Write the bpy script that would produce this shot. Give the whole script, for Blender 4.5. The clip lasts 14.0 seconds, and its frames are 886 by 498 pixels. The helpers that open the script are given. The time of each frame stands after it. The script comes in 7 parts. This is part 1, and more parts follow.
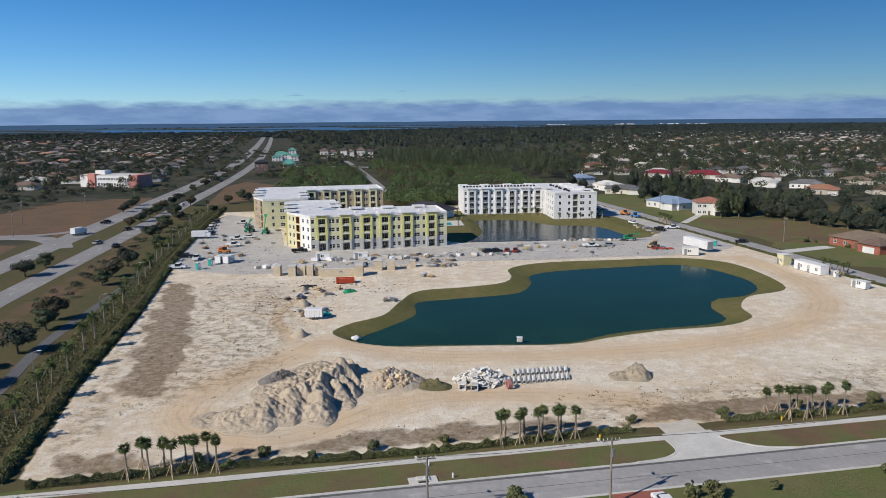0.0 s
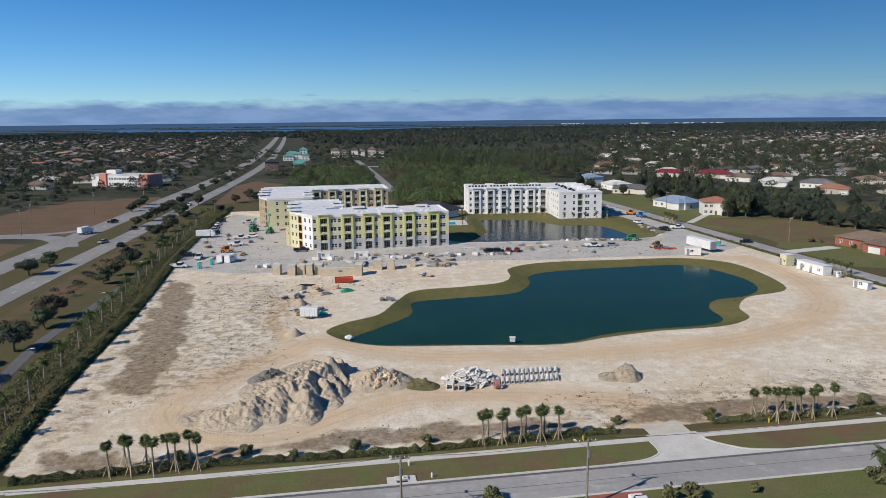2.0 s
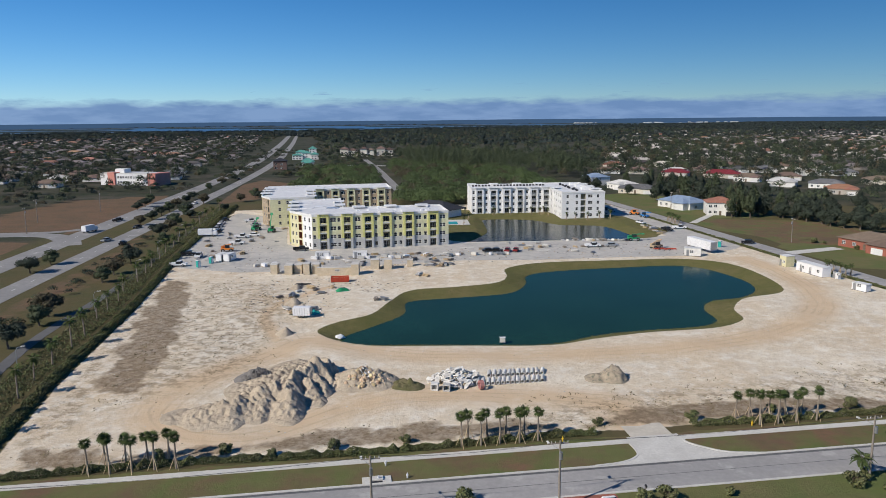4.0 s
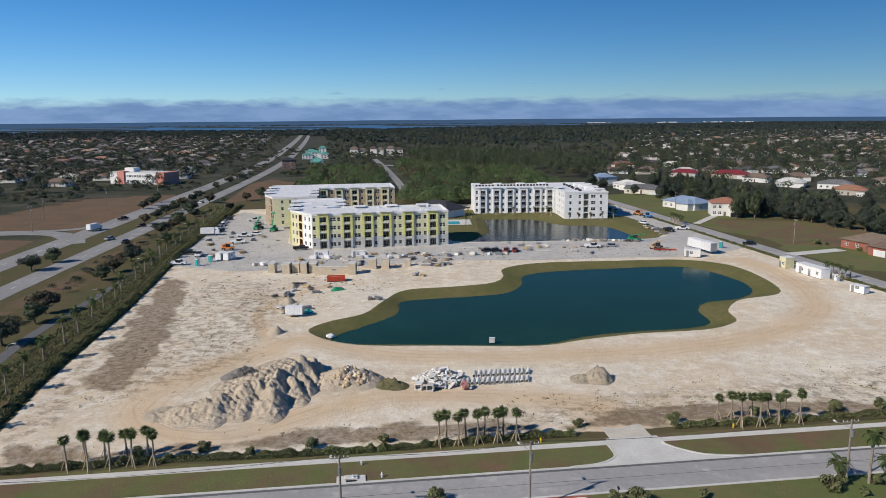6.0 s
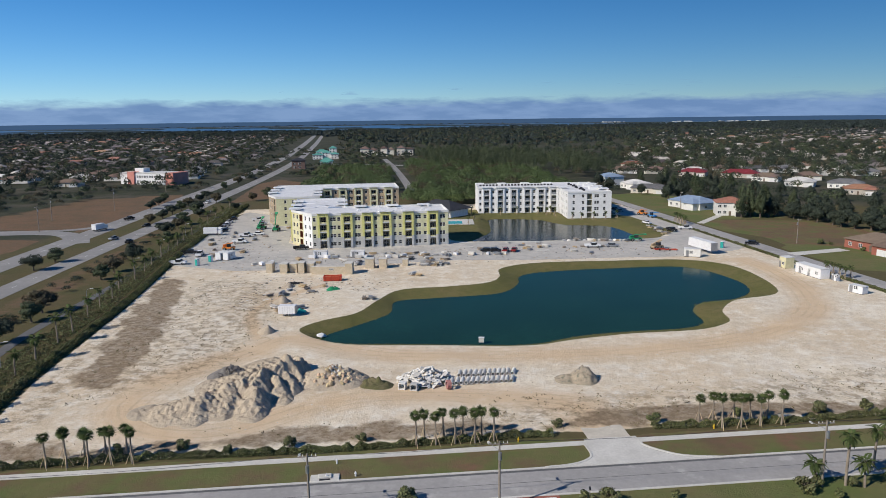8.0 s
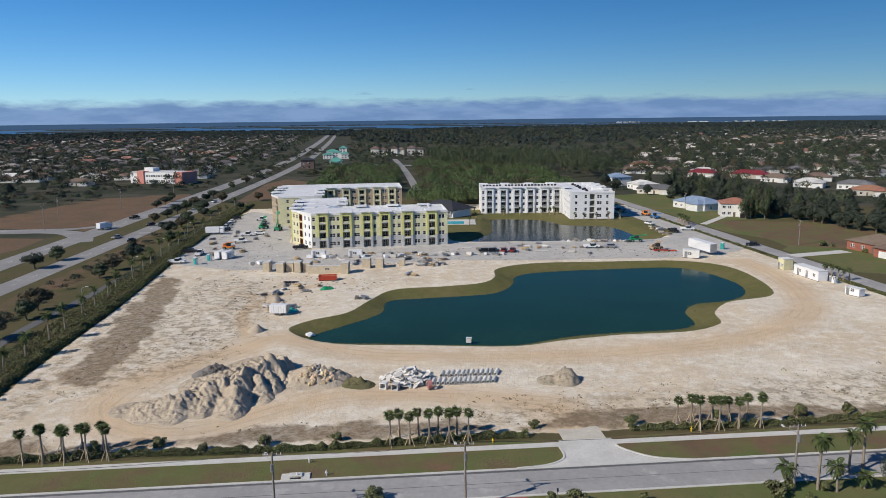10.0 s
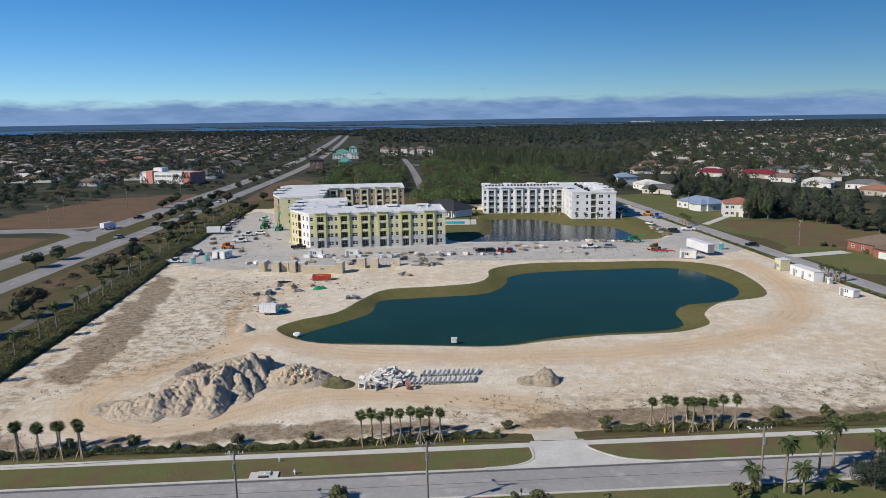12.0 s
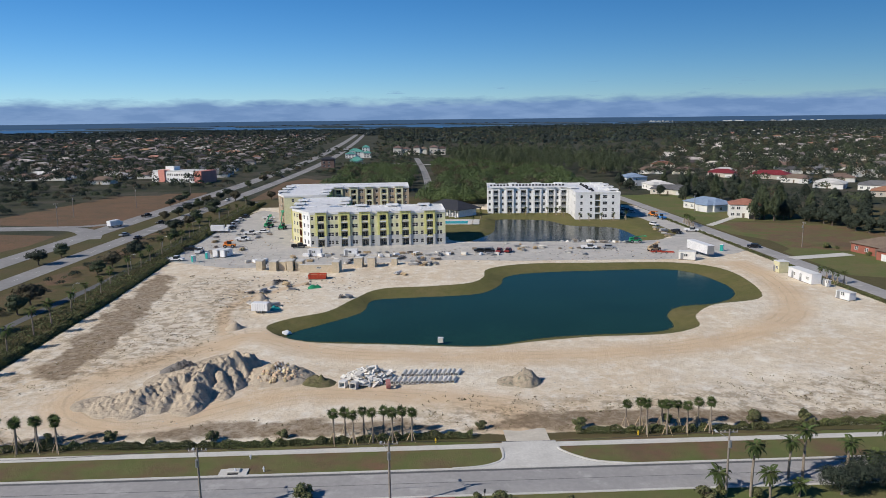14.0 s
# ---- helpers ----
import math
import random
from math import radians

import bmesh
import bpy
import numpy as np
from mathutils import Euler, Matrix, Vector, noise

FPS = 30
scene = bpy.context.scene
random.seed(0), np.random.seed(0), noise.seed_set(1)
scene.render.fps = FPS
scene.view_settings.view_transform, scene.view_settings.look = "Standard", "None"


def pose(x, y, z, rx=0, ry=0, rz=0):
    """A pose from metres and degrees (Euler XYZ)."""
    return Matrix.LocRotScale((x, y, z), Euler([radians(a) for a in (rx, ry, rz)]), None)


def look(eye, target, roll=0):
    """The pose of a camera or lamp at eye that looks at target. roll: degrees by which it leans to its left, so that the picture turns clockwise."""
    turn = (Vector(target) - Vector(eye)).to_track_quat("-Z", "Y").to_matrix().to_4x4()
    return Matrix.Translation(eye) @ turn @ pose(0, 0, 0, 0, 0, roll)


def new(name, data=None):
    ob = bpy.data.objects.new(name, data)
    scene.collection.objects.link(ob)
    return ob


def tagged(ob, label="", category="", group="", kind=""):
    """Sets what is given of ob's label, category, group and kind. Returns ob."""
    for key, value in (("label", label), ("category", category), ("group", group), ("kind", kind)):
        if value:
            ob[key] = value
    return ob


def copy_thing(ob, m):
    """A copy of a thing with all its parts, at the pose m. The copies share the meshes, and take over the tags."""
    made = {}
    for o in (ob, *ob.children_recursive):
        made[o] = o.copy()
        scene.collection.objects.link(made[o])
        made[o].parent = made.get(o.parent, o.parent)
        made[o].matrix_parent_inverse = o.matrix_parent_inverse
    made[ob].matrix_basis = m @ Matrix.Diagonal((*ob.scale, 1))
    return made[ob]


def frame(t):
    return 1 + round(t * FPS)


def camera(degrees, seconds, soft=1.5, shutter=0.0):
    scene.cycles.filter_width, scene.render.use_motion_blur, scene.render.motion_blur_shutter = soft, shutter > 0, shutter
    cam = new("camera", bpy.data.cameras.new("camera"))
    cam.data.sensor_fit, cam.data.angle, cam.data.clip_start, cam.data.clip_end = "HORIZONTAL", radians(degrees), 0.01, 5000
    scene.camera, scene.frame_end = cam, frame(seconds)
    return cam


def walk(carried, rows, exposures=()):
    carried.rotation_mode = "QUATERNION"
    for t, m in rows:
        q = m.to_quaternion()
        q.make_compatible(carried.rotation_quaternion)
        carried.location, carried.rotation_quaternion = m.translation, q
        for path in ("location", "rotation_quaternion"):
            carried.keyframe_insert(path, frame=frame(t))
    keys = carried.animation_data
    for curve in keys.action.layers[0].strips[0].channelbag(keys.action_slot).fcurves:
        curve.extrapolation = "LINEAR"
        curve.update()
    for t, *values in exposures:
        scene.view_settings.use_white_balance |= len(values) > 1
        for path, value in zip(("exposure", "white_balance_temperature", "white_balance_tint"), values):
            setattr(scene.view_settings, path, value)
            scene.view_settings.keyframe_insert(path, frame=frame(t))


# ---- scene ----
from mathutils.geometry import tessellate_polygon

cam = camera(62.2, 14.0, soft=0.8)
PATH = [
    (0, (2.97, -0.19, 46.511), (2.959, 1.779, 46.16), -0.5),
    (0.5, (3.951, -0.233, 46.488), (3.931, 1.735, 46.137), -0.5),
    (1, (5.066, -0.23, 46.472), (5.036, 1.738, 46.121), -0.6),
    (1.5, (6.28, -0.148, 46.477), (6.241, 1.82, 46.126), -0.6),
    (2, (7.561, -0.069, 46.496), (7.511, 1.899, 46.144), -0.6),
    (2.5, (8.754, 0.008, 46.518), (8.695, 1.976, 46.166), -0.6),
    (3, (9.929, 0.074, 46.557), (9.862, 2.042, 46.204), -0.6),
    (5.5, (16.04, 0.246, 46.722), (15.929, 2.212, 46.367), -0.5),
    (6, (17.316, 0.281, 46.73), (17.196, 2.245, 46.375), -0.5),
    (6.5, (18.604, 0.349, 46.743), (18.474, 2.313, 46.388), -0.5),
    (7, (19.926, 0.395, 46.721), (19.787, 2.358, 46.366), -0.6),
    (7.5, (21.321, 0.481, 46.678), (21.171, 2.443, 46.323), -0.6),
    (8, (22.729, 0.582, 46.636), (22.569, 2.544, 46.281), -0.7),
    (10.5, (29.852, 1.187, 46.617), (29.643, 3.144, 46.262), -0.7),
    (11, (31.367, 1.321, 46.622), (31.148, 3.277, 46.266), -0.8),
    (11.5, (32.999, 1.413, 46.654), (32.77, 3.368, 46.299), -0.8),
    (12, (34.644, 1.485, 46.702), (34.405, 3.439, 46.347), -0.8),
    (12.5, (36.306, 1.578, 46.73), (36.056, 3.531, 46.374), -0.8),
    (13, (37.923, 1.743, 46.745), (37.661, 3.693, 46.389), -0.7),
    (13.5, (39.502, 1.891, 46.772), (39.229, 3.84, 46.415), -0.7),
    (14, (41.102, 2.089, 46.794), (40.816, 4.036, 46.438), -0.7),
]
walk(cam, [(t, look(eye, target, roll)) for t, eye, target, roll in PATH])

# ---- world, sun ----
rng = np.random.default_rng(7)
rnd = random.Random(11)
SUN_TO = Vector((0.80, 0.60, 0)).normalized()      # the way the shadows fall
SUN_EL = radians(35.5)

world = bpy.data.worlds.new("world")
scene.world = world
world.use_nodes = True
wn = world.node_tree
sky = wn.nodes.new("ShaderNodeTexSky")
sky.sky_type = "NISHITA"
sky.sun_disc = False
sky.sun_elevation = SUN_EL
sky.sun_rotation = math.atan2(SUN_TO.x, -SUN_TO.y)
sky.altitude, sky.air_density, sky.dust_density, sky.ozone_density = 50, 0.75, 0.0, 3.5
tint = wn.nodes.new("ShaderNodeMix")
tint.data_type, tint.blend_type = "RGBA", "MULTIPLY"
tint.inputs[0].default_value, tint.inputs[7].default_value = 1.0, (0.76, 0.93, 1.11, 1)
wn.links.new(sky.outputs[0], tint.inputs[6])
deep = wn.nodes.new("ShaderNodeHueSaturation")
deep.inputs["Saturation"].default_value = 1.18
wn.links.new(tint.outputs[2], deep.inputs["Color"])
wn.links.new(deep.outputs[0], wn.nodes["Background"].inputs[0])
wn.nodes["Background"].inputs[1].default_value = 0.076

lamp = bpy.data.lights.new("sun", "SUN")
lamp.energy, lamp.angle, lamp.color = 4.7, radians(0.55), (1.0, 0.935, 0.855)
sun_ob = new("sun", lamp)
d = Vector((SUN_TO.x * math.cos(SUN_EL), SUN_TO.y * math.cos(SUN_EL), -math.sin(SUN_EL)))
sun_ob.matrix_world = Matrix.Translation((0, 0, 300)) @ d.to_track_quat("-Z", "Y").to_matrix().to_4x4()


# ---- materials ----
def links_of(m):
    return m.node_tree.nodes, m.node_tree.links


def noise_node(m, scale, detail=4.0, rough=0.6, vec=None):
    n, l = links_of(m)
    t = n.new("ShaderNodeTexNoise")
    t.inputs["Scale"].default_value, t.inputs["Detail"].default_value, t.inputs["Roughness"].default_value = scale, detail, rough
    if vec is None:
        g = n.new("ShaderNodeNewGeometry")
        vec = g.outputs["Position"]
    l.new(vec, t.inputs["Vector"])
    return t.outputs[0]


def ramp(m, fac, lo, hi, a=0.0, b=1.0):
    n, l = links_of(m)
    r = n.new("ShaderNodeMapRange")
    r.inputs[1].default_value, r.inputs[2].default_value = lo, hi
    r.inputs[3].default_value, r.inputs[4].default_value = a, b
    l.new(fac, r.inputs[0])
    return r.outputs[0]


def mixc(m, fac, a, b, mode="MIX"):
    n, l = links_of(m)
    x = n.new("ShaderNodeMix")
    x.data_type, x.blend_type = "RGBA", mode
    for sock, v in ((x.inputs[0], fac), (x.inputs[6], a), (x.inputs[7], b)):
        if isinstance(v, (int, float)):
            sock.default_value = v
        elif isinstance(v, tuple):
            sock.default_value = (*v, 1)
        else:
            l.new(v, sock)
    return x.outputs[2]


def maths(m, op, a, b):
    n, l = links_of(m)
    x = n.new("ShaderNodeMath")
    x.operation = op
    for i, v in enumerate((a, b)):
        if isinstance(v, (int, float)):
            x.inputs[i].default_value = v
        else:
            l.new(v, x.inputs[i])
    return x.outputs[0]


def mat(name, c1, c2=None, rough=0.8, big=0.15, fine=4.0, bump=0.0, metal=0.0, rand=0.0, island=0.0, c3=None, spec=0.3):
    """Two-scale mottled surface between c1 and c2, with c3 stains; rand / island vary it piece by piece."""
    m = bpy.data.materials.new(name)
    m.use_nodes = True
    n, l = links_of(m)
    p = n["Principled BSDF"]
    c2 = c2 or tuple(v * 0.82 for v in c1)
    col = mixc(m, ramp(m, noise_node(m, big), 0.35, 0.65), c1, c2)
    col = mixc(m, ramp(m, noise_node(m, fine), 0.3, 0.7, 0.0, 0.35), col, tuple(v * 0.6 for v in c2))
    if c3:
        col = mixc(m, ramp(m, noise_node(m, big * 3.1, 6), 0.56, 0.66, 0, 0.8), col, c3)
    if rand or island:
        if island:
            src = n.new("ShaderNodeNewGeometry").outputs["Random Per Island"]
        else:
            src = n.new("ShaderNodeObjectInfo").outputs["Random"]
        k = rand or island
        v = n.new("ShaderNodeHueSaturation")
        l.new(ramp(m, src, 0, 1, 1 - k, 1 + k), v.inputs["Value"])
        l.new(ramp(m, maths(m, "FRACT", maths(m, "MULTIPLY", src, 7.31), 0), 0, 1, 0.5 - 0.06 * k, 0.5 + 0.06 * k), v.inputs["Hue"])
        l.new(col, v.inputs["Color"])
        col = v.outputs[0]
    l.new(col, p.inputs["Base Color"])
    p.inputs["Roughness"].default_value, p.inputs["Metallic"].default_value = rough, metal
    p.inputs["Specular IOR Level"].default_value = spec
    if bump:
        b = n.new("ShaderNodeBump")
        b.inputs["Strength"].default_value, b.inputs["Distance"].default_value = min(bump, 1.0), 0.15
        l.new(noise_node(m, fine * 1.5, 5), b.inputs["Height"])
        l.new(b.outputs[0], p.inputs["Normal"])
    return m


def glow(name, col, power=1.0):
    m = bpy.data.materials.new(name)
    m.use_nodes = True
    n, l = links_of(m)
    n.remove(n["Principled BSDF"])
    e = n.new("ShaderNodeEmission")
    e.inputs[0].default_value, e.inputs[1].default_value = (*col, 1), power
    l.new(e.outputs[0], n["Material Output"].inputs[0])
    return m


M = {}
M["asphalt"] = mat("asphalt", (0.385, 0.37, 0.355), (0.32, 0.31, 0.298), 0.9, 0.08, 1.2, 0.2, c3=(0.43, 0.415, 0.395))
M["asphalt_dark"] = mat("asphalt_dark", (0.15, 0.15, 0.15), (0.115, 0.115, 0.118), 0.9, 0.06, 0.9, 0.2)
M["asphalt_hwy"] = mat("asphalt_hwy", (0.31, 0.30, 0.288), (0.25, 0.243, 0.235), 0.9, 0.05, 0.8, 0.2, c3=(0.35, 0.34, 0.325))
M["concrete"] = mat("concrete", (0.64, 0.62, 0.57), (0.55, 0.53, 0.485), 0.85, 0.3, 3, 0.1)
M["concrete_pipe"] = mat("concrete_pipe", (0.68, 0.67, 0.64), (0.56, 0.55, 0.52), 0.85, 0.6, 4, 0.1, rand=0.2)
M["rubble"] = mat("rubble", (0.70, 0.68, 0.64), (0.52, 0.50, 0.46), 0.9, 0.7, 3, 0.2, rand=0.3)
M["rubble_tan"] = mat("rubble_tan", (0.58, 0.46, 0.30), (0.44, 0.33, 0.21), 0.9, 0.7, 3, 0.2, rand=0.35)
M["white_wall"] = mat("white_wall", (0.80, 0.80, 0.79), (0.74, 0.74, 0.73), 0.7, 0.2, 1.2)
M["white_roof"] = mat("white_roof", (0.82, 0.82, 0.81), (0.70, 0.70, 0.70), 0.6, 0.12, 0.8, c3=(0.58, 0.58, 0.57))
M["sheath_yellow"] = mat("sheath_yellow", (0.66, 0.64, 0.25), (0.58, 0.56, 0.21), 0.8, 0.3, 1.5)
M["sheath_pale"] = mat("sheath_pale", (0.66, 0.65, 0.42), (0.58, 0.56, 0.36), 0.8, 0.3, 1.5)
M["block_grey"] = mat("block_grey", (0.52, 0.52, 0.50), (0.44, 0.44, 0.425), 0.9, 0.4, 2.5, 0.1)
M["sheath_tan"] = mat("sheath_tan", (0.42, 0.34, 0.24), (0.34, 0.27, 0.19), 0.85, 0.3, 1.5)
M["wrap_cream"] = mat("wrap_cream", (0.66, 0.62, 0.40), (0.58, 0.54, 0.33), 0.8, 0.3, 1.5)
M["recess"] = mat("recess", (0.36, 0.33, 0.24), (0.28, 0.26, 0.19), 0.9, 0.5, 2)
M["trim_white"] = mat("trim_white", (0.78, 0.78, 0.76), rough=0.6)
M["metal_dark"] = mat("metal_dark", (0.05, 0.05, 0.055), rough=0.5, metal=0.6)
M["metal_grey"] = mat("metal_grey", (0.42, 0.43, 0.44), rough=0.45, metal=0.7)
M["wood_pole"] = mat("wood_pole", (0.30, 0.26, 0.22), (0.22, 0.19, 0.16), 0.9, 1, 6)
M["wood_tan"] = mat("wood_tan", (0.55, 0.43, 0.28), (0.44, 0.33, 0.20), 0.85, 1, 6, rand=0.2)
M["plywood"] = mat("plywood", (0.60, 0.51, 0.38), (0.50, 0.42, 0.30), 0.85, 0.6, 3)
M["red_paint"] = mat("red_paint", (0.50, 0.07, 0.035), (0.40, 0.06, 0.03), 0.5, 1, 4)
M["green_paint"] = mat("green_paint", (0.03, 0.30, 0.14), (0.02, 0.23, 0.10), 0.5, 1, 4)
M["orange_paint"] = mat("orange_paint", (0.75, 0.25, 0.05), (0.6, 0.2, 0.04), 0.5, 1, 4)
M["blue_paint"] = mat("blue_paint", (0.05, 0.25, 0.60), (0.04, 0.2, 0.5), 0.5, 1, 4)
M["yellow_paint"] = mat("yellow_paint", (0.75, 0.5, 0.04), (0.6, 0.4, 0.03), 0.5, 1, 4)
M["teal_plastic"] = mat("teal_plastic", (0.03, 0.36, 0.32), rough=0.5)
M["white_paint"] = mat("white_paint", (0.80, 0.80, 0.80), (0.74, 0.74, 0.74), 0.4, 0.6, 4)
M["line_paint"] = mat("line_paint", (0.72, 0.72, 0.70), (0.6, 0.6, 0.58), 0.7, 1, 5)
M["tyre"] = mat("tyre", (0.02, 0.02, 0.02), rough=0.8)
M["bark"] = mat("bark", (0.20, 0.16, 0.12), (0.13, 0.10, 0.08), 0.95, 1, 6, 0.3)
M["palm_bark"] = mat("palm_bark", (0.32, 0.27, 0.21), (0.22, 0.18, 0.14), 0.95, 1, 6, 0.3)
M["palm_leaf"] = mat("palm_leaf", (0.088, 0.115, 0.040), (0.062, 0.085, 0.030), 0.8, 1, 4, rand=0.3, spec=0.1)
M["leaf"] = mat("leaf", (0.086, 0.124, 0.040), (0.064, 0.094, 0.031), 0.65, 0.05, 1.2, island=0.2)
M["leaf_wood"] = mat("leaf_wood", (0.094, 0.132, 0.047), (0.068, 0.098, 0.036), 0.65, 0.05, 1.2, island=0.2)
M["leaf_pine"] = mat("leaf_pine", (0.074, 0.094, 0.045), (0.054, 0.071, 0.036), 0.7, 0.04, 1.0, island=0.2)
# far foliage: distance haze put into the colour as a darker blue-green
M["leaf_far_haze"] = mat("leaf_far_haze", (0.032, 0.045, 0.040), (0.025, 0.036, 0.034), 0.8, 0.01, 0.3, island=0.35)
M["leaf_town"] = mat("leaf_town", (0.046, 0.060, 0.040), (0.033, 0.044, 0.031), 0.8, 0.03, 0.8, island=0.25)
M["leaf_brown"] = mat("leaf_brown", (0.10, 0.088, 0.052), (0.075, 0.064, 0.038), 0.8, 0.05, 1.2, island=0.35)
M["hedge_leaf"] = mat("hedge_leaf", (0.125, 0.145, 0.052), (0.105, 0.105, 0.045), 0.6, 0.2, 2, island=0.5)
M["wall_house"] = mat("wall_house", (0.66, 0.62, 0.54), (0.58, 0.54, 0.46), 0.8, 0.2, 1.5, rand=0.25)
M["wall_house_white"] = mat("wall_house_white", (0.78, 0.77, 0.73), (0.70, 0.69, 0.65), 0.8, 0.2, 1.5, rand=0.08)
M["roof_brown"] = mat("roof_brown", (0.19, 0.135, 0.105), (0.14, 0.10, 0.08), 0.85, 0.4, 3, 0.2, rand=0.35)
M["roof_grey"] = mat("roof_grey", (0.20, 0.20, 0.20), (0.14, 0.14, 0.145), 0.85, 0.4, 3, 0.2, rand=0.4)
M["roof_tile"] = mat("roof_tile", (0.34, 0.17, 0.11), (0.26, 0.125, 0.08), 0.8, 0.5, 4, 0.3, rand=0.2)
M["roof_red"] = mat("roof_red", (0.24, 0.035, 0.045), (0.18, 0.03, 0.035), 0.6, 0.4, 3)
M["roof_blue"] = mat("roof_blue", (0.28, 0.36, 0.47), (0.22, 0.29, 0.40), 0.45, 0.4, 3)
M["roof_white"] = mat("roof_white", (0.62, 0.61, 0.58), (0.5, 0.49, 0.46), 0.7, 0.4, 3, rand=0.2)
M["roof_teal"] = mat("roof_teal", (0.13, 0.36, 0.30), (0.10, 0.29, 0.24), 0.5, 0.1, 1)
M["roof_slate"] = mat("roof_slate", (0.045, 0.047, 0.055), (0.035, 0.036, 0.042), 0.7, 0.4, 3, 0.2)
M["roof_mix"] = mat("roof_mix", (0.165, 0.145, 0.14), (0.13, 0.115, 0.11), 0.85, 0.02, 0.6, island=0.75)
M["wall_mix"] = mat("wall_mix", (0.45, 0.42, 0.37), (0.38, 0.35, 0.31), 0.85, 0.02, 0.6, island=0.3)
M["pink_wall"] = mat("pink_wall", (0.62, 0.27, 0.22), (0.55, 0.23, 0.18), 0.8, 0.2, 1)
M["paver_red"] = mat("paver_red", (0.36, 0.13, 0.09), (0.28, 0.10, 0.07), 0.85, 0.5, 5)
M["soil_dark"] = mat("soil_dark", (0.24, 0.22, 0.20), (0.16, 0.15, 0.14), 0.95, 0.5, 2, 0.4)
M["spoil"] = mat("spoil", (0.53, 0.445, 0.335), (0.41, 0.34, 0.255), 0.95, 0.3, 2.2, 1.0, c3=(0.31, 0.265, 0.21))
M["spoil_grey"] = mat("spoil_grey", (0.42, 0.35, 0.26), (0.29, 0.245, 0.18), 0.95, 0.4, 1.5, 0.5, c3=(0.13, 0.14, 0.10))


def glass(name, col, rough=0.08):
    m = bpy.data.materials.new(name)
    m.use_nodes = True
    p = m.node_tree.nodes["Principled BSDF"]
    p.inputs["Base Color"].default_value = (*col, 1)
    p.inputs["Roughness"].default_value = rough
    p.inputs["Specular IOR Level"].default_value = 0.6
    return m


M["pane"] = glass("pane", (0.025, 0.03, 0.035))


def water(name, col, rip, rough):
    m = glass(name, col, rough)
    n, l = links_of(m)
    p = n["Principled BSDF"]
    p.inputs["IOR"].default_value = 1.33
    p.inputs["Specular IOR Level"].default_value = 0.5
    b = n.new("ShaderNodeBump")
    b.inputs["Strength"].default_value, b.inputs["Distance"].default_value = rip, 0.05
    l.new(noise_node(m, 1.3, 4), b.inputs["Height"])
    l.new(b.outputs[0], p.inputs["Normal"])
    l.new(mixc(m, ramp(m, noise_node(m, 0.05), 0.3, 0.7), col, tuple(v * 0.75 for v in col)), p.inputs["Base Color"])
    return m


M["water"] = water("water", (0.013, 0.047, 0.031), 0.30, 0.14)
M["water"].node_tree.nodes["Principled BSDF"].inputs["Specular IOR Level"].default_value = 0.07
M["water_canal"] = water("water_canal", (0.022, 0.032, 0.026), 0.7, 0.2)
M["water_canal"].node_tree.nodes["Principled BSDF"].inputs["Specular IOR Level"].default_value = 0.3
M["pool"] = water("pool", (0.05, 0.50, 0.58), 0.1, 0.05)


# ---- building blocks ----
def obj(name, bm, material, parent=None, label=""):
    me = bpy.data.meshes.new(name)
    bm.to_mesh(me)
    bm.free()
    for mm in (material if isinstance(material, (list, tuple)) else [material]):
        me.materials.append(mm)
    o = new(name, me)
    if parent is not None:
        o.parent = parent
    if label:
        o["label"] = label
    return o


part = obj


def share(name, like, parent, m):
    o = new(name, like.data)
    o.parent = parent
    o.matrix_basis = m
    return o


def empty(name, m, label, category, group=""):
    o = new(name)
    o.matrix_basis = m
    return tagged(o, label, category, group)


def box(bm, x0, x1, y0, y1, z0, z1, mi=0):
    v = [bm.verts.new(p) for p in ((x0, y0, z0), (x1, y0, z0), (x1, y1, z0), (x0, y1, z0), (x0, y0, z1), (x1, y0, z1), (x1, y1, z1), (x0, y1, z1))]
    for f in ((3, 2, 1, 0), (4, 5, 6, 7), (0, 1, 5, 4), (1, 2, 6, 5), (2, 3, 7, 6), (3, 0, 4, 7)):
        bm.faces.new([v[i] for i in f]).material_index = mi
    return v


def boxes(*rows):
    bm = bmesh.new()
    for r in rows:
        box(bm, *r)
    return bm


def soft_box(x0, x1, y0, y1, z0, z1, r=0.05):
    bm = boxes((x0, x1, y0, y1, z0, z1))
    bmesh.ops.bevel(bm, geom=bm.edges[:], offset=r, segments=1, affect="EDGES")
    return bm


def tube(bm, pts, radii, sides=6, mi=0, caps=True):
    rings = []
    for i, p in enumerate(pts):
        p = Vector(p)
        a, b = Vector(pts[max(i - 1, 0)]), Vector(pts[min(i + 1, len(pts) - 1)])
        q = (b - a).to_track_quat("Z", "X").to_matrix()
        rings.append([bm.verts.new(p + q @ Vector((math.cos(6.2832 * k / sides) * radii[i], math.sin(6.2832 * k / sides) * radii[i], 0))) for k in range(sides)])
    for r0, r1 in zip(rings, rings[1:]):
        for k in range(sides):
            bm.faces.new((r0[k], r0[(k + 1) % sides], r1[(k + 1) % sides], r1[k])).material_index = mi
    if caps:
        bm.faces.new(rings[0][::-1]).material_index = mi
        bm.faces.new(rings[-1]).material_index = mi


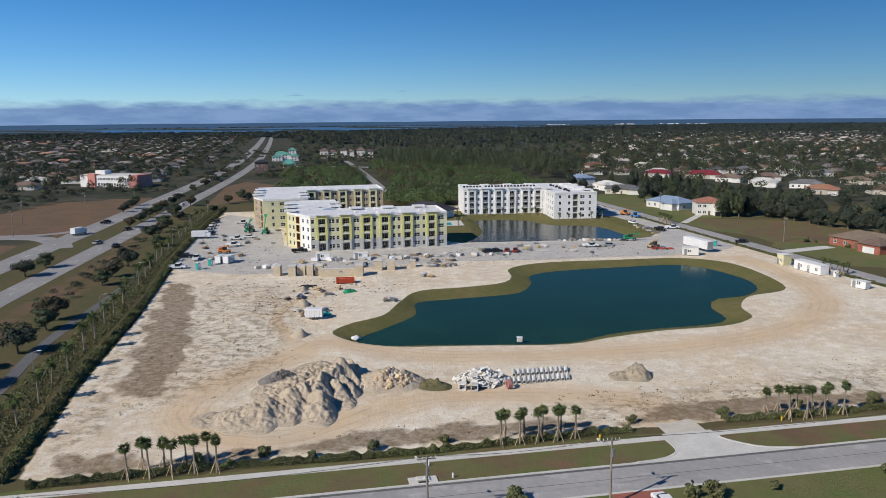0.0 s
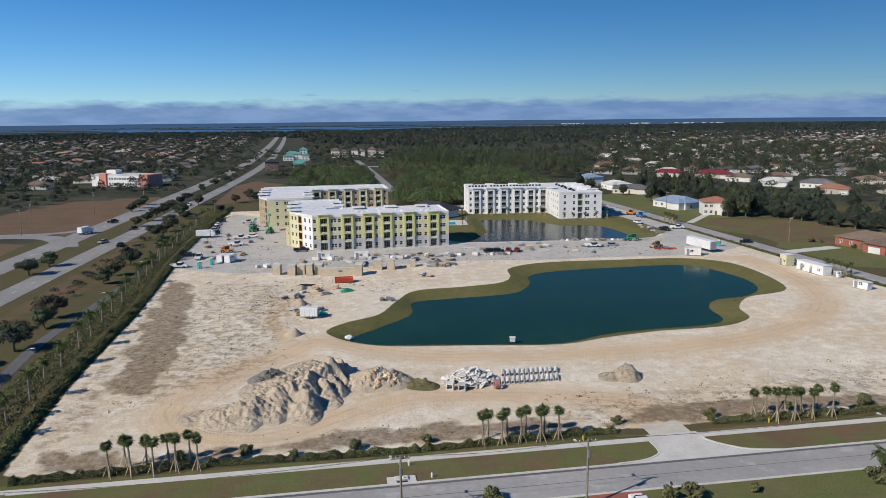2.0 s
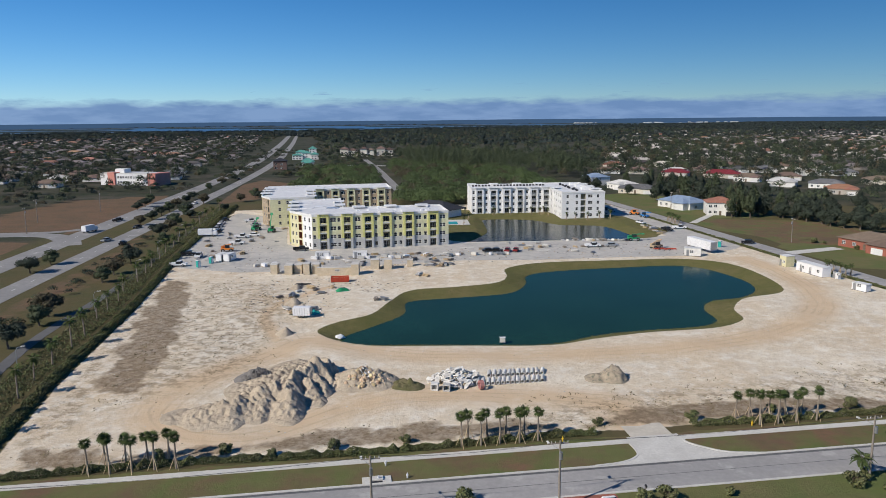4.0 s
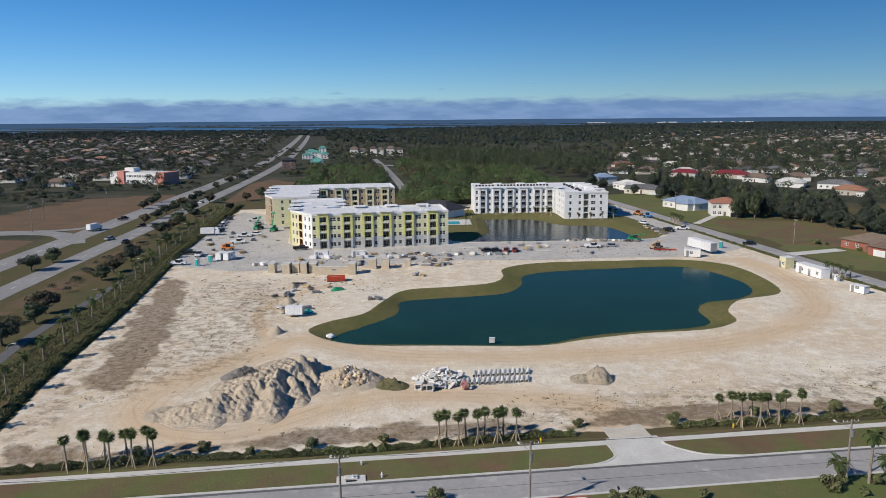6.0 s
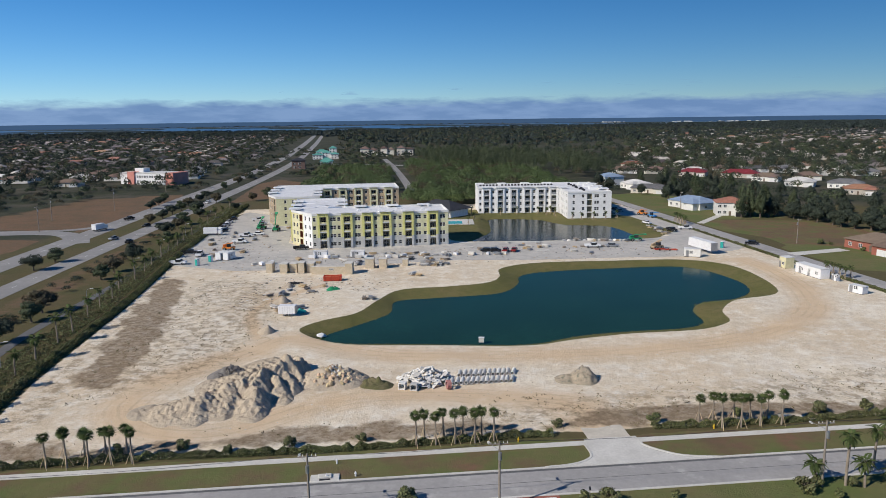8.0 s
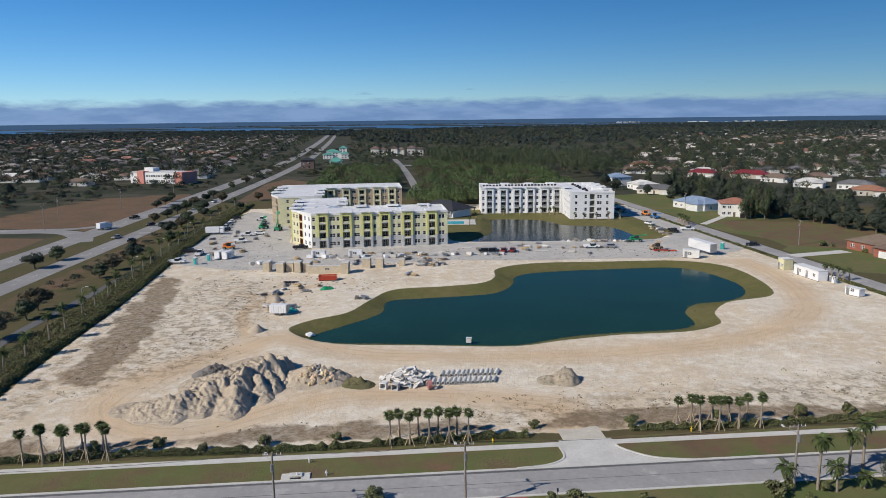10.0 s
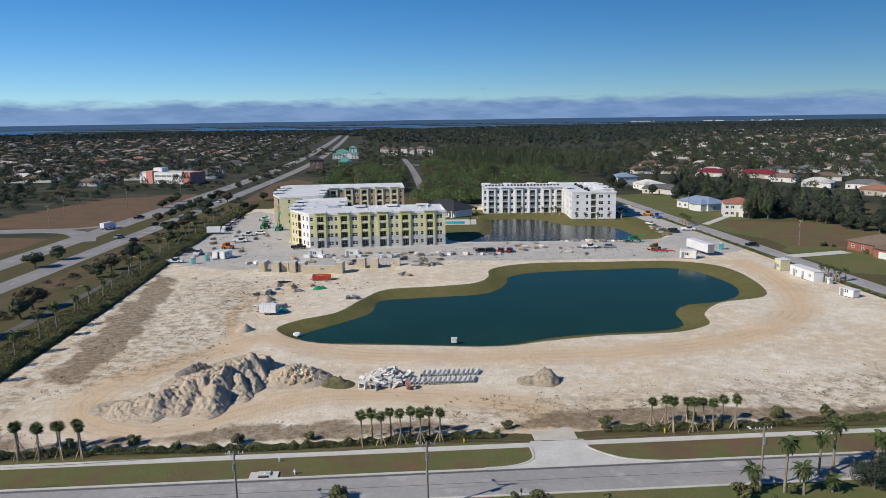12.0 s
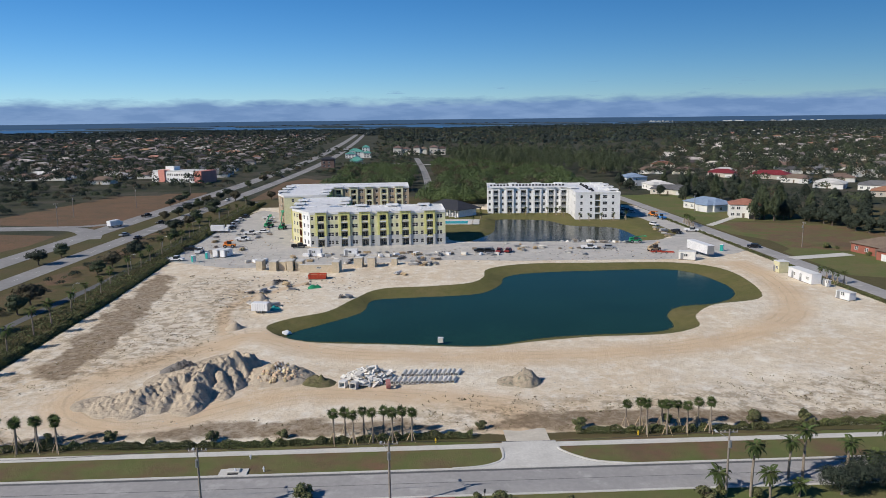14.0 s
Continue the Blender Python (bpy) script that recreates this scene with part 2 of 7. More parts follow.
def array_mesh(name, verts, faces, materials, face_mat=None, smooth=False):
    """A mesh object from numpy arrays: verts (n, 3), faces (m, 3 or 4)."""
    me = bpy.data.meshes.new(name)
    k = faces.shape[1]
    me.vertices.add(len(verts))
    me.vertices.foreach_set("co", np.asarray(verts, np.float32).ravel())
    me.loops.add(faces.size)
    me.loops.foreach_set("vertex_index", faces.astype(np.int32).ravel())
    me.polygons.add(len(faces))
    me.polygons.foreach_set("loop_start", np.arange(0, faces.size, k, dtype=np.int32))
    for mm in materials:
        me.materials.append(mm)
    if face_mat is not None:
        me.polygons.foreach_set("material_index", face_mat.astype(np.int32))
    me.polygons.foreach_set("use_smooth", np.full(len(faces), smooth))
    me.update(calc_edges=True)
    return me


def clump_mesh(name, centres, sizes, materials, face_mat=None, up=0.4, out=None):
    """Leaf clumps: a bent pair of blades at every centre, turned at random or facing roughly outwards."""
    c = np.asarray(centres, float)
    n = len(c)
    s = np.broadcast_to(np.asarray(sizes, float), (n,))[:, None]
    a = rng.normal(size=(n, 3))
    a /= np.linalg.norm(a, axis=1)[:, None]
    b = np.cross(a, rng.normal(size=(n, 3)) + np.array([0, 0, up]))
    b /= np.linalg.norm(b, axis=1)[:, None] + 1e-9
    if out is not None:
        k = np.asarray(out, float) + rng.normal(size=(n, 3)) * 0.42 + np.array([0, 0, 0.25])
        a = np.cross(k, rng.normal(size=(n, 3)))
        a /= np.linalg.norm(a, axis=1)[:, None] + 1e-9
        b = np.cross(k, a)
        b /= np.linalg.norm(b, axis=1)[:, None] + 1e-9
    q = np.cross(a, b) * (0.45 if out is None else -0.35)
    v = np.stack([c + a * s, c + b * s * 0.8 + q * s * .5, c - a * s, c - b * s * 0.8 + q * s * .5], 1)
    f = np.arange(4 * n).reshape(n, 4)
    return array_mesh(name, v.reshape(-1, 3), f, materials, face_mat)


def spline(pts, per=6, closed=True):
    """A smooth line through a few control points."""
    p = np.asarray(pts, float)
    n, out = len(p), []
    for i in range(n if closed else n - 1):
        g = [p[(i + k) % n] if closed else p[min(max(i + k, 0), n - 1)] for k in (-1, 0, 1, 2)]
        for t in np.arange(per) / per:
            out.append(0.5 * (2 * g[1] + (g[2] - g[0]) * t + (2 * g[0] - 5 * g[1] + 4 * g[2] - g[3]) * t * t + (3 * g[1] - g[0] - 3 * g[2] + g[3]) * t ** 3))
    if not closed:
        out.append(p[-1])
    return np.array(out)


def inside(poly, x, y):
    """Signed distance in metres from the outline of poly, positive inside."""
    p = np.asarray(poly, float)
    best = np.full(x.shape, 1e9)
    odd = np.zeros(x.shape, bool)
    for (ax, ay), (bx, by) in zip(p, np.roll(p, -1, 0)):
        ex, ey = bx - ax, by - ay
        t = np.clip(((x - ax) * ex + (y - ay) * ey) / (ex * ex + ey * ey + 1e-9), 0, 1)
        best = np.minimum(best, np.hypot(x - ax - t * ex, y - ay - t * ey))
        cross = ((ay > y) != (by > y)) & (x < (bx - ax) * (y - ay) / (by - ay + 1e-12) + ax)
        odd ^= cross
    return np.where(odd, best, -best)


def along(line, x, y):
    """Distance from an open line, and which side (positive: left of its way)."""
    p = np.asarray(line, float)
    best, side = np.full(x.shape, 1e9), np.zeros(x.shape)
    for (ax, ay), (bx, by) in zip(p[:-1], p[1:]):
        ex, ey = bx - ax, by - ay
        t = np.clip(((x - ax) * ex + (y - ay) * ey) / (ex * ex + ey * ey), 0, 1)
        dd = np.hypot(x - ax - t * ex, y - ay - t * ey)
        near = dd < best
        side = np.where(near, np.sign(ex * (y - ay) - ey * (x - ax)), side)
        best = np.minimum(best, dd)
    return best, side


def ribbon(name, line, left, right, z0, z1, material, label="", category="road"):
    """A slab along a line of the plan, from right to left of it."""
    p = np.asarray(line, float)
    t = np.gradient(p, axis=0)
    t /= np.linalg.norm(t, axis=1)[:, None]
    nrm = np.stack([-t[:, 1], t[:, 0]], 1)
    bm = bmesh.new()
    rows = []
    for q, k in zip(p, nrm):
        a, b = q + k * right, q + k * left
        rows.append([bm.verts.new((*a, z1)), bm.verts.new((*b, z1)), bm.verts.new((*b, z0)), bm.verts.new((*a, z0))])
    for r0, r1 in zip(rows, rows[1:]):
        for k in range(4):
            bm.faces.new((r0[k], r1[k], r1[(k + 1) % 4], r0[(k + 1) % 4]))
    bm.faces.new(rows[0][::-1])
    bm.faces.new(rows[-1])
    bmesh.ops.recalc_face_normals(bm, faces=bm.faces[:])
    o = obj(name, bm, material)
    if label:
        tagged(o, label, category, kind="structure")
    return o


# ---- plan ----
POND = spline([(-12.5, 150.2), (-16.8, 152.6), (-15.6, 157.5), (-11.5, 163.5), (-5, 175), (-5, 187), (5, 191), (22, 197), (27.5, 209), (28, 218), (35, 225), (56, 231), (80, 234), (90, 217), (90.5, 203), (84, 193), (74, 188.5), (69.5, 180), (69.5, 170), (64, 165), (52, 162), (40, 158), (29, 151.5), (15, 150.5), (0, 150.5)])
BANK = spline([(-22, 155), (-20, 163), (-12.5, 171), (-9.5, 183), (-5, 195.5), (8, 200), (18.5, 205), (22, 213), (22.5, 225), (34, 234), (58, 238), (82, 240), (95, 228), (96, 197), (82, 187), (75.5, 176), (74.5, 167), (66, 160), (51, 156.5), (38, 151.5), (28, 147), (10, 146.5), (-10, 146.5)])
POND_B = spline([(13, 279), (14, 290), (18, 306), (17, 330), (18, 343), (39, 341), (50, 326), (68, 321), (75, 300), (75, 288), (60, 283), (44, 280)])
BANK_B = spline([(4, 277), (3, 294), (13, 301), (12, 330), (15, 353), (44, 356), (54, 336), (73, 333), (80, 305), (84, 286), (66, 280), (44, 277.5), (20, 275.5)])
FRONT_A = radians(10.7)


def F(s, d):
    """The front road's own plan: s along it, d north of its far kerb."""
    return (13 + s * math.cos(FRONT_A) - d * math.sin(FRONT_A), 90 + s * math.sin(FRONT_A) + d * math.cos(FRONT_A))


HIGHWAY = spline([(-92, 40), (-104, 130), (-113, 200), (-129, 330), (-141, 420), (-157, 540), (-180, 690), (-215, 880), (-260, 1090), (-338, 1448), (-520, 2250)], 5, closed=False)
EAST_ST = spline([(160, 60), (143, 130), (131, 185), (123, 222), (116, 256), (108, 295), (100, 333), (91, 378), (80, 430), (66, 500), (40, 640)], 5, closed=False)
WEST_HEDGE = spline([(-56, 88), (-60.5, 108), (-65.5, 130), (-73, 172), (-81, 208), (-90, 246), (-102, 310), (-116, 390)], 4, closed=False)
WEST_PATH = spline([(-70, 95), (-76, 122), (-83, 152), (-88.5, 200), (-97, 245), (-112, 325), (-124, 400)], 4, closed=False)
SITE = [(-54, 90), F(-60, 10), F(-20, 10), F(20, 11), F(60, 10.5), F(115, 10.5), (134, 150), (118, 215), (110, 255), (104, 285), (96, 320), (85, 390), (70, 400), (-30, 392), (-110, 372), (-101, 312), (-88, 245), (-71, 170), (-62, 122)]
ASPHALT = [(-87, 228), (-60, 219), (-44, 221), (-16, 231), (8, 238), (34, 239), (60, 243), (86, 246), (104, 258), (111, 268), (100, 318), (86, 384), (75, 384), (82, 330), (88, 288), (60, 279), (0, 271), (-46, 256), (-58, 270), (-68, 310), (-82, 345), (-106, 362), (-102, 312)]

# ---- ground ----


def steps(parts):
    out = []
    for a, b, n in parts:
        out += list(np.linspace(a, b, n, endpoint=False))
    return np.array(out)


gx = np.concatenate([-np.geomspace(4950, 190, 30)[:-1], steps([(-190, -100, 40), (-100, 140, 270), (140, 220, 30)]), np.geomspace(220, 4950, 30)])
gy = np.concatenate([[-4950, -2000, -800, -300, -100, 0, 40], steps([(60, 84, 12), (84, 250, 190), (250, 400, 110), (400, 700, 60)]), np.geomspace(700, 4950, 40)])
X, Y = np.meshgrid(gx, gy)
pa, ba = inside(POND, X, Y), inside(BANK, X, Y)
pb, bb = inside(POND_B, X, Y), inside(BANK_B, X, Y)
Z = np.zeros_like(X)
for pw, bk in ((pa, ba), (pb, bb)):
    slope = -1.2 * np.clip(bk, 0, None) / (np.clip(bk, 0, None) + np.clip(-pw, 0, None) + 1e-6)
    Z = np.where(bk > 0, np.where(pw > 0, -1.2 - np.clip(pw * 0.4, 0, 2), slope), Z)
site = inside(SITE, X, Y)
bumps = np.zeros_like(X)
for k in range(26):
    wl = 3.0 * 1.22 ** (k % 13)
    th = rng.uniform(0, 6.283)
    bumps += 0.012 * wl ** 0.8 * np.sin((X * math.cos(th) + Y * math.sin(th)) * 6.283 / wl + rng.uniform(0, 6.283)) * 0.2
soft = np.clip(site / 6, 0, 1) * np.clip(-ba / 4, 0, 1) * np.clip(-bb / 4, 0, 1) * np.clip(-inside(ASPHALT, X, Y) / 4, 0, 1)
Z += bumps * soft
nx, ny = len(gx), len(gy)
idx = np.arange(nx * ny).reshape(ny, nx)
quads = np.stack([idx[:-1, :-1], idx[:-1, 1:], idx[1:, 1:], idx[1:, :-1]], -1).reshape(-1, 4)


def zone(arr, width=1.5):
    return np.clip(arr / width + 0.5, 0, 1)


hw, hs = along(HIGHWAY, X, Y)
masks = {}
masks["sand"] = zone(site, 2) * (1 - zone(inside(ASPHALT, X, Y), 2))
green_b = [(-16, 292), (4, 284), (20, 277), (84, 287), (92, 300), (82, 345), (72, 352), (40, 368), (0, 372), (-10, 345)]
masks["bank"] = np.maximum.reduce([zone(ba, 1.5), zone(bb, 2), zone(inside(green_b, X, Y), 2)])
masks["tarmac"] = zone(inside(ASPHALT, X, Y), 2)
strip = [(-47, 119), (-49.4, 129.7), (-53.3, 152.3), (-59.3, 168), (-64, 185), (-72, 205), (-77, 206), (-67, 171), (-62, 152), (-57.5, 134), (-53, 119)]
front_grass = [F(-62, 11), F(20, 12), F(60, 11), F(110, 11), F(110, 17), F(70, 16), F(48, 20), F(32, 19), F(20, 13.5), F(4, 18), F(-20, 18), F(-45, 14), F(-62, 19)]
masks["mud"] = np.maximum(zone(inside(strip, X, Y) + 1, 9), 0.85 * zone(inside(front_grass, X, Y), 7))
trail = spline([F(26, 12), F(25, 22), (0, 118), (-22, 101), (-38, 108), (-38, 124), (-28, 142), (-22, 150), (0, 140), (40, 142), (75, 155), (98, 180), (104, 215), (100, 240)], 5, closed=False)
td, _ = along(trail, X, Y)
ring, _ = along(spline([(-30, 150), (-38, 170), (-36, 185), (-28, 200)], 5, closed=False), X, Y)
loop, _ = along(spline([(-12, 147), (-26, 150), (-30, 165), (-24, 178), (-10, 205), (10, 222), (40, 238)], 5, closed=False), X, Y)
masks["trail"] = np.clip(1 - np.minimum(td / 8.0, ring / 3.0), 0, 1)
ruts = np.minimum.reduce([td, ring, loop])
rough_w = [(-48, 110), (-30, 130), (-33, 175), (-45, 205), (-66, 205), (-58, 160)]
rough_s = [F(6, 13), F(20, 13), F(45, 12), F(60, 13), F(110, 13), F(110, 36), F(85, 31), F(60, 27), F(34, 25), F(14, 22)]
masks["scrub_shade"] = np.maximum(zone(inside(rough_w, X, Y), 12), zone(inside(rough_s, X, Y), 12))
brown_lot = [(-157, 290), (-162, 306), (-176, 300), (-215, 302), (-216, 425), (-178, 450), (-150, 366)]
brown_lot_b = [(-160, 275), (-155, 250), (-158, 225), (-230, 210), (-230, 280)]
brown_lot_c = [(-130, 400), (-118, 420), (-105, 440), (-112, 520), (-150, 560), (-153, 520)]
verge = [(-101, 90), (-105, 150), (-111, 200), (-119, 250), (-127, 300), (-120, 300), (-106, 245), (-95, 200), (-91, 152), (-85, 95)]
field = [(124, 270), (140, 262), (175, 275), (175, 300), (160, 330), (118, 336), (110, 330), (117, 300)]
masks["brown"] = np.maximum.reduce([zone(inside(pl, X, Y), 4) for pl in (brown_lot, brown_lot_b, brown_lot_c)] + [0.5 * zone(inside(verge, X, Y), 4)])
# band by the western hedge: weeds, and palm shadow put into the speckle colour
masks["scrub_shade"] = np.maximum(masks["scrub_shade"], zone(inside([(-76, 190), (-54, 95), (-49, 104), (-58, 130), (-66, 165), (-74, 196)], X, Y), 4))
lawn = [(112, 300), (103, 340), (92, 390), (80, 440), (110, 450), (140, 400), (150, 340), (118, 335), (124, 268), (120, 262), (128, 225), (175, 210), (175, 262), (140, 262)]
fv = inside([F(-200, 0), F(-200, 9), F(150, 9), F(150, 0)], X, Y)
fs = inside([F(-200, -60), F(-200, -6.6), F(150, -6.6), F(150, -60)], X, Y)
masks["lawn"] = np.maximum.reduce([zone(inside(lawn, X, Y), 3), 0.7 * zone(fv, 0.6), 0.6 * zone(inside(field, X, Y), 5), 0.8 * zone(fs, 1)])
masks["brown"] = np.maximum.reduce([masks["brown"], 0.47 * zone(fv, 0.6), 0.53 * zone(inside(field, X, Y), 5)])
masks["town"] = np.clip((Y - 330) / 120, 0, 1) * np.clip(np.maximum(-site, 0) / 60, 0, 1) + np.clip((-130 - X) / 60, 0, 1)
masks = {k: np.clip(v, 0, 1) for k, v in masks.items()}
masks["ruts"] = np.clip(ruts, 0, 60)
me = array_mesh("ground", np.stack([X, Y, Z], -1).reshape(-1, 3), quads, [], smooth=True)
for key, arr in masks.items():
    at = me.attributes.new(key, "FLOAT", "POINT")
    at.data.foreach_set("value", arr.astype(np.float32).ravel())

gm = bpy.data.materials.new("ground")
gm.use_nodes = True
n_, l_ = links_of(gm)


def att(key, noise_scale=0.6, amount=0.5, detail=6.0):
    a = n_.new("ShaderNodeAttribute")
    a.attribute_name = key
    f = maths(gm, "ADD", a.outputs["Fac"], maths(gm, "MULTIPLY", maths(gm, "SUBTRACT", noise_node(gm, noise_scale, detail), 0.5), amount))
    return ramp(gm, f, 0.42, 0.58)


big, mid, fine_, tiny = noise_node(gm, 0.012, 5), noise_node(gm, 0.07, 6), noise_node(gm, 0.45, 8, 0.7), noise_node(gm, 2.2, 6, 0.7)
grass_c = mixc(gm, ramp(gm, mid, 0.35, 0.65), (0.090, 0.088, 0.038), (0.122, 0.092, 0.048))
grass_c = mixc(gm, ramp(gm, fine_, 0.35, 0.7, 0, 0.6), grass_c, (0.066, 0.066, 0.030))
town_c = mixc(gm, ramp(gm, noise_node(gm, 0.02, 6), 0.42, 0.6), (0.050, 0.054, 0.034), (0.085, 0.076, 0.056))
town_c = mixc(gm, ramp(gm, noise_node(gm, 0.06, 6), 0.45, 0.6), town_c, (0.042, 0.048, 0.028))
col = mixc(gm, att("town", 0.02, 0.3), grass_c, town_c)
lawn_c = mixc(gm, ramp(gm, mid, 0.4, 0.65), (0.112, 0.142, 0.046), (0.165, 0.140, 0.066))
lawn_c = mixc(gm, ramp(gm, fine_, 0.4, 0.75, 0, 0.5), lawn_c, (0.105, 0.10, 0.042))
col = mixc(gm, att("lawn", 0.4, 0.4), col, lawn_c)
brown_c = mixc(gm, ramp(gm, mid, 0.35, 0.65), (0.185, 0.110, 0.068), (0.135, 0.094, 0.060))
brown_c = mixc(gm, ramp(gm, fine_, 0.45, 0.7, 0, 0.7), brown_c, (0.11, 0.095, 0.05))
col = mixc(gm, att("brown", 0.12, 0.8), col, brown_c)
sand_c = mixc(gm, ramp(gm, mid, 0.35, 0.65), (0.68, 0.585, 0.44), (0.75, 0.675, 0.55))
sand_c = mixc(gm, ramp(gm, noise_node(gm, 0.03, 5), 0.45, 0.62), sand_c, (0.64, 0.52, 0.37))
sand_c = mixc(gm, ramp(gm, fine_, 0.42, 0.68, 0, 0.6), sand_c, (0.50, 0.41, 0.295))
sand_c = mixc(gm, ramp(gm, tiny, 0.50, 0.66, 0, 0.6), sand_c, (0.40, 0.32, 0.22))
sand_c = mixc(gm, ramp(gm, noise_node(gm, 0.30, 10, 0.75), 0.48, 0.64, 0, 0.75), sand_c, (0.78, 0.735, 0.645))
tr = n_.new("ShaderNodeAttribute")
tr.attribute_name = "trail"
sand_c = mixc(gm, ramp(gm, maths(gm, "MULTIPLY", tr.outputs["Fac"], mid), 0.08, 0.42, 0, 0.85), sand_c, (0.60, 0.445, 0.285))
rt = n_.new("ShaderNodeAttribute")
rt.attribute_name = "ruts"
wave = maths(gm, "SINE", maths(gm, "ADD", maths(gm, "MULTIPLY", rt.outputs["Fac"], 3.1), maths(gm, "MULTIPLY", mid, 9.0)), 0)
rut = maths(gm, "MULTIPLY", ramp(gm, wave, 0.45, 0.95), ramp(gm, rt.outputs["Fac"], 7.5, 3.0))
rut = maths(gm, "MULTIPLY", rut, ramp(gm, noise_node(gm, 0.11, 4), 0.4, 0.6))
sand_c = mixc(gm, maths(gm, "MULTIPLY", rut, 0.32), sand_c, (0.36, 0.28, 0.185))
scr = n_.new("ShaderNodeAttribute")
scr.attribute_name = "scrub_shade"
speck = maths(gm, "MULTIPLY", ramp(gm, noise_node(gm, 0.42, 9, 0.75), 0.47, 0.57), ramp(gm, scr.outputs["Fac"], 0.3, 0.8))
sand_c = mixc(gm, maths(gm, "MULTIPLY", speck, 0.62), sand_c, (0.21, 0.155, 0.09))
speck2 = ramp(gm, noise_node(gm, 0.8, 9, 0.75), 0.63, 0.70)
sand_c = mixc(gm, maths(gm, "MULTIPLY", speck2, 0.65), sand_c, (0.27, 0.22, 0.15))
mud_c = mixc(gm, ramp(gm, fine_, 0.35, 0.65), (0.215, 0.155, 0.10), (0.165, 0.122, 0.075))
sand_c = mixc(gm, maths(gm, "MULTIPLY", att("mud", 0.13, 1.3), ramp(gm, noise_node(gm, 0.7, 9, 0.75), 0.40, 0.60, 0.60, 0.97)), sand_c, mud_c)
col = mixc(gm, att("sand", 0.5, 0.7), col, sand_c)
tar_c = mixc(gm, ramp(gm, mid, 0.35, 0.65), (0.42, 0.405, 0.375), (0.50, 0.475, 0.435))
tar_c = mixc(gm, ramp(gm, noise_node(gm, 0.2, 8, 0.7), 0.52, 0.62, 0, 0.6), tar_c, (0.33, 0.315, 0.29))
tar_c = mixc(gm, ramp(gm, tiny, 0.56, 0.68, 0, 0.5), tar_c, (0.27, 0.25, 0.22))
tar_c = mixc(gm, ramp(gm, fine_, 0.5, 0.7, 0, 0.7), tar_c, (0.62, 0.57, 0.49))
col = mixc(gm, att("tarmac", 0.3, 0.5), col, tar_c)
bank_c = mixc(gm, ramp(gm, mid, 0.35, 0.65), (0.128, 0.126, 0.044), (0.168, 0.142, 0.062))
bank_c = mixc(gm, ramp(gm, fine_, 0.4, 0.7, 0, 0.6), bank_c, (0.080, 0.085, 0.028))
col = mixc(gm, att("bank", 0.5, 0.35), col, bank_c)
pr = n_["Principled BSDF"]
l_.new(col, pr.inputs["Base Color"])
pr.inputs["Roughness"].default_value = 0.95
pr.inputs["Specular IOR Level"].default_value = 0.15
bp = n_.new("ShaderNodeBump")
bp.inputs["Strength"].default_value, bp.inputs["Distance"].default_value = 0.8, 0.28
l_.new(mixc(gm, 0.5, fine_, tiny), bp.inputs["Height"])
l_.new(bp.outputs[0], pr.inputs["Normal"])
me.materials.append(gm)
ground = tagged(new("ground", me), "pale sandy building site, grassy banks and dry lawns reaching the horizon", "ground", kind="structure")


def sheet(name, outline, z, material, label, grow=0.0):
    p = np.asarray(outline, float)
    if grow:
        t = np.roll(p, -1, 0) - np.roll(p, 1, 0)
        t /= np.linalg.norm(t, axis=1)[:, None]
        area = np.sum(p[:, 0] * np.roll(p[:, 1], -1) - np.roll(p[:, 0], -1) * p[:, 1])
        p = p + np.stack([t[:, 1], -t[:, 0]], 1) * grow * np.sign(area)
    bm = bmesh.new()
    f = bm.faces.new([bm.verts.new((*q, z)) for q in p])
    f.normal_update()
    if f.normal.z < 0:
        f.normal_flip()
    bmesh.ops.triangulate(bm, faces=[f])
    return tagged(obj(name, bm, material), label, "water", kind="structure")


sheet("water", POND, -1.2, M["water"], "dark teal still water of a wide pond", 0.9)
sheet("water_canal", POND_B, -1.2, M["water_canal"], "calm grey-green pond that mirrors the white apartments", 0.9)

# ---- far water, far shore and low cloud bank ----


def wall_ring(name, radius, z0, z1, a0, a1, material, label, n=90, zf=None):
    bm = bmesh.new()
    prev = None
    for k in range(n + 1):
        a = a0 + (a1 - a0) * k / n
        top = z1 if zf is None else zf(a)
        v = [bm.verts.new((math.sin(a) * radius, math.cos(a) * radius, z)) for z in (z0, top)]
        if prev:
            bm.faces.new((prev[0], v[0], v[1], prev[1]))
        prev = v
    return tagged(obj(name, bm, material), label, "backdrop", kind="structure")


# far land as a glowing strip; the blue of distance haze is its colour
wall_ring("backdrop_shore", 4720, -3, 28, -math.pi, math.pi, glow("shore_haze_glow", (0.050, 0.098, 0.185)), "glowing far shore on the horizon, blue haze put into its colour", 200,
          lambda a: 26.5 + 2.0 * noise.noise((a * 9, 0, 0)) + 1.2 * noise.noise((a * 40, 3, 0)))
cm = bpy.data.materials.new("cloud_bank")
cm.use_nodes = True
cn, cl = links_of(cm)
cn.remove(cn["Principled BSDF"])
em, tp, mx = cn.new("ShaderNodeEmission"), cn.new("ShaderNodeBsdfTransparent"), cn.new("ShaderNodeMixShader")
geo = cn.new("ShaderNodeNewGeometry")
sep = cn.new("ShaderNodeSeparateXYZ")
cl.new(geo.outputs["Position"], sep.inputs[0])
mp = cn.new("ShaderNodeMapping")
mp.inputs["Scale"].default_value = (1, 1, 5)
cl.new(geo.outputs["Position"], mp.inputs[0])
nz = noise_node(cm, 0.0035, 7, 0.6, mp.outputs[0])
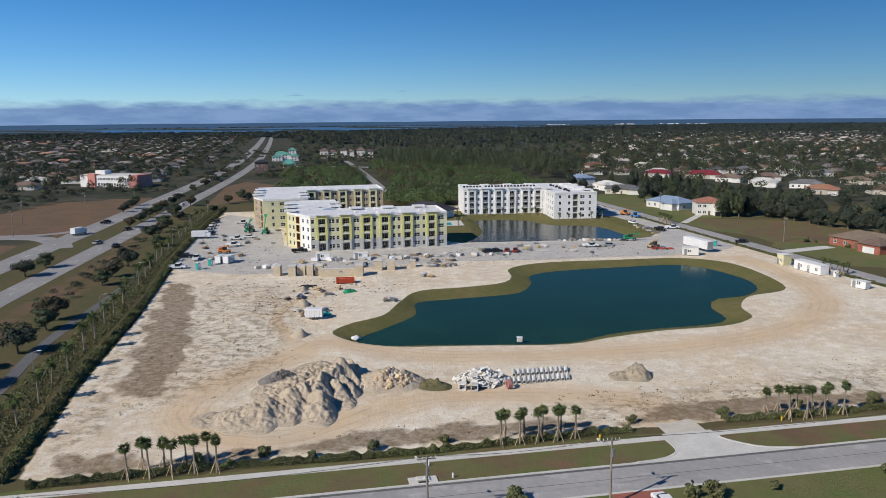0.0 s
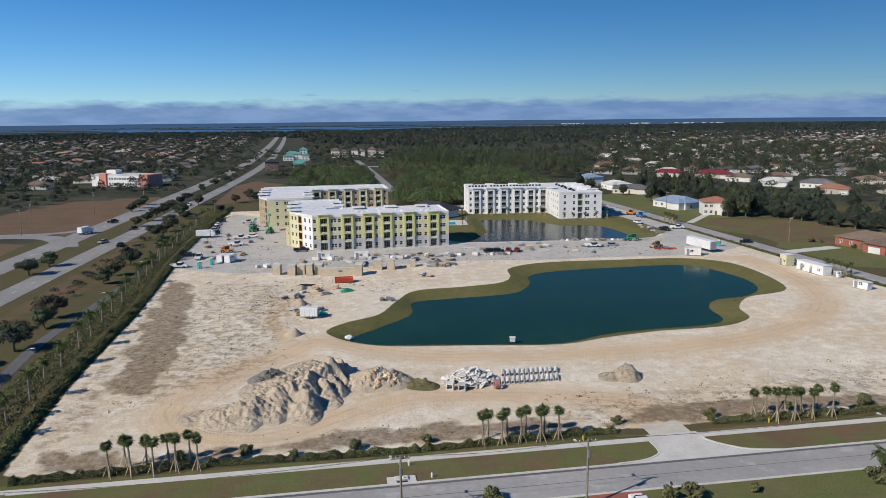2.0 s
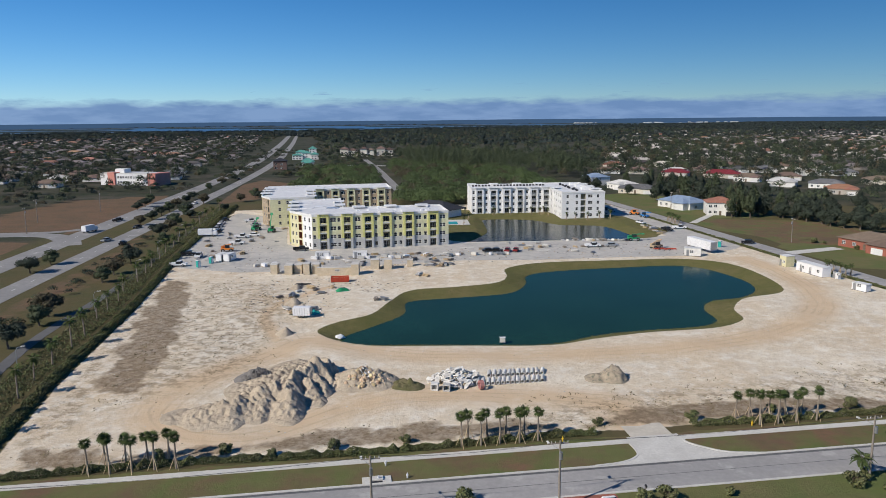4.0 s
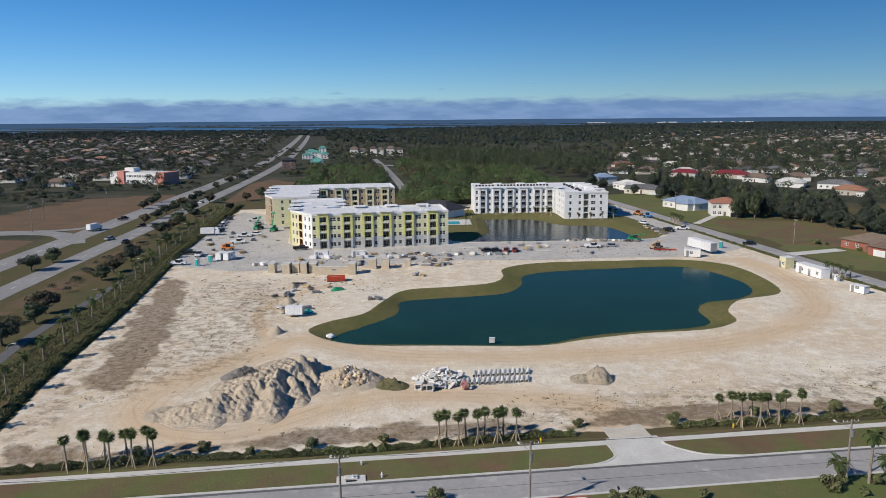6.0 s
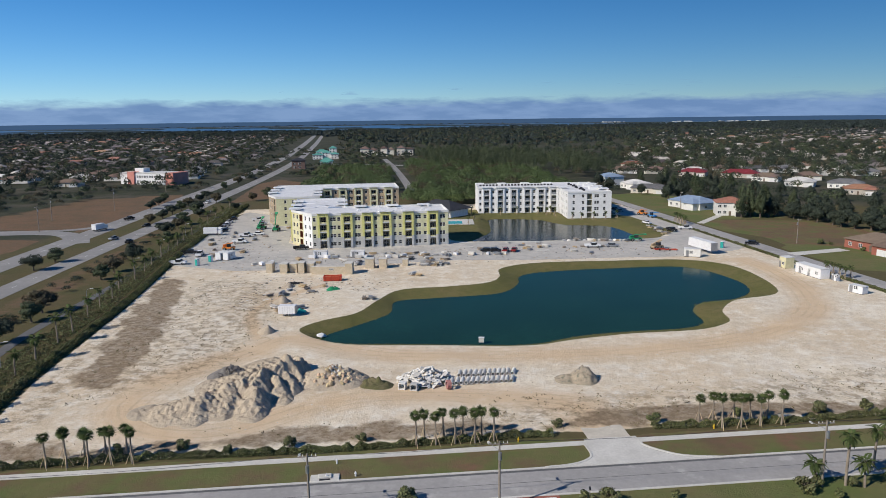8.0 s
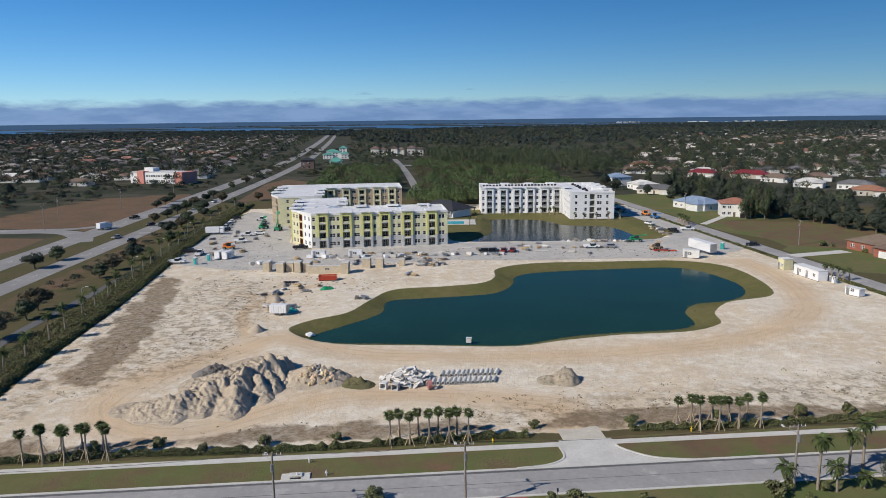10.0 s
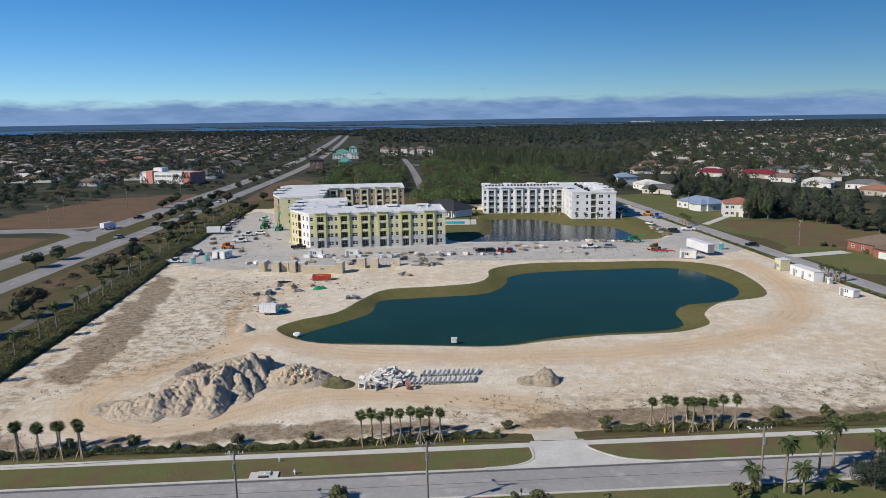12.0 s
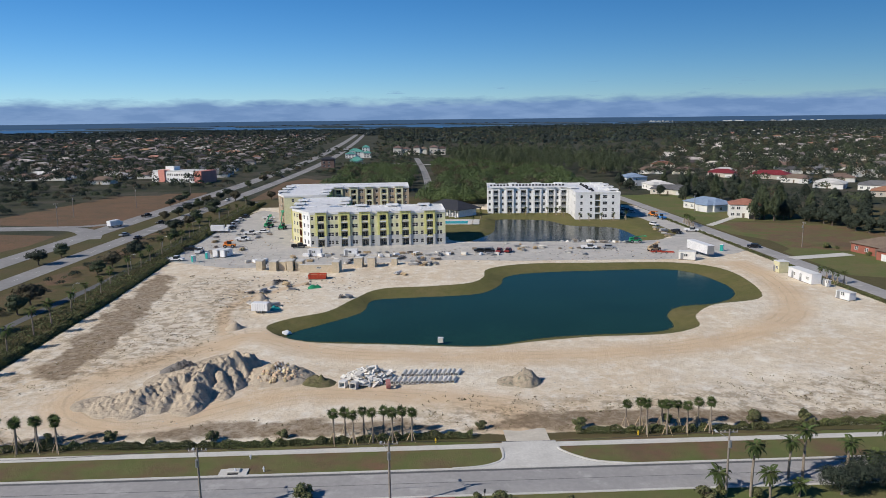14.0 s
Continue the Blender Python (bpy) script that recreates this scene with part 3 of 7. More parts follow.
edge = maths(cm, "ADD", sep.outputs[2], maths(cm, "MULTIPLY", maths(cm, "SUBTRACT", nz, 0.5), 110))
low = ramp(cm, edge, 118, 168, 0.95, 0)
mp2 = cn.new("ShaderNodeMapping")
mp2.inputs["Scale"].default_value = (1, 1, 9)
cl.new(geo.outputs["Position"], mp2.inputs[0])
wisp = maths(cm, "MULTIPLY", ramp(cm, noise_node(cm, 0.0028, 7, 0.65, mp2.outputs[0]), 0.62, 0.72, 0, 0.6), maths(cm, "MULTIPLY", ramp(cm, sep.outputs[2], 120, 160), ramp(cm, sep.outputs[2], 270, 210)))
cl.new(maths(cm, "MAXIMUM", low, wisp), mx.inputs[0])
cl.new(mixc(cm, ramp(cm, nz, 0.4, 0.6), (0.145, 0.255, 0.485), (0.20, 0.32, 0.56)), em.inputs[0])
cl.new(tp.outputs[0], mx.inputs[1])
cl.new(em.outputs[0], mx.inputs[2])
cl.new(mx.outputs[0], cn["Material Output"].inputs[0])
wall_ring("backdrop_clouds", 4850, -3, 330, -math.pi, math.pi, cm, "low blue-grey cloud bank along the horizon", 120)
M["far_white"] = mat("far_white", (0.75, 0.75, 0.74), (0.6, 0.6, 0.6), 0.8, 0.01, 0.1)
bm = bmesh.new()
for k in range(60):
    a = rnd.choice((rnd.uniform(0.13, 0.165), rnd.uniform(0.225, 0.25), rnd.uniform(0.27, 0.37), rnd.uniform(0.28, 0.34)))
    w = rnd.uniform(2, 6)
    x, y = 4600 * math.sin(a), 4600 * math.cos(a)
    box(bm, x - w, x + w, y - 8, y + 8, -1, rnd.uniform(2, 6))
tagged(obj("far_shore_town", bm, M["far_white"]), "tiny white buildings along the far shore", "buildings", kind="stuff")
bay = [(-4500, 2350), (-2500, 2480), (-1800, 2440), (-1330, 2720), (-950, 2770), (-500, 2790), (-150, 3200), (300, 3450), (900, 3800), (1500, 4200), (1500, 4560), (600, 4420), (-200, 4400), (-1000, 4250), (-1700, 4060), (-3000, 3500), (-4500, 3300)]
sheet("water_bay", spline(bay, 5).tolist(), 0.35, water("water_bay", (0.03, 0.10, 0.20), 0.2, 0.3), "distant blue bay beyond the houses")
# wooded islands; bluish distance haze is mixed into both tones
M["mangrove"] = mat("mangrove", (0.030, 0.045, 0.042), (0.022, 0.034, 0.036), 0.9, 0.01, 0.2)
for k, (ix, iy, rx_, ry_) in enumerate(((-1650, 2900, 380, 130), (-1900, 3400, 300, 100), (-820, 3300, 200, 70), (-1250, 3650, 330, 90), (-150, 3800, 420, 90), (-560, 3020, 120, 60), (700, 4150, 300, 60))):
    bm = bmesh.new()
    rim = [(math.cos(a) * (1 + .3 * noise.noise((math.cos(a) * 1.5 + k * 5, math.sin(a) * 1.5, 0))), math.sin(a) * (1 + .3 * noise.noise((math.cos(a) * 1.5, math.sin(a) * 1.5 + k * 3, 4)))) for a in np.linspace(0, 6.283, 41)[:-1]]
    lo_, hi_ = [[bm.verts.new((ix + u * rx_ * g_, iy + v * ry_ * g_, z_)) for u, v in rim] for g_, z_ in ((1.0, .2), (.93, 3.4))]
    bm.faces.new(hi_)
    for j in range(40):
        bm.faces.new((lo_[j], lo_[(j + 1) % 40], hi_[(j + 1) % 40], hi_[j]))
    tagged(obj("ground_island", bm, M["mangrove"]), "low mangrove island in the bay, haze put into its colour", "island", kind="structure")

# ---- roads ----
front = [F(s, 0) for s in np.linspace(-260, 200, 24)]
ribbon("road", front, -0.02, -6.6, -0.2, 0.03, M["asphalt"], "worn light grey asphalt street along the site")
ribbon("kerb_far", [F(s, 0) for s in np.linspace(-260, 16.4, 16)], 0.42, 0.0, -0.2, 0.12, M["concrete"], "pale concrete kerb and gutter", "kerb")
ribbon("kerb_far_east", [F(s, 0) for s in np.linspace(40.6, 200, 10)], 0.42, 0.0, -0.2, 0.12, M["concrete"], "pale concrete kerb and gutter", "kerb")
ribbon("kerb_near", front, -6.62, -7.0, -0.2, 0.09, M["concrete"], "pale concrete kerb and gutter", "kerb")
ribbon("pavement", [F(s, 7) for s in np.linspace(-260, 23.59, 16)], 0.65, -0.7, -0.2, 0.07, M["concrete"], "pale concrete footpath behind a grass verge", "pavement")
ribbon("pavement_east", [F(s, 7) for s in np.linspace(31.41, 200, 10)], 0.65, -0.7, -0.2, 0.07, M["concrete"], "pale concrete footpath behind a grass verge", "pavement")
ribbon("road_highway", HIGHWAY, 8.4, 0.1, -0.3, 0.05, M["asphalt_hwy"], "grey asphalt carriageway of a divided highway")
ribbon("road_highway_far", HIGHWAY, 30.0, 19.5, -0.3, 0.05, M["asphalt_hwy"], "grey asphalt carriageway of a divided highway")
ribbon("road_east", EAST_ST, 3.1, -3.1, -0.3, 0.05, M["asphalt"], "light grey residential street east of the site")
ribbon("pavement_west", WEST_PATH, 1.3, -1.3, -0.3, 0.05, M["asphalt_dark"], "grey cycle path along the western hedge", "pavement")
# half-metre darker strip on the road beside the kerb
ribbon("road_gutter", front, -0.03, -0.55, 0.0, 0.036, M["asphalt_dark"], "narrow dark strip along the kerb", "gutter")

# ---- driveway with flared, kerbed mouths ----
bm = bmesh.new()
prof = [F(15.8, 0.0), F(20, 0.58), F(22.6, 1.88), F(23.4, 3.6), F(23.6, 8.2), F(31.4, 8.2), F(31.7, 5.2), F(33.4, 3.2), F(36, 1.4), F(41, 0.0)]
top = [bm.verts.new((*p, 0.085)) for p in prof]
low = [bm.verts.new((*p, -0.2)) for p in prof]
bm.faces.new(top)
for k in range(len(prof)):
    bm.faces.new((top[k], low[k], low[(k + 1) % len(prof)], top[(k + 1) % len(prof)]))
bmesh.ops.recalc_face_normals(bm, faces=bm.faces[:])
tagged(obj("driveway", bm, M["concrete"]), "pale concrete site driveway with flared kerbs", "driveway", kind="structure")
ribbon("kerb_flare", spline([F(16, 0.2), F(20, 0.6), F(22.6, 1.9), F(23.4, 3.6), F(23.4, 6.2)], 4, closed=False), 0.3, 0, -0.2, 0.16, M["concrete"], "curved concrete kerb at the driveway", "kerb")
ribbon("kerb_flare_east", spline([F(31.6, 6.2), F(31.7, 5.2), F(33.4, 3.2), F(36, 1.4), F(41, 0.3)], 4, closed=False), 0.0, -0.3, -0.2, 0.16, M["concrete"], "curved concrete kerb at the driveway", "kerb")
ribbon("driveway_apron", [F(27.5, 8.2), F(27.5, 14.5)], 3.2, -3.2, -0.2, 0.03, mat("shell_rock", (0.62, 0.57, 0.48), (0.52, 0.47, 0.39), 0.9, 0.4, 2, 0.2), "crushed shell rock construction entrance", "driveway")
ribbon("driveway_paver", [F(12.5, -7.0), F(12.0, -22)], 3.4, -3.4, -0.2, 0.06, M["paver_red"], "red paver driveway of a house across the street", "driveway")
ribbon("road_side", spline([(-141, 268), (-150, 282), (-166, 293), (-195, 290), (-300, 270)], 5, closed=False), 4.5, -4.5, -0.3, 0.04, M["asphalt_hwy"], "grey side street joining the highway", "road")
ribbon("road_side_ramp", spline([(-150, 325), (-163, 303), (-190, 296), (-230, 290)], 5, closed=False), 2.6, -2.6, -0.3, 0.045, M["asphalt_hwy"], "curved slip lane of grey asphalt", "road")
TRACK = spline([(-36, 470), (-47, 530), (-77, 680), (-110, 830)], 4, closed=False)
ribbon("road_woods", TRACK, 2.8, -2.8, -0.3, 0.04, M["asphalt_hwy"], "pale track through the woods", "road")
ribbon("driveway_house", [(119, 250), (140, 259)], 2.4, -2.4, -0.2, 0.07, M["concrete"], "pale concrete house driveway", "driveway")
ribbon("driveway_house_b", [(108, 322), (123, 347)], 1.6, -1.6, -0.2, 0.07, M["concrete"], "pale concrete house driveway", "driveway")
ribbon("road_cross", [(-160, 745), (-60, 715), (20, 700)], 5, -5, -0.3, 0.04, M["asphalt"], "grey cross street beyond the woods", "road")
for k, (s0, s1) in enumerate(((-240, 190),)):
    ribbon("road_seam", [F(s, -3.3) for s in (s0, s1)], 0.05, -0.05, 0.0, 0.036, M["asphalt_dark"], "dark sealed seam along the street", "road marking")

# lane marks of the highway
for off, nm in ((4.2, "near"), (24.8, "far")):
    line = spline(HIGHWAY[::1], 6, closed=False)
    t_ = np.gradient(line, axis=0)
    t_ /= np.linalg.norm(t_, axis=1)[:, None]
    p_ = line + np.stack([-t_[:, 1], t_[:, 0]], 1) * off
    bm = bmesh.new()
    dist, nxt = 0.0, 0.0
    for a, b in zip(p_[:-1], p_[1:]):
        L = float(np.hypot(*(b - a)))
        while nxt < dist + L and b[1] < 900:
            q = a + (b - a) * (nxt - dist) / L
            u = (b - a) / L
            w = np.array([-u[1], u[0]]) * 0.09
            bm.faces.new([bm.verts.new((*z_, 0.056)) for z_ in (q - w, q + u * 3 - w, q + u * 3 + w, q + w)])
            nxt += 12
        dist += L
    tagged(obj("lane_marks_" + nm, bm, M["line_paint"]), "worn white dashed lane marks", "road marking", kind="structure")

# parking islands and kerbs by the pond
for k, (x, y, w) in enumerate(((10, 262, 5), (14, 249, 4), (37, 256, 5), (63, 263, 5), (40, 274.5, 70))):
    bm = soft_box(-w / 2, w / 2, -0.9, 0.9, 0, 0.16, 0.06) if w < 20 else soft_box(-w / 2, w / 2, -0.2, 0.2, 0, 0.16, 0.05)
    o = obj("kerb_island", bm, M["concrete"])
    o.matrix_basis = pose(x, y, 0, 0, 0, 5)
    tagged(o, "pale concrete parking kerb island", "kerb", kind="structure")

# ---- apartment buildings ----
_cache = {}


def window_mesh(w, h, twin):
    key = ("win", w, h, twin)
    if key not in _cache:
        t = 0.07
        bm = bmesh.new()
        us = [-w / 2, -w / 2 + t] + ([-.06, .06] if twin else []) + [w / 2 - t, w / 2]
        zs = [0, t, h / 2 - .03, h / 2 + .03, h - t, h]
        vv = [[bm.verts.new((u, .06, z)) for z in zs] for u in us]
        solid_u = {0, len(us) - 2} | ({2} if twin else set())
        for i in range(len(us) - 1):
            for j in range(5):
                if i in solid_u or j in (0, 2, 4):
                    bm.faces.new((vv[i][j], vv[i + 1][j], vv[i + 1][j + 1], vv[i][j + 1]))
        r_ = bmesh.ops.extrude_face_region(bm, geom=bm.faces[:])
        for v in r_["geom"]:
            if isinstance(v, bmesh.types.BMVert):
                v.co.y = -.02
        bmesh.ops.recalc_face_normals(bm, faces=bm.faces[:])
        me_ = bpy.data.meshes.new("window")
        bm.to_mesh(me_)
        bm.free()
        me_.materials.append(M["trim_white"])
        bm = boxes((-w / 2 + .01, w / 2 - .01, .06, .08, .01, h - .01))
        mp_ = bpy.data.meshes.new("pane")
        bm.to_mesh(mp_)
        bm.free()
        mp_.materials.append(M["pane"])
        _cache[key] = me_, mp_
    return _cache[key]


def rail_mesh(w, top, material):
    key = ("rail", w, material)
    if key not in _cache:
        bm = soft_box(-w / 2, w / 2, 0, .05, .06, top, .01)
        me_ = bpy.data.meshes.new("railing")
        bm.to_mesh(me_)
        bm.free()
        me_.materials.append(M[material])
        _cache[key] = me_
    return _cache[key]


def put(name, me_, parent, m):
    o = new(name, me_)
    o.parent = parent
    o.matrix_basis = m
    return o


def facade(house_, p0, p1, bays, upper, lower, bay_mat, floors=4, fh=3.0, low_floors=1, rails=True, stair=None):
    """One outer wall from p0 to p1 (footprint runs anticlockwise) with real openings. bays: (u, kind)."""
    p0, p1 = Vector(p0), Vector(p1)
    L = (p1 - p0).length
    ang = math.degrees(math.atan2(p1.y - p0.y, p1.x - p0.x))
    H = floors * fh + 0.2
    op = []
    for u, kind in bays:
        for fl in range(floors):
            z = fl * fh
            if kind == "w":
                op.append((u - .55, u + .55, z + .85, z + 2.3, .2, kind))
            elif kind == "d":
                op.append((u - 1.05, u + 1.05, z + .85, z + 2.3, .2, kind))
            elif kind == "b":
                op.append((u - 1.2, u + 1.2, z + .12, z + fh - .45, 1.6, kind))
            elif kind == "s":
                op.append((u - 1.1, u + 1.1, z + .2, z + 2.6, 1.2, kind))
    us = sorted({0.0, L, *(o[0] for o in op), *(o[1] for o in op)})
    zs = sorted({0.0, H, low_floors * fh, *(o[2] for o in op), *(o[3] for o in op)})
    bm = bmesh.new()
    for a, b in zip(us[:-1], us[1:]):
        for c, d_ in zip(zs[:-1], zs[1:]):
            um, zm = (a + b) / 2, (c + d_) / 2
            if any(o[0] < um < o[1] and o[2] < zm < o[3] for o in op):
                continue
            f = bm.faces.new([bm.verts.new(q) for q in ((a, 0, c), (b, 0, c), (b, 0, d_), (a, 0, d_))])
            f.material_index = 0 if zm > low_floors * fh else 1
    for a, b, c, d_, dep, kind in op:
        v = [bm.verts.new(q) for q in ((a, 0, c), (b, 0, c), (b, 0, d_), (a, 0, d_), (a, dep, c), (b, dep, c), (b, dep, d_), (a, dep, d_))]
        for q in ((0, 4, 5, 1), (1, 5, 6, 2), (2, 6, 7, 3), (3, 7, 4, 0), (4, 7, 6, 5)):
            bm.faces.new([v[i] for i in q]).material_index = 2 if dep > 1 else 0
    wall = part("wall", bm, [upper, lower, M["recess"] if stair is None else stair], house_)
    base = pose(p0.x, p0.y, 0, 0, 0, ang)
    wall.matrix_basis = base
    for a, b, c, d_, dep, kind in op:
        u = (a + b) / 2
        if kind in "wd":
            fm, pm = window_mesh(round(b - a, 3), round(d_ - c, 3), kind == "d")
            w_ = put("window", fm, house_, base @ pose(u, .1, c))
            put("pane", pm, w_, Matrix.Identity(4))
        elif kind == "b":
            fm, pm = window_mesh(1.6, 2.05, True)
            w_ = put("balcony_door", fm, house_, base @ pose(u, 1.5, c))
            put("pane", pm, w_, Matrix.Identity(4))
            if c > 1:
                put("railing" if rails else "balcony_kerb", rail_mesh(2.38, 1.05, "metal_grey") if rails else rail_mesh(2.38, .55, "wrap_cream"), house_, base @ pose(u, -.32, c))
    for u, kind in bays:
        if kind != "b":
            continue
        cut = low_floors * fh if low_floors > 1 else .9
        rows = [(u + a, u + b, -.55, -.003, z0, z1, mi) for a, b in ((-2.0, -1.2), (1.2, 2.0)) for z0, z1, mi in ((0, cut, 1), (cut, H + .55, 0))]
        rows += [(u - 1.199, u + 1.199, -.55, -.003, H - .65, H + .55, 0)]
        fr = part("bay_frame", boxes(*rows), [bay_mat, lower], house_)
        for fl in range(1, floors):
            sl = part("balcony_slab", boxes((u - 1.199, u + 1.199, -.5, -.003, fl * fh - .16, fl * fh + .12)), M["trim_white"], house_)
            sl.matrix_basis = base
        fr.matrix_basis = base
        cp = part("bay_cap", soft_box(u - 2.4, u + 2.4, -1.05, 3.4, H + .56, H + .95, .05), M["white_roof"], house_)
        cp.matrix_basis = base


def roof_of(house_, foot, z, edge_mat):
    bm = bmesh.new()
    vs = [bm.verts.new((*p, z)) for p in foot]
    for t in tessellate_polygon([[Vector((*p, 0)) for p in foot]]):
        f = bm.faces.new([vs[i] for i in t])
        f.normal_update()
        if f.normal.z < 0:
            f.normal_flip()
    part("roof", bm, M["white_roof"], house_, "white membrane flat roof")
    for a, b in zip(foot, foot[1:] + foot[:1]):
        L = math.dist(a, b)
        o = part("parapet", soft_box(-.1, L + .1, -.14, .22, z - .35, z + .5, .04), edge_mat, house_)
        o.matrix_basis = pose(a[0], a[1], 0, 0, 0, math.degrees(math.atan2(b[1] - a[1], b[0] - a[0])))


def spread(L, first, step, pattern):
    out, u, k = [], first, 0
    while u < L - 1.3:
        out.append((u, pattern[k % len(pattern)]))
        u += step
        k += 1
    return out


def rooftop_unit(house_, x, y, z, s, material, name="roof_unit"):
    o = part(name, soft_box(-.6 * s, .6 * s, -.5 * s, .5 * s, 0, .9 * s, .06), material, house_)
    o.matrix_basis = pose(x, y, z, 0, 0, rnd.uniform(-8, 8))


# nearest building: yellow sheathing over grey block
ya = empty("apartment_building", pose(-45.5, 258, 0, 0, 0, 12.2), "unfinished four-storey apartment block in yellow sheathing with white roof", "apartment building", "apartment blocks")
foot = [(0, 0), (49.6, 0), (49.6, 20), (12, 20), (12, 52), (-8, 52), (-8, 13.5)]
front_bays = [(0.8, "w"), (3.95, "b"), (7.5, "d"), (9.6, "w"), (12.5, "b"), (16.3, "d"), (20.0, "b"), (22.9, "w"), (26.6, "b"), (29.9, "w"), (31.8, "w"), (34.8, "b"), (38.4, "d"), (41.0, "w"), (43.8, "b"), (47.4, "d")]
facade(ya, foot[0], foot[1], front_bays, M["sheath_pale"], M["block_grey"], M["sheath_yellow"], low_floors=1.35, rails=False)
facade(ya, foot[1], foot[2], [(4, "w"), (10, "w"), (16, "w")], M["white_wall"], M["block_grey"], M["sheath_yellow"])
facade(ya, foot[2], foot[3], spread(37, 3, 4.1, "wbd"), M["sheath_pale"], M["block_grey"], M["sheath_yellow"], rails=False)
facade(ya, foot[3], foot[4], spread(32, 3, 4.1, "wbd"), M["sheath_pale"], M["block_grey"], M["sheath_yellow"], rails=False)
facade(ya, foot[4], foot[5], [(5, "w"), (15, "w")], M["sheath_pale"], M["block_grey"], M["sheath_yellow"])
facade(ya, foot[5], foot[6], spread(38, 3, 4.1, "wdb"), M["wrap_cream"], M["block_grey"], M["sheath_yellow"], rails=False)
mid_p = (-3.4, 5.8)
facade(ya, foot[6], mid_p, [(1.6, "w"), (4.2, "w"), (7.2, "s")], M["wrap_cream"], M["wrap_cream"], M["sheath_yellow"], stair=mat("stair_rust", (0.34, 0.15, 0.08), rough=0.9))
facade(ya, mid_p, foot[0], [(1.7, "w"), (4.9, "w")], M["white_wall"], M["white_wall"], M["sheath_yellow"])
roof_of(ya, foot, 12.3, M["trim_white"])
for k in range(16):
    rooftop_unit(ya, rnd.uniform(14, 47), rnd.uniform(4, 17), 12.3, rnd.uniform(.4, .9), M["white_paint"])
for k in range(5):
    o = part("roof_sheet", soft_box(-2.5, 2.5, -1.5, 1.5, 0, .12, .03), M["roof_blue"] if k == 1 else M["white_paint"], ya)
    o.matrix_basis = pose(rnd.uniform(-4, 9), rnd.uniform(18, 46), 12.31, 0, 0, rnd.uniform(-30, 30))

# building behind it: tan and olive sheathing
yb = empty("apartment_building", pose(-28.4, 361, 0, 0, 0, 13), "unfinished four-storey apartment block in tan and olive sheathing", "apartment building", "apartment blocks")
foot = [(-38, 0), (0, 0), (0, 22), (-60, 22), (-61, -23), (-57, -35), (-38, -35)]
facade(yb, foot[0], foot[1], [(3.2, "b"), (7.2, "w"), (10.6, "b"), (14.4, "d"), (18.2, "b"), (22, "w"), (25.6, "b"), (29.4, "d"), (33, "b"), (36.3, "w")], M["sheath_tan"], M["sheath_tan"], M["sheath_pale"], rails=False)
facade(yb, foot[1], foot[2], [(5, "w"), (15, "w")], M["white_wall"], M["block_grey"], M["sheath_yellow"])
facade(yb, foot[2], foot[3], [], M["sheath_tan"], M["block_grey"], M["sheath_yellow"])
facade(yb, foot[3], foot[4], spread(45, 3, 4.2, "wdb"), M["sheath_tan"], M["block_grey"], M["sheath_yellow"], rails=False)
facade(yb, foot[4], foot[5], [(3, "w"), (6.5, "w"), (10, "s")], M["sheath_tan"], M["sheath_tan"], M["sheath_yellow"])
facade(yb, foot[5], foot[6], [(4, "w"), (8, "d"), (12.5, "s"), (16.5, "w")], M["sheath_pale"], M["sheath_pale"], M["sheath_yellow"])
facade(yb, foot[6], foot[0], spread(35, 3, 4.2, "bdw"), M["sheath_pale"], M["sheath_pale"], M["sheath_yellow"], rails=False)
roof_of(yb, foot, 12.3, M["trim_white"])
for k in range(14):
    rooftop_unit(yb, rnd.uniform(-56, -3), rnd.uniform(3, 19), 12.3, rnd.uniform(.4, .9), M["white_paint"])

# finished white building by the smaller pond
wb = empty("apartment_building", pose(52.6, 337, 0, 0, 0, 6), "finished white four-storey apartment block with recessed balconies", "apartment building", "apartment blocks")
foot = [(0, 0), (20, 0), (20, 48), (0, 48), (0, 45.5), (-39, 45.5), (-39, 23.5), (0, 23.5)]
ww = M["white_wall"]
facade(wb, foot[7], foot[0], [(2.6, "b"), (7.5, "w"), (11.5, "d"), (16, "w"), (20, "d")], ww, ww, ww, fh=2.9)
facade(wb, foot[0], foot[1], [(2.7, "w"), (7.0, "w"), (9.9, "s"), (13.2, "d"), (16.8, "w")], ww, ww, ww, fh=2.9, stair=M["recess"])
facade(wb, foot[1], foot[2], spread(48, 3, 4.2, "wdb"), ww, ww, ww, fh=2.9, rails=False)
facade(wb, foot[2], foot[3], [], ww, ww, ww, fh=2.9)
facade(wb, foot[3], foot[4], [], ww, ww, ww, fh=2.9)
facade(wb, foot[4], foot[5], [], ww, ww, ww, fh=2.9)
facade(wb, foot[5], foot[6], [(5, "w"), (11, "d"), (17, "w")], ww, ww, ww, fh=2.9)
facade(wb, foot[6], foot[7], [(.9, "w"), (3.9, "b"), (7.2, "w"), (10.6, "b"), (13.9, "w"), (17.2, "b"), (20.5, "w"), (23.8, "b"), (27.1, "w"), (30.5, "b"), (33.6, "w"), (36.6, "b")], ww, ww, ww, fh=2.9)
roof_of(wb, foot, 11.9, M["trim_white"])
for k in range(22):
    rooftop_unit(wb, -37 + k * 1.65 + (1.2 if k > 5 else 0), 38 + rnd.uniform(-.5, .5), 11.9, .85, M["metal_dark"], "air_conditioner")
for k in range(12):
    rooftop_unit(wb, 9 + rnd.uniform(-1.5, 1.5), 8 + k * 3, 11.9, .85, M["metal_dark"], "air_conditioner")
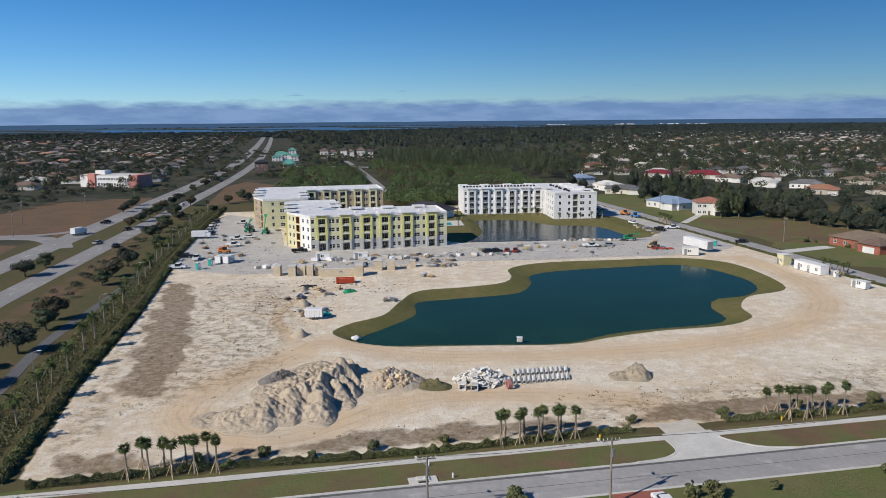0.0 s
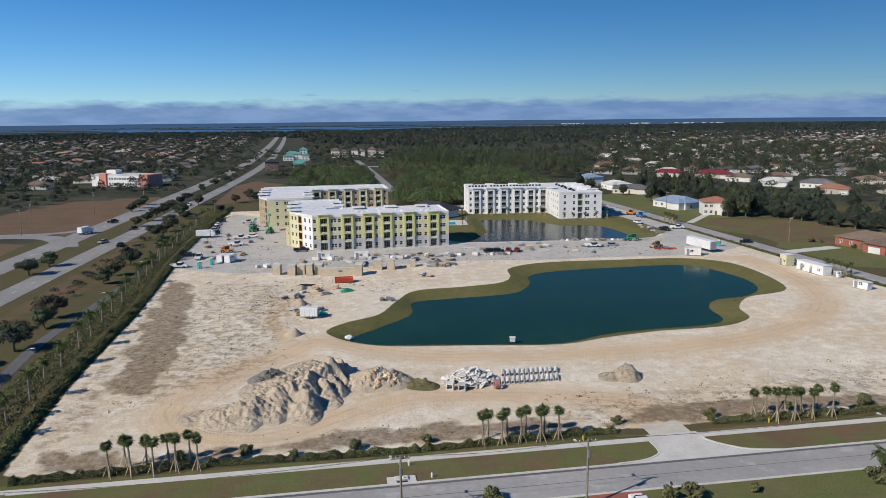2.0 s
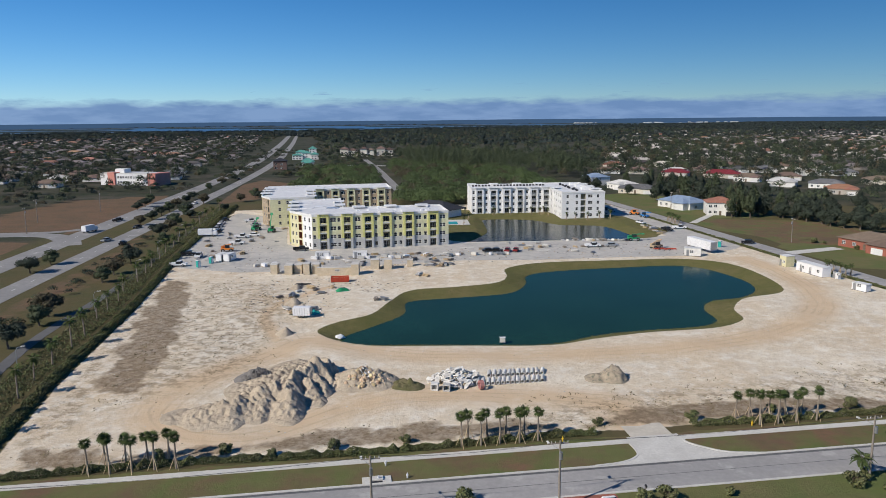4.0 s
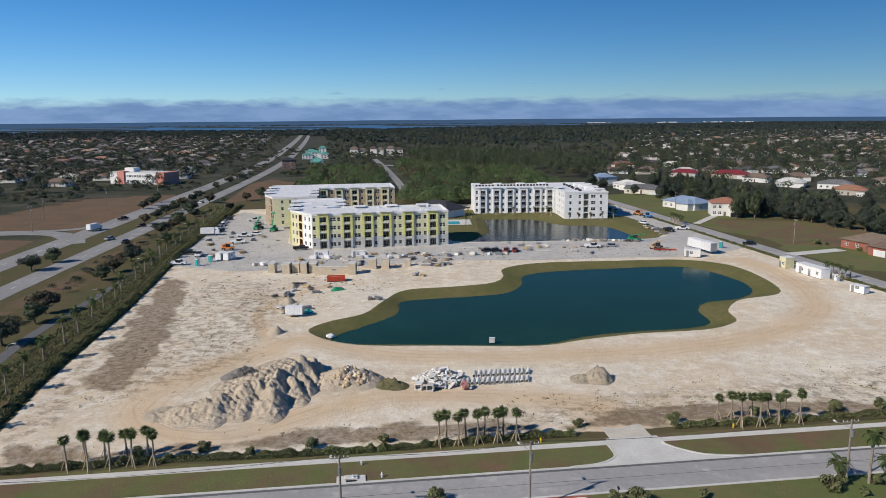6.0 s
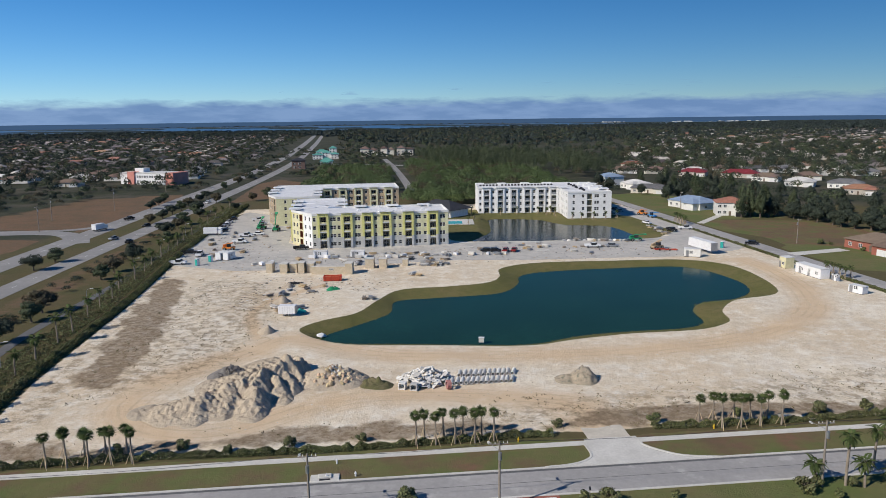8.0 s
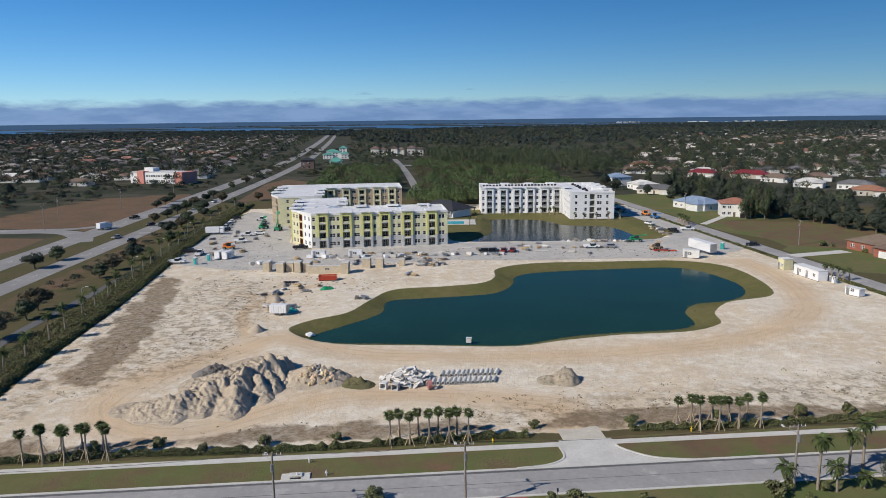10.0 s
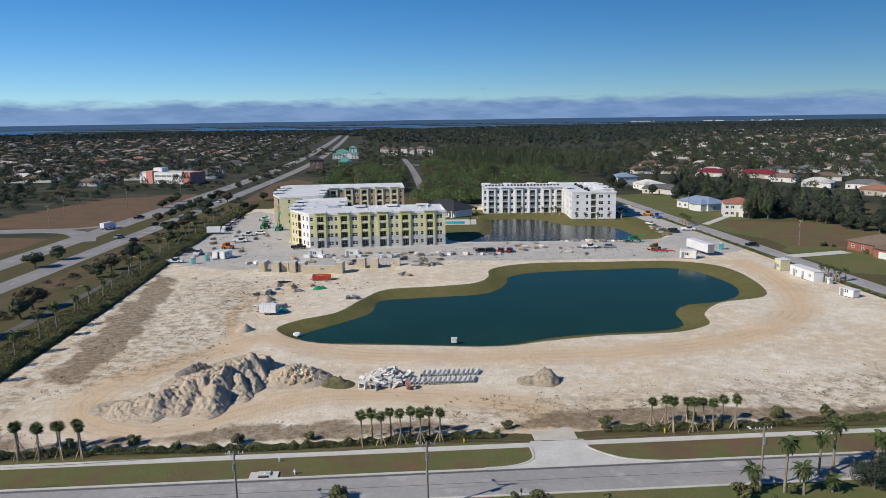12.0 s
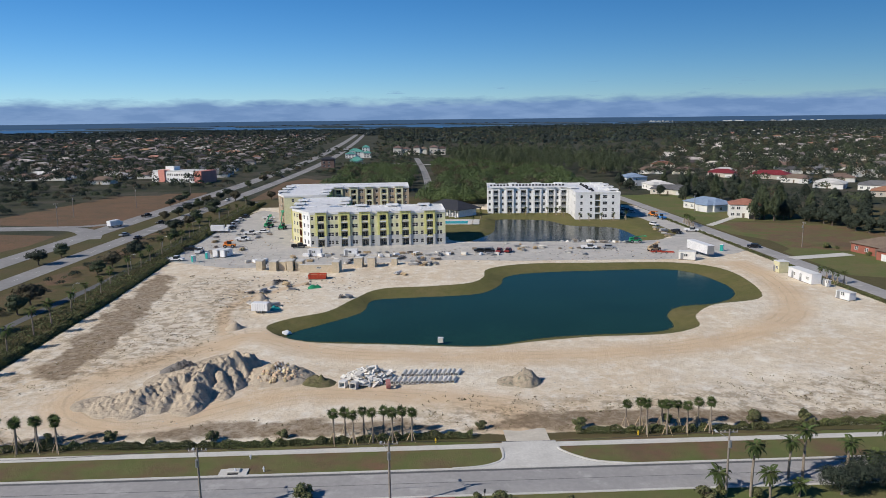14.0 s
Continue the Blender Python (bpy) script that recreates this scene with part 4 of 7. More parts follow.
for u, v in ((-37, 41), (-26, 41), (-14, 41), (-3, 41), (15, 14), (15, 26), (15, 38)):
    o = part("roof_tower", soft_box(-2.2, 2.2, -.3, 3, 11.9, 13.0, .06), M["white_wall"], wb)
    o.matrix_basis = pose(u, v, 0)

# ---- houses ----


def hip(bm, w, d_, z, rise, over=.5, mi=0):
    """A hipped roof with eaves and a ridge along the longer side."""
    a, b = w / 2 + over, d_ / 2 + over
    r = max(a - b, 0.0)
    q = max(b - a, 0.0)
    lo = [bm.verts.new(p) for p in ((-a, -b, z), (a, -b, z), (a, b, z), (-a, b, z))]
    un = [bm.verts.new((v.co.x, v.co.y, z - .18)) for v in lo]
    e0, e1 = bm.verts.new((-r, -q, z + rise)), bm.verts.new((r + 1e-3, q + 1e-3, z + rise))
    if r >= q:
        fs = ((lo[0], lo[1], e1, e0), (lo[2], lo[3], e0, e1), (lo[1], lo[2], e1), (lo[3], lo[0], e0))
    else:
        fs = ((lo[1], lo[2], e1, e0), (lo[3], lo[0], e0, e1), (lo[0], lo[1], e0), (lo[2], lo[3], e1))
    for f in fs:
        bm.faces.new(f).material_index = mi
    bm.faces.new(un[::-1]).material_index = mi
    for k in range(4):
        bm.faces.new((un[k], un[(k + 1) % 4], lo[(k + 1) % 4], lo[k])).material_index = mi


def house(m, w, d_, h, roof_m, wall_m, label, floors=1, wing=True, group="houses"):
    e = empty("house", m, label, "house", group)
    rows = [(-w / 2, w / 2, -d_ / 2, d_ / 2, 0, h)]
    if wing:
        rows.append((w * .1, w * .45, -d_ / 2 - 3.5, -d_ / 2 + .5, 0, h - .01))
    part("wall", boxes(*rows), wall_m, e)
    bm = bmesh.new()
    hip(bm, w, d_, h + .18, d_ * .2)
    part("roof", bm, roof_m, e)
    if wing:
        bm = bmesh.new()
        hip(bm, w * .35, 8, h + .17, w * .09)
        o = part("wing_roof", bm, roof_m, e)
        o.matrix_basis = pose(w * .275, -d_ / 2 + .5, 0)
    yw = -d_ / 2 - (3.5 if wing else 0)
    o = part("garage_door", boxes((-2.2, 2.2, -.06, .0, 0, 2.1)), M["trim_white"] if floors == 1 else M["metal_dark"], e)
    o.matrix_basis = pose(w * .275, yw - .003, 0)
    o = part("door", boxes((-.5, .5, -.06, 0, 0, 2.05)), M["bark"], e)
    o.matrix_basis = pose(-w * .05, -d_ / 2 - .003, 0)
    for fl in range(floors):
        for u in (-.4, -.22):
            fm, pm = window_mesh(1.4, 1.3, True)
            w_ = put("window", fm, e, pose(u * w, -d_ / 2 - .065, .9 + fl * 2.8))
            put("pane", pm, w_, Matrix.Identity(4))
        for s_ in (-1, 1):
            fm, pm = window_mesh(1.4, 1.3, True)
            w_ = put("window", fm, e, pose(s_ * (w / 2 + .065), -d_ * .2, .9 + fl * 2.8, 0, 0, 90 * s_))
            put("pane", pm, w_, Matrix.Identity(4))
    return e


house(pose(119, 378, 0, 0, 0, -60), 22, 13, 3.3, M["roof_blue"], M["wall_house_white"], "white bungalow with a blue-grey metal roof beside the street")
house(pose(129, 352, 0, 0, 0, -8), 13, 11, 5.9, M["roof_tile"], M["wall_house_white"], "white two-storey house with orange tile roof", floors=2)
house(pose(153, 256, 0, 0, 0, -68), 24, 13, 3.0, M["roof_brown"], M["paver_red"], "red brick bungalow with a brown shingle roof")
house(pose(96, 507, 0, 0, 0, -65), 16, 11, 5.6, M["roof_blue"], M["wall_house_white"], "white two-storey house with slate blue roof", floors=2)
house(pose(108, 478, 0, 0, 0, -60), 17, 11, 3.4, M["roof_white"], M["wall_house_white"], "white bungalow with a pale roof")
house(pose(112, 452, 0, 0, 0, -15), 22, 11, 3.0, M["roof_grey"], M["wall_house"], "grey-roofed bungalow with pale walls")
house(pose(198, 560, 0, 0, 0, -20), 26, 13, 3.2, M["roof_red"], M["wall_house"], "cream bungalow with a bright red roof")
house(pose(168, 575, 0, 0, 0, -20), 20, 12, 3.2, M["roof_red"], M["wall_house"], "cream bungalow with a bright red roof")
house(pose(206, 528, 0, 0, 0, -25), 18, 12, 3.2, M["roof_brown"], M["wall_house_white"], "white bungalow with brown shingle roof")
house(pose(214, 490, 0, 0, 0, -25), 18, 12, 3.2, M["roof_white"], M["wall_house_white"], "white bungalow with a pale roof")
house(pose(236, 476, 0, 0, 0, -25), 20, 12, 3.2, M["roof_grey"], M["wall_house_white"], "white bungalow with dark grey roof")
house(pose(228, 440, 0, 0, 0, -25), 18, 12, 3.2, M["roof_tile"], M["wall_house"], "cream bungalow with orange tile roof")
# ---- pool house and pool ----
ph = empty("pool_house", pose(-6, 352, 0, 0, 0, -38), "white pool pavilion with a dark hipped roof", "pavilion")
part("wall", boxes((-11, 11, -6, 6, 0, 3.4)), M["white_wall"], ph)
bm = bmesh.new()
hip(bm, 24, 15, 3.6, 3.6, .6)
part("roof", bm, M["roof_slate"], ph)
for k in range(7):
    bm = boxes((-.22, .22, -.22, .22, 0, 3.4))
    o = part("column", bm, M["white_paint"], ph)
    o.matrix_basis = pose(-10.5 + 3.5 * k, -7.6, 0)
for k in range(6):
    fm, pm = window_mesh(2.2, 2.3, True)
    w_ = put("window", fm, ph, pose(-8.7 + 3.5 * k, -6.065, .2))
    put("pane", pm, w_, Matrix.Identity(4))
deck = tagged(obj("pool_deck", soft_box(-9, 9, -9, 7, 0, .12, .03), M["concrete"]), "pale concrete pool deck", "deck", kind="structure")
deck.matrix_basis = pose(1, 327, 0, 0, 0, 5)
pl = tagged(obj("water_pool", soft_box(-6, 5, -5, 3, .02, .15, .02), M["pool"]), "bright turquoise swimming pool", "pool", kind="structure")
pl.matrix_basis = pose(0, 325, 0, 0, 0, 5)

# ---- pink and white block and the teal-roofed building far off ----
pk = empty("office_building", pose(-238, 530, 0, 0, 0, -14), "white and salmon pink two-storey office building", "office building")
part("wall", boxes((-8, 24, -8, 10, 0, 8), (-22, -14, -7, 10, 0, 8.2)), M["white_wall"], pk)
part("tower", soft_box(-14, -7.9, -9, 9, 0, 9.2, .1), M["pink_wall"], pk, "salmon pink stair tower")
part("end_tower", soft_box(20, 27, -9, 8, 0, 8.8, .1), M["pink_wall"], pk, "salmon pink end tower")
part("roof", boxes((-22.3, 24.3, -7.5, 10.3, 8.2, 8.6)), M["roof_white"], pk)
part("penthouse", soft_box(-12, -4, -3, 4, 8.6, 11.5, .1), M["white_wall"], pk)
for fl in range(2):
    for k in range(12):
        fm, pm = window_mesh(1.6, 1.6, True)
        w_ = put("window", fm, pk, pose(-5.5 + k * 2.2, -8.065, 1.4 + fl * 3.6))
        put("pane", pm, w_, Matrix.Identity(4))
def roofed_block(name, m, blocks, roof_m, wall_m, label, category):
    """Several wings, each (x, y, width, depth, height, rise), with hipped roofs and windows on the front."""
    e = empty(name, m, label, category)
    for x, y, w, d_, h_, rise in blocks:
        o = part("wall", boxes((-w / 2, w / 2, -d_ / 2, d_ / 2, 0, h_)), wall_m, e)
        o.matrix_basis = pose(x, y, 0)
        bm = bmesh.new()
        hip(bm, w, d_, h_ + .2, rise, .8)
        o = part("roof", bm, roof_m, e)
        o.matrix_basis = pose(x, y, 0)
        for fl in range(max(1, int(h_ / 3.2))):
            for k in range(int(w / 4.8)):
                fm, pm = window_mesh(2.2, 1.8, True)
                w_ = put("window", fm, e, pose(x - w / 2 + 2.4 + k * 4.8, y - d_ / 2 - .065, 1 + fl * 3.2))
                put("pane", pm, w_, Matrix.Identity(4))
    return e


roofed_block("pavilion", pose(-151, 722, 0, 0, 0, 10), [(0, 0, 12, 9, 4.5, 3.4), (0, -6, 6, 4, 3.6, 2.2)], M["roof_teal"], M["wall_house_white"], "small white pavilion with a teal metal roof", "pavilion")
roofed_block("office_building", pose(-181, 842, 0, 0, 0, 12), [(-12, 0, 16, 16, 7, 3.2), (2, 4, 14, 18, 10, 3.6), (15, -2, 12, 14, 8, 3.4), (12, 22, 12, 12, 16, 4.0), (-6, 20, 18, 12, 11, 3.4)], M["roof_teal"], M["wall_house_white"], "pale building with stepped teal metal roofs", "office building").scale = (.72, .72, .72)
for x, y, w in ((-140, 898, 20), (-118, 904, 16), (-97, 910, 20)):
    roofed_block("apartment_house", pose(x, y, 0, 0, 0, 4), [(-w / 4, 0, w / 2, 12, 9, 3.0), (w / 4, 1.5, w / 2 - .1, 12, 7.5, 2.6)], M["roof_brown"], M["wall_house"], "cream three-storey apartment house with brown roof", "apartment house")
roofed_block("office_building", pose(-167, 678, 0, 0, 0, 12), [(0, 0, 12, 10, 8, 2.4)], M["roof_slate"], M["roof_brown"], "dark brown two-storey building beside the highway", "office building")

# ---- palms ----


def frond_mesh(length, width, droop, name="frond"):
    """A palm frond: a stalk with a fan of blades (droop up to 1.1) or with two rows of leaflets."""
    key = (name, length, width, droop)
    if key not in _cache:
        bm = bmesh.new()

        def rib(t):
            return Vector((length * (t - .18 * droop * t * t), 0, length * (.28 * t - .62 * droop * t * t)))

        def blade(p, q, w):
            side = (q - p).cross(Vector((0, 0, 1)))
            side = side.normalized() * w if side.length > 1e-4 else Vector((0, w, 0))
            m_ = (p + q) / 2
            v = [bm.verts.new(z_) for z_ in (p, m_ + side, q, m_ - side)]
            bm.faces.new(v)

        for k in range(4):
            blade(rib(k / 4), rib((k + 1) / 4), .03)
        if droop < 1.1:
            c = rib(.26)
            for k in range(11):
                a = (k - 5) * .24
                r = length * (.80 - .035 * abs(k - 5))
                blade(c, c + Vector((math.cos(a) * r * .85, math.sin(a) * r, .12 * r * math.cos(k * 2.4) - .34 * r * (abs(k - 5) / 5) ** 1.5 - .1 * r)), width * .2)
        else:
            for k in range(13):
                t = .16 + .84 * k / 13
                p = rib(t)
                r = length * .36 * math.sin(math.pi * min(1, .25 + t * .72))
                for s_ in (-1, 1):
                    blade(p, p + Vector((r * .5, s_ * r * .8, -r * .45)), width * .16)
            blade(rib(.9), rib(1.08), width * .16)
        me_ = bpy.data.meshes.new(name)
        bm.to_mesh(me_)
        bm.free()
        me_.materials.append(M["palm_leaf"])
        _cache[key] = me_
    return _cache[key]


def palm(h, length, width, count, droop, lean, label, group, braces=True, r=.15):
    e = empty("palm_tree", pose(0, 0, 0), label, "palm tree", group)
    bm = bmesh.new()
    n = 7
    tube(bm, [(lean * (k / n) ** 2, lean * .4 * (k / n), h * k / n - .1) for k in range(n + 1)], [r * (1.25 - .35 * k / n + (.06 if k % 2 else 0)) for k in range(n + 1)], 7)
    part("trunk", bm, M["palm_bark"], e)
    if braces:
        for k in range(3):
            a = k * 2.1 + .4
            bm = bmesh.new()
            tube(bm, [(math.cos(a) * .85, math.sin(a) * .85, -.03), (math.cos(a) * .12, math.sin(a) * .12, 1.7)], [.05, .05], 4)
            part("brace", bm, M["wood_tan"], e)
    for k in range(count):
        up = (k + .5) / count
        o = new("frond", frond_mesh(length, width, droop))
        o.parent = e
        s = rnd.uniform(.8, 1.1)
        o.matrix_basis = pose(lean, lean * .4, h - .15, 0, 0, k * 137.5 + rnd.uniform(-12, 12)) @ pose(0, 0, 0, 0, 42 - 100 * up + rnd.uniform(-12, 12), 0) @ Matrix.Diagonal((s, s, s, 1))
    return e


def place(variants, rows, size=(.92, 1.08)):
    """The first rows take the built variants themselves, the others copies of them."""
    used = 0
    for k, (x, y, *zz) in enumerate(rows):
        m = pose(x, y, zz[0] if zz else 0, 0, 0, rnd.uniform(0, 360))
        s = rnd.uniform(*size)
        v = variants[k % len(variants)]
        if used < len(variants):
            v.matrix_basis = m
            v.scale = (s, s, s)
            used += 1
        else:
            o = copy_thing(v, m)
            o.scale = (s, s, s)


def sabals(heights):
    return [palm(h, 1.15, .38, 18, .95, ln, "braced young cabbage palm with a round green crown", "palms along the street hedge", True, .12) for h, ln in heights]


fore = [F(-51.5 + 2.84 * k, 9.0 + rnd.uniform(-.2, .2)) for k in range(5)] + [F(-.8 + 2.84 * k, 9.3 + rnd.uniform(-.2, .2)) for k in range(5)] + [(55.8, 107.5), (58.7, 107.9), (61.7, 108.6), (65.1, 109.3)]
aft = [F(-50.1 + 2.84 * k, 11.7 + rnd.uniform(-.2, .2)) for k in range(4)] + [F(.6 + 2.84 * k, 11.8 + rnd.uniform(-.2, .2)) for k in range(4)] + [(52.9, 109.8), (55.1, 110.0), (58.3, 110.6), (60.8, 110.6), (63.8, 111.7)]
place(sabals(((4.7, .08), (4.9, .15), (4.6, -.08))), fore, (.96, 1.06))
place(sabals(((4.0, .1), (3.8, -.05), (4.1, .15))), aft, (.95, 1.05))
west = [palm(h, 1.9, .42, 16, 1.25, ln, "young palm with drooping fronds along the hedge", "palms along the western hedge", False, .13) for h, ln in ((5.2, .3), (4.4, -.2), (5.8, .2))]
rows = [(-62.3, 99), (-64, 107), (-65.5, 116), (-67.8, 124.5), (-69.3, 133), (-71.5, 144), (-73, 152), (-77, 165), (-78.4, 173), (-80, 182), (-83.5, 192), (-85, 204), (-88, 216), (-90.5, 226), (-93, 238), (-96, 250), (-98, 262), (-101, 274), (-103.5, 288), (-106, 302), (-109, 318), (-112, 335), (-115, 352), (-119, 372)]
place(west, rows, (.85, 1.15))
royal = [palm(h, 1.6, .40, 19, 1.35, ln, "tall palm with long arching fronds on the lawn", "palms on the lawns", False, .14) for h, ln in ((6.2, .4), (5.2, -.3))]
place(royal, [(66.2, 90.6), (72.2, 96.0), (74.1, 96.4), (79, 95.8), (68.5, 90.2, -3.2), (72.2, 91.5, -3.4), (62.8, 91.0, -3.8), (82, 96, -1.5), (85, 98)], (.95, 1.12))
small = [palm(3.4, 1.3, .28, 14, 1.1, .1, "small palm beside the site office", "palms by the east street", True, .13)]
place(small, [(116.8, 217.6), (118.2, 216.5), (118.9, 214.1), (119.3, 211.7), (121.5, 213), (117.5, 220)] + [(99.8 - k * .15 + (k % 2) * 1.2, 316 + k * 2.2) for k in range(8)] + [(47.5, 348), (54.5, 333.5), (58.5, 333), (64, 333.5), (69.5, 334.5), (44, 351), (40, 353), (46, 354), (30, 353), (22, 351), (75, 338), (8, 352), (-8, 318), (8, 318), (10, 335)])

# ---- broad-leaved trees and pines ----


def crown_points(n, rx, rz, z, lumps, seed, cone=0.0):
    r = np.random.default_rng(seed)
    c = r.normal(size=(lumps, 3))
    c /= np.linalg.norm(c, axis=1)[:, None]
    c *= r.uniform(.35, .8, (lumps, 1))
    way = r.normal(size=(n, 3))
    way /= np.linalg.norm(way, axis=1)[:, None]
    pts = c[r.integers(0, lumps, n)] + way * r.uniform(.24, .42, (n, 1))
    pts *= np.array([rx, rx, rz])
    if cone:
        t = np.clip((pts[:, 2] / rz + 1) / 2, 0, 1)[:, None]
        pts[:, :2] *= (1.25 - cone * t)
    return pts + np.array([0, 0, z]), way + .35 * pts / np.array([rx, rx, rz])


def tree(name, h, rx, rz, n, size, material, label, category, group, seed, cone=0.0, trunk=.22):
    e = empty(name, pose(0, 0, 0), label, category, group)
    bm = bmesh.new()
    zc = h - rz
    tube(bm, [(0, 0, -.1), (.1, .05, zc * .5), (0, .1, zc), (.1, 0, h - rz * .6)], [trunk * 1.4, trunk, trunk * .8, trunk * .3], 7)
    r = random.Random(seed)
    for k in range(6):
        a = k * 1.05 + r.uniform(-.3, .3)
        z0 = zc * r.uniform(.55, .95)
        tube(bm, [(0, 0, z0), (math.cos(a) * rx * .3, math.sin(a) * rx * .3, z0 + rz * .4), (math.cos(a) * rx * .65, math.sin(a) * rx * .65, zc + rz * r.uniform(-.1, .4))], [trunk * .6, trunk * .4, trunk * .12], 5)
    part("trunk", bm, M["bark"], e)
    at_, way = crown_points(n, rx, rz, zc, 22 if cone else 15, seed, cone)
    me_ = clump_mesh("crown", at_, rng.uniform(size * .6, size * 1.3, n), [material], out=way)
    o = new("crown", me_)
    o.parent = e
    return e


oaks = [tree("oak_tree", h, rx, rz, 2400, .25, m_, "rounded roadside oak with a dark leafy crown", "tree", "roadside trees", 50 + k) for k, (h, rx, rz, m_) in enumerate(((6.5, 4.2, 2.5, M["leaf_town"]), (5.6, 3.6, 2.2, M["leaf_pine"]), (5.8, 3.6, 2.2, M["leaf_brown"]), (4.2, 2.6, 1.6, M["leaf_town"])))]
rows = [(-84.5, 143), (-88, 160), (-90.5, 168), (-86, 133), (-83, 122), (-96, 205), (-98, 216), (-108.9, 249), (-113.8, 287), (-119.6, 318), (-117, 305), (-124, 345), (-132, 361), (-129, 352), (-137.8, 401), (-127, 330), (-125.5, 218), (-126.5, 231), (-137, 320), (-139.5, 338), (-141, 352), (-143.5, 368), (-146.5, 384), (-151, 410), (-153, 425), (-163, 480), (-168, 520), (-164, 376), (-166, 390), (-170, 405), (-120, 411), (-116, 372), (-111, 420), (-118, 432), (-106, 445), (-82, 112), (-100, 232), (-104, 268)]
place(oaks, rows, (.78, 1.12))
pines = [tree("pine_tree", h, rx, rz, 2800, .30, m_, "tall feathery dark green pine in a dense grove", "tree", "trees beside the east street", 80 + k, .75, .25) for k, (h, rx, rz, m_) in enumerate(((13, 3.6, 5.8, M["leaf_pine"]), (10.5, 3.8, 4.6, M["leaf_town"]), (8, 4.2, 3.4, M["leaf_town"]), (6.5, 4.2, 2.8, M["leaf_pine"])))]
rows = []
for x, y, k in ((131, 339, 0), (135, 341, 0), (139, 339, 0), (143, 342, 1), (137, 346, 0), (147, 343, 2), (150, 338, 2), (153, 336, 2), (156, 330, 2), (158, 324, 2), (160, 317, 2), (162, 311, 2), (165, 305, 2), (168, 299, 2), (170, 292, 2), (174, 286, 2), (160, 335, 1), (164, 328, 1), (168, 318, 2), (172, 308, 2), (176, 300, 2), (180, 292, 3), (184, 284, 3), (150, 350, 1), (156, 345, 1), (166, 340, 1), (172, 330, 1), (178, 320, 2), (184, 310, 2), (188, 300, 2), (144, 352, 0), (160, 356, 0), (112, 405, 1), (120, 412, 1), (128, 408, 0), (136, 402, 1), (142, 398, 1), (148, 392, 0), (134, 420, 0), (144, 415, 0), (152, 408, 1), (126, 428, 1), (160, 400, 1), (104, 440, 2), (128, 458, 0), (138, 450, 0), (146, 440, 1), (122, 470, 1), (90, 470, 2), (84, 480, 1), (116, 500, 0), (128, 490, 0), (140, 480, 1), (152, 470, 1), (160, 455, 0), (170, 440, 1), (180, 428, 1), (190, 415, 2), (200, 400, 1), (176, 380, 1), (188, 370, 2), (196, 355, 1), (204, 340, 2), (210, 325, 1), (216, 310, 2), (180, 352, 1), (190, 335, 2), (200, 318, 2)):
    rows.append((x + rnd.uniform(-1, 1), y + rnd.uniform(-1, 1), k))
for k in range(4):
    sel = [(x, y) for x, y, q in rows if q == k]
    place([pines[k]], sel, (.8, 1.15))
bush = [tree("shrub", h, rx, rz, 900, .12, M["hedge_leaf"], "rounded green garden shrub", "shrub", "shrubs", 120 + k, 0, .05) for k, (h, rx, rz) in enumerate(((1.8, 1.1, .9), (1.3, .9, .7)))]
place(bush, [(136.5, 270), (139.5, 268.5), (145, 256.5), (146.5, 252.5), (137.5, 271.5), F(-27.5, 11.3), F(-19, 11.4), F(-8.6, 12), F(21, 13), F(50, 13.5), F(63, 12.5), (62.5, 90.3), (60.5, 88.8), (64, 87.5), (67, 90.5), (12, 82.6), (11, 83.3), (33, 84), (36, 84.5), (44, 86), F(-43, 12), F(-34, 12.5), F(36, 12.5), F(71, 13)], (.8, 1.3))
place([tree("oak_tree", 5.2, 3.6, 2.4, 7000, .11, M["leaf_town"], "dense dark garden tree across the street", "tree", "garden trees", 151, 0, .2)], [(80.5, 94.6), (83.5, 95.8), (87, 96.5), (90, 98), (94, 99), (86, 93), (97, 101), (77.5, 92.5)], (.75, 1.1))

# ---- hedges ----


def hedge(name, line, width, height, per_m, size, label, gap=()):
    p = np.asarray(line, float)
    seg = np.linalg.norm(np.diff(p, axis=0), axis=1)
    cum = np.concatenate([[0], np.cumsum(seg)])
    n = int(cum[-1] * per_m)
    s = rng.uniform(0, cum[-1], n)
    x, y = np.interp(s, cum, p[:, 0]), np.interp(s, cum, p[:, 1])
    lump = .62 + .38 * np.sin(s * 2.1 + np.sin(s * .7) * 2) * np.sin(s * .53 + 1)
    a, rr = rng.uniform(0, math.pi, n), np.sqrt(rng.uniform(.25, 1, n))
    off = np.cos(a) * rr * width * (.7 + .3 * lump)
    tdir = np.gradient(p, axis=0)
    tx, ty = np.interp(s, cum, tdir[:, 0]), np.interp(s, cum, tdir[:, 1])
    ln = np.hypot(tx, ty)
    z = np.sin(a) * rr * height * lump + .05
    keep = np.ones(n, bool)
    for g0, g1 in gap:
        keep &= ~((s > g0) & (s < g1))
    c = np.stack([x - ty / ln * off, y + tx / ln * off, z], 1)[keep]
    me_ = clump_mesh(name, c, rng.uniform(size * .6, size * 1.3, len(c)), [M["hedge_leaf"]])
    return tagged(new(name, me_), label, "hedge", kind="stuff")


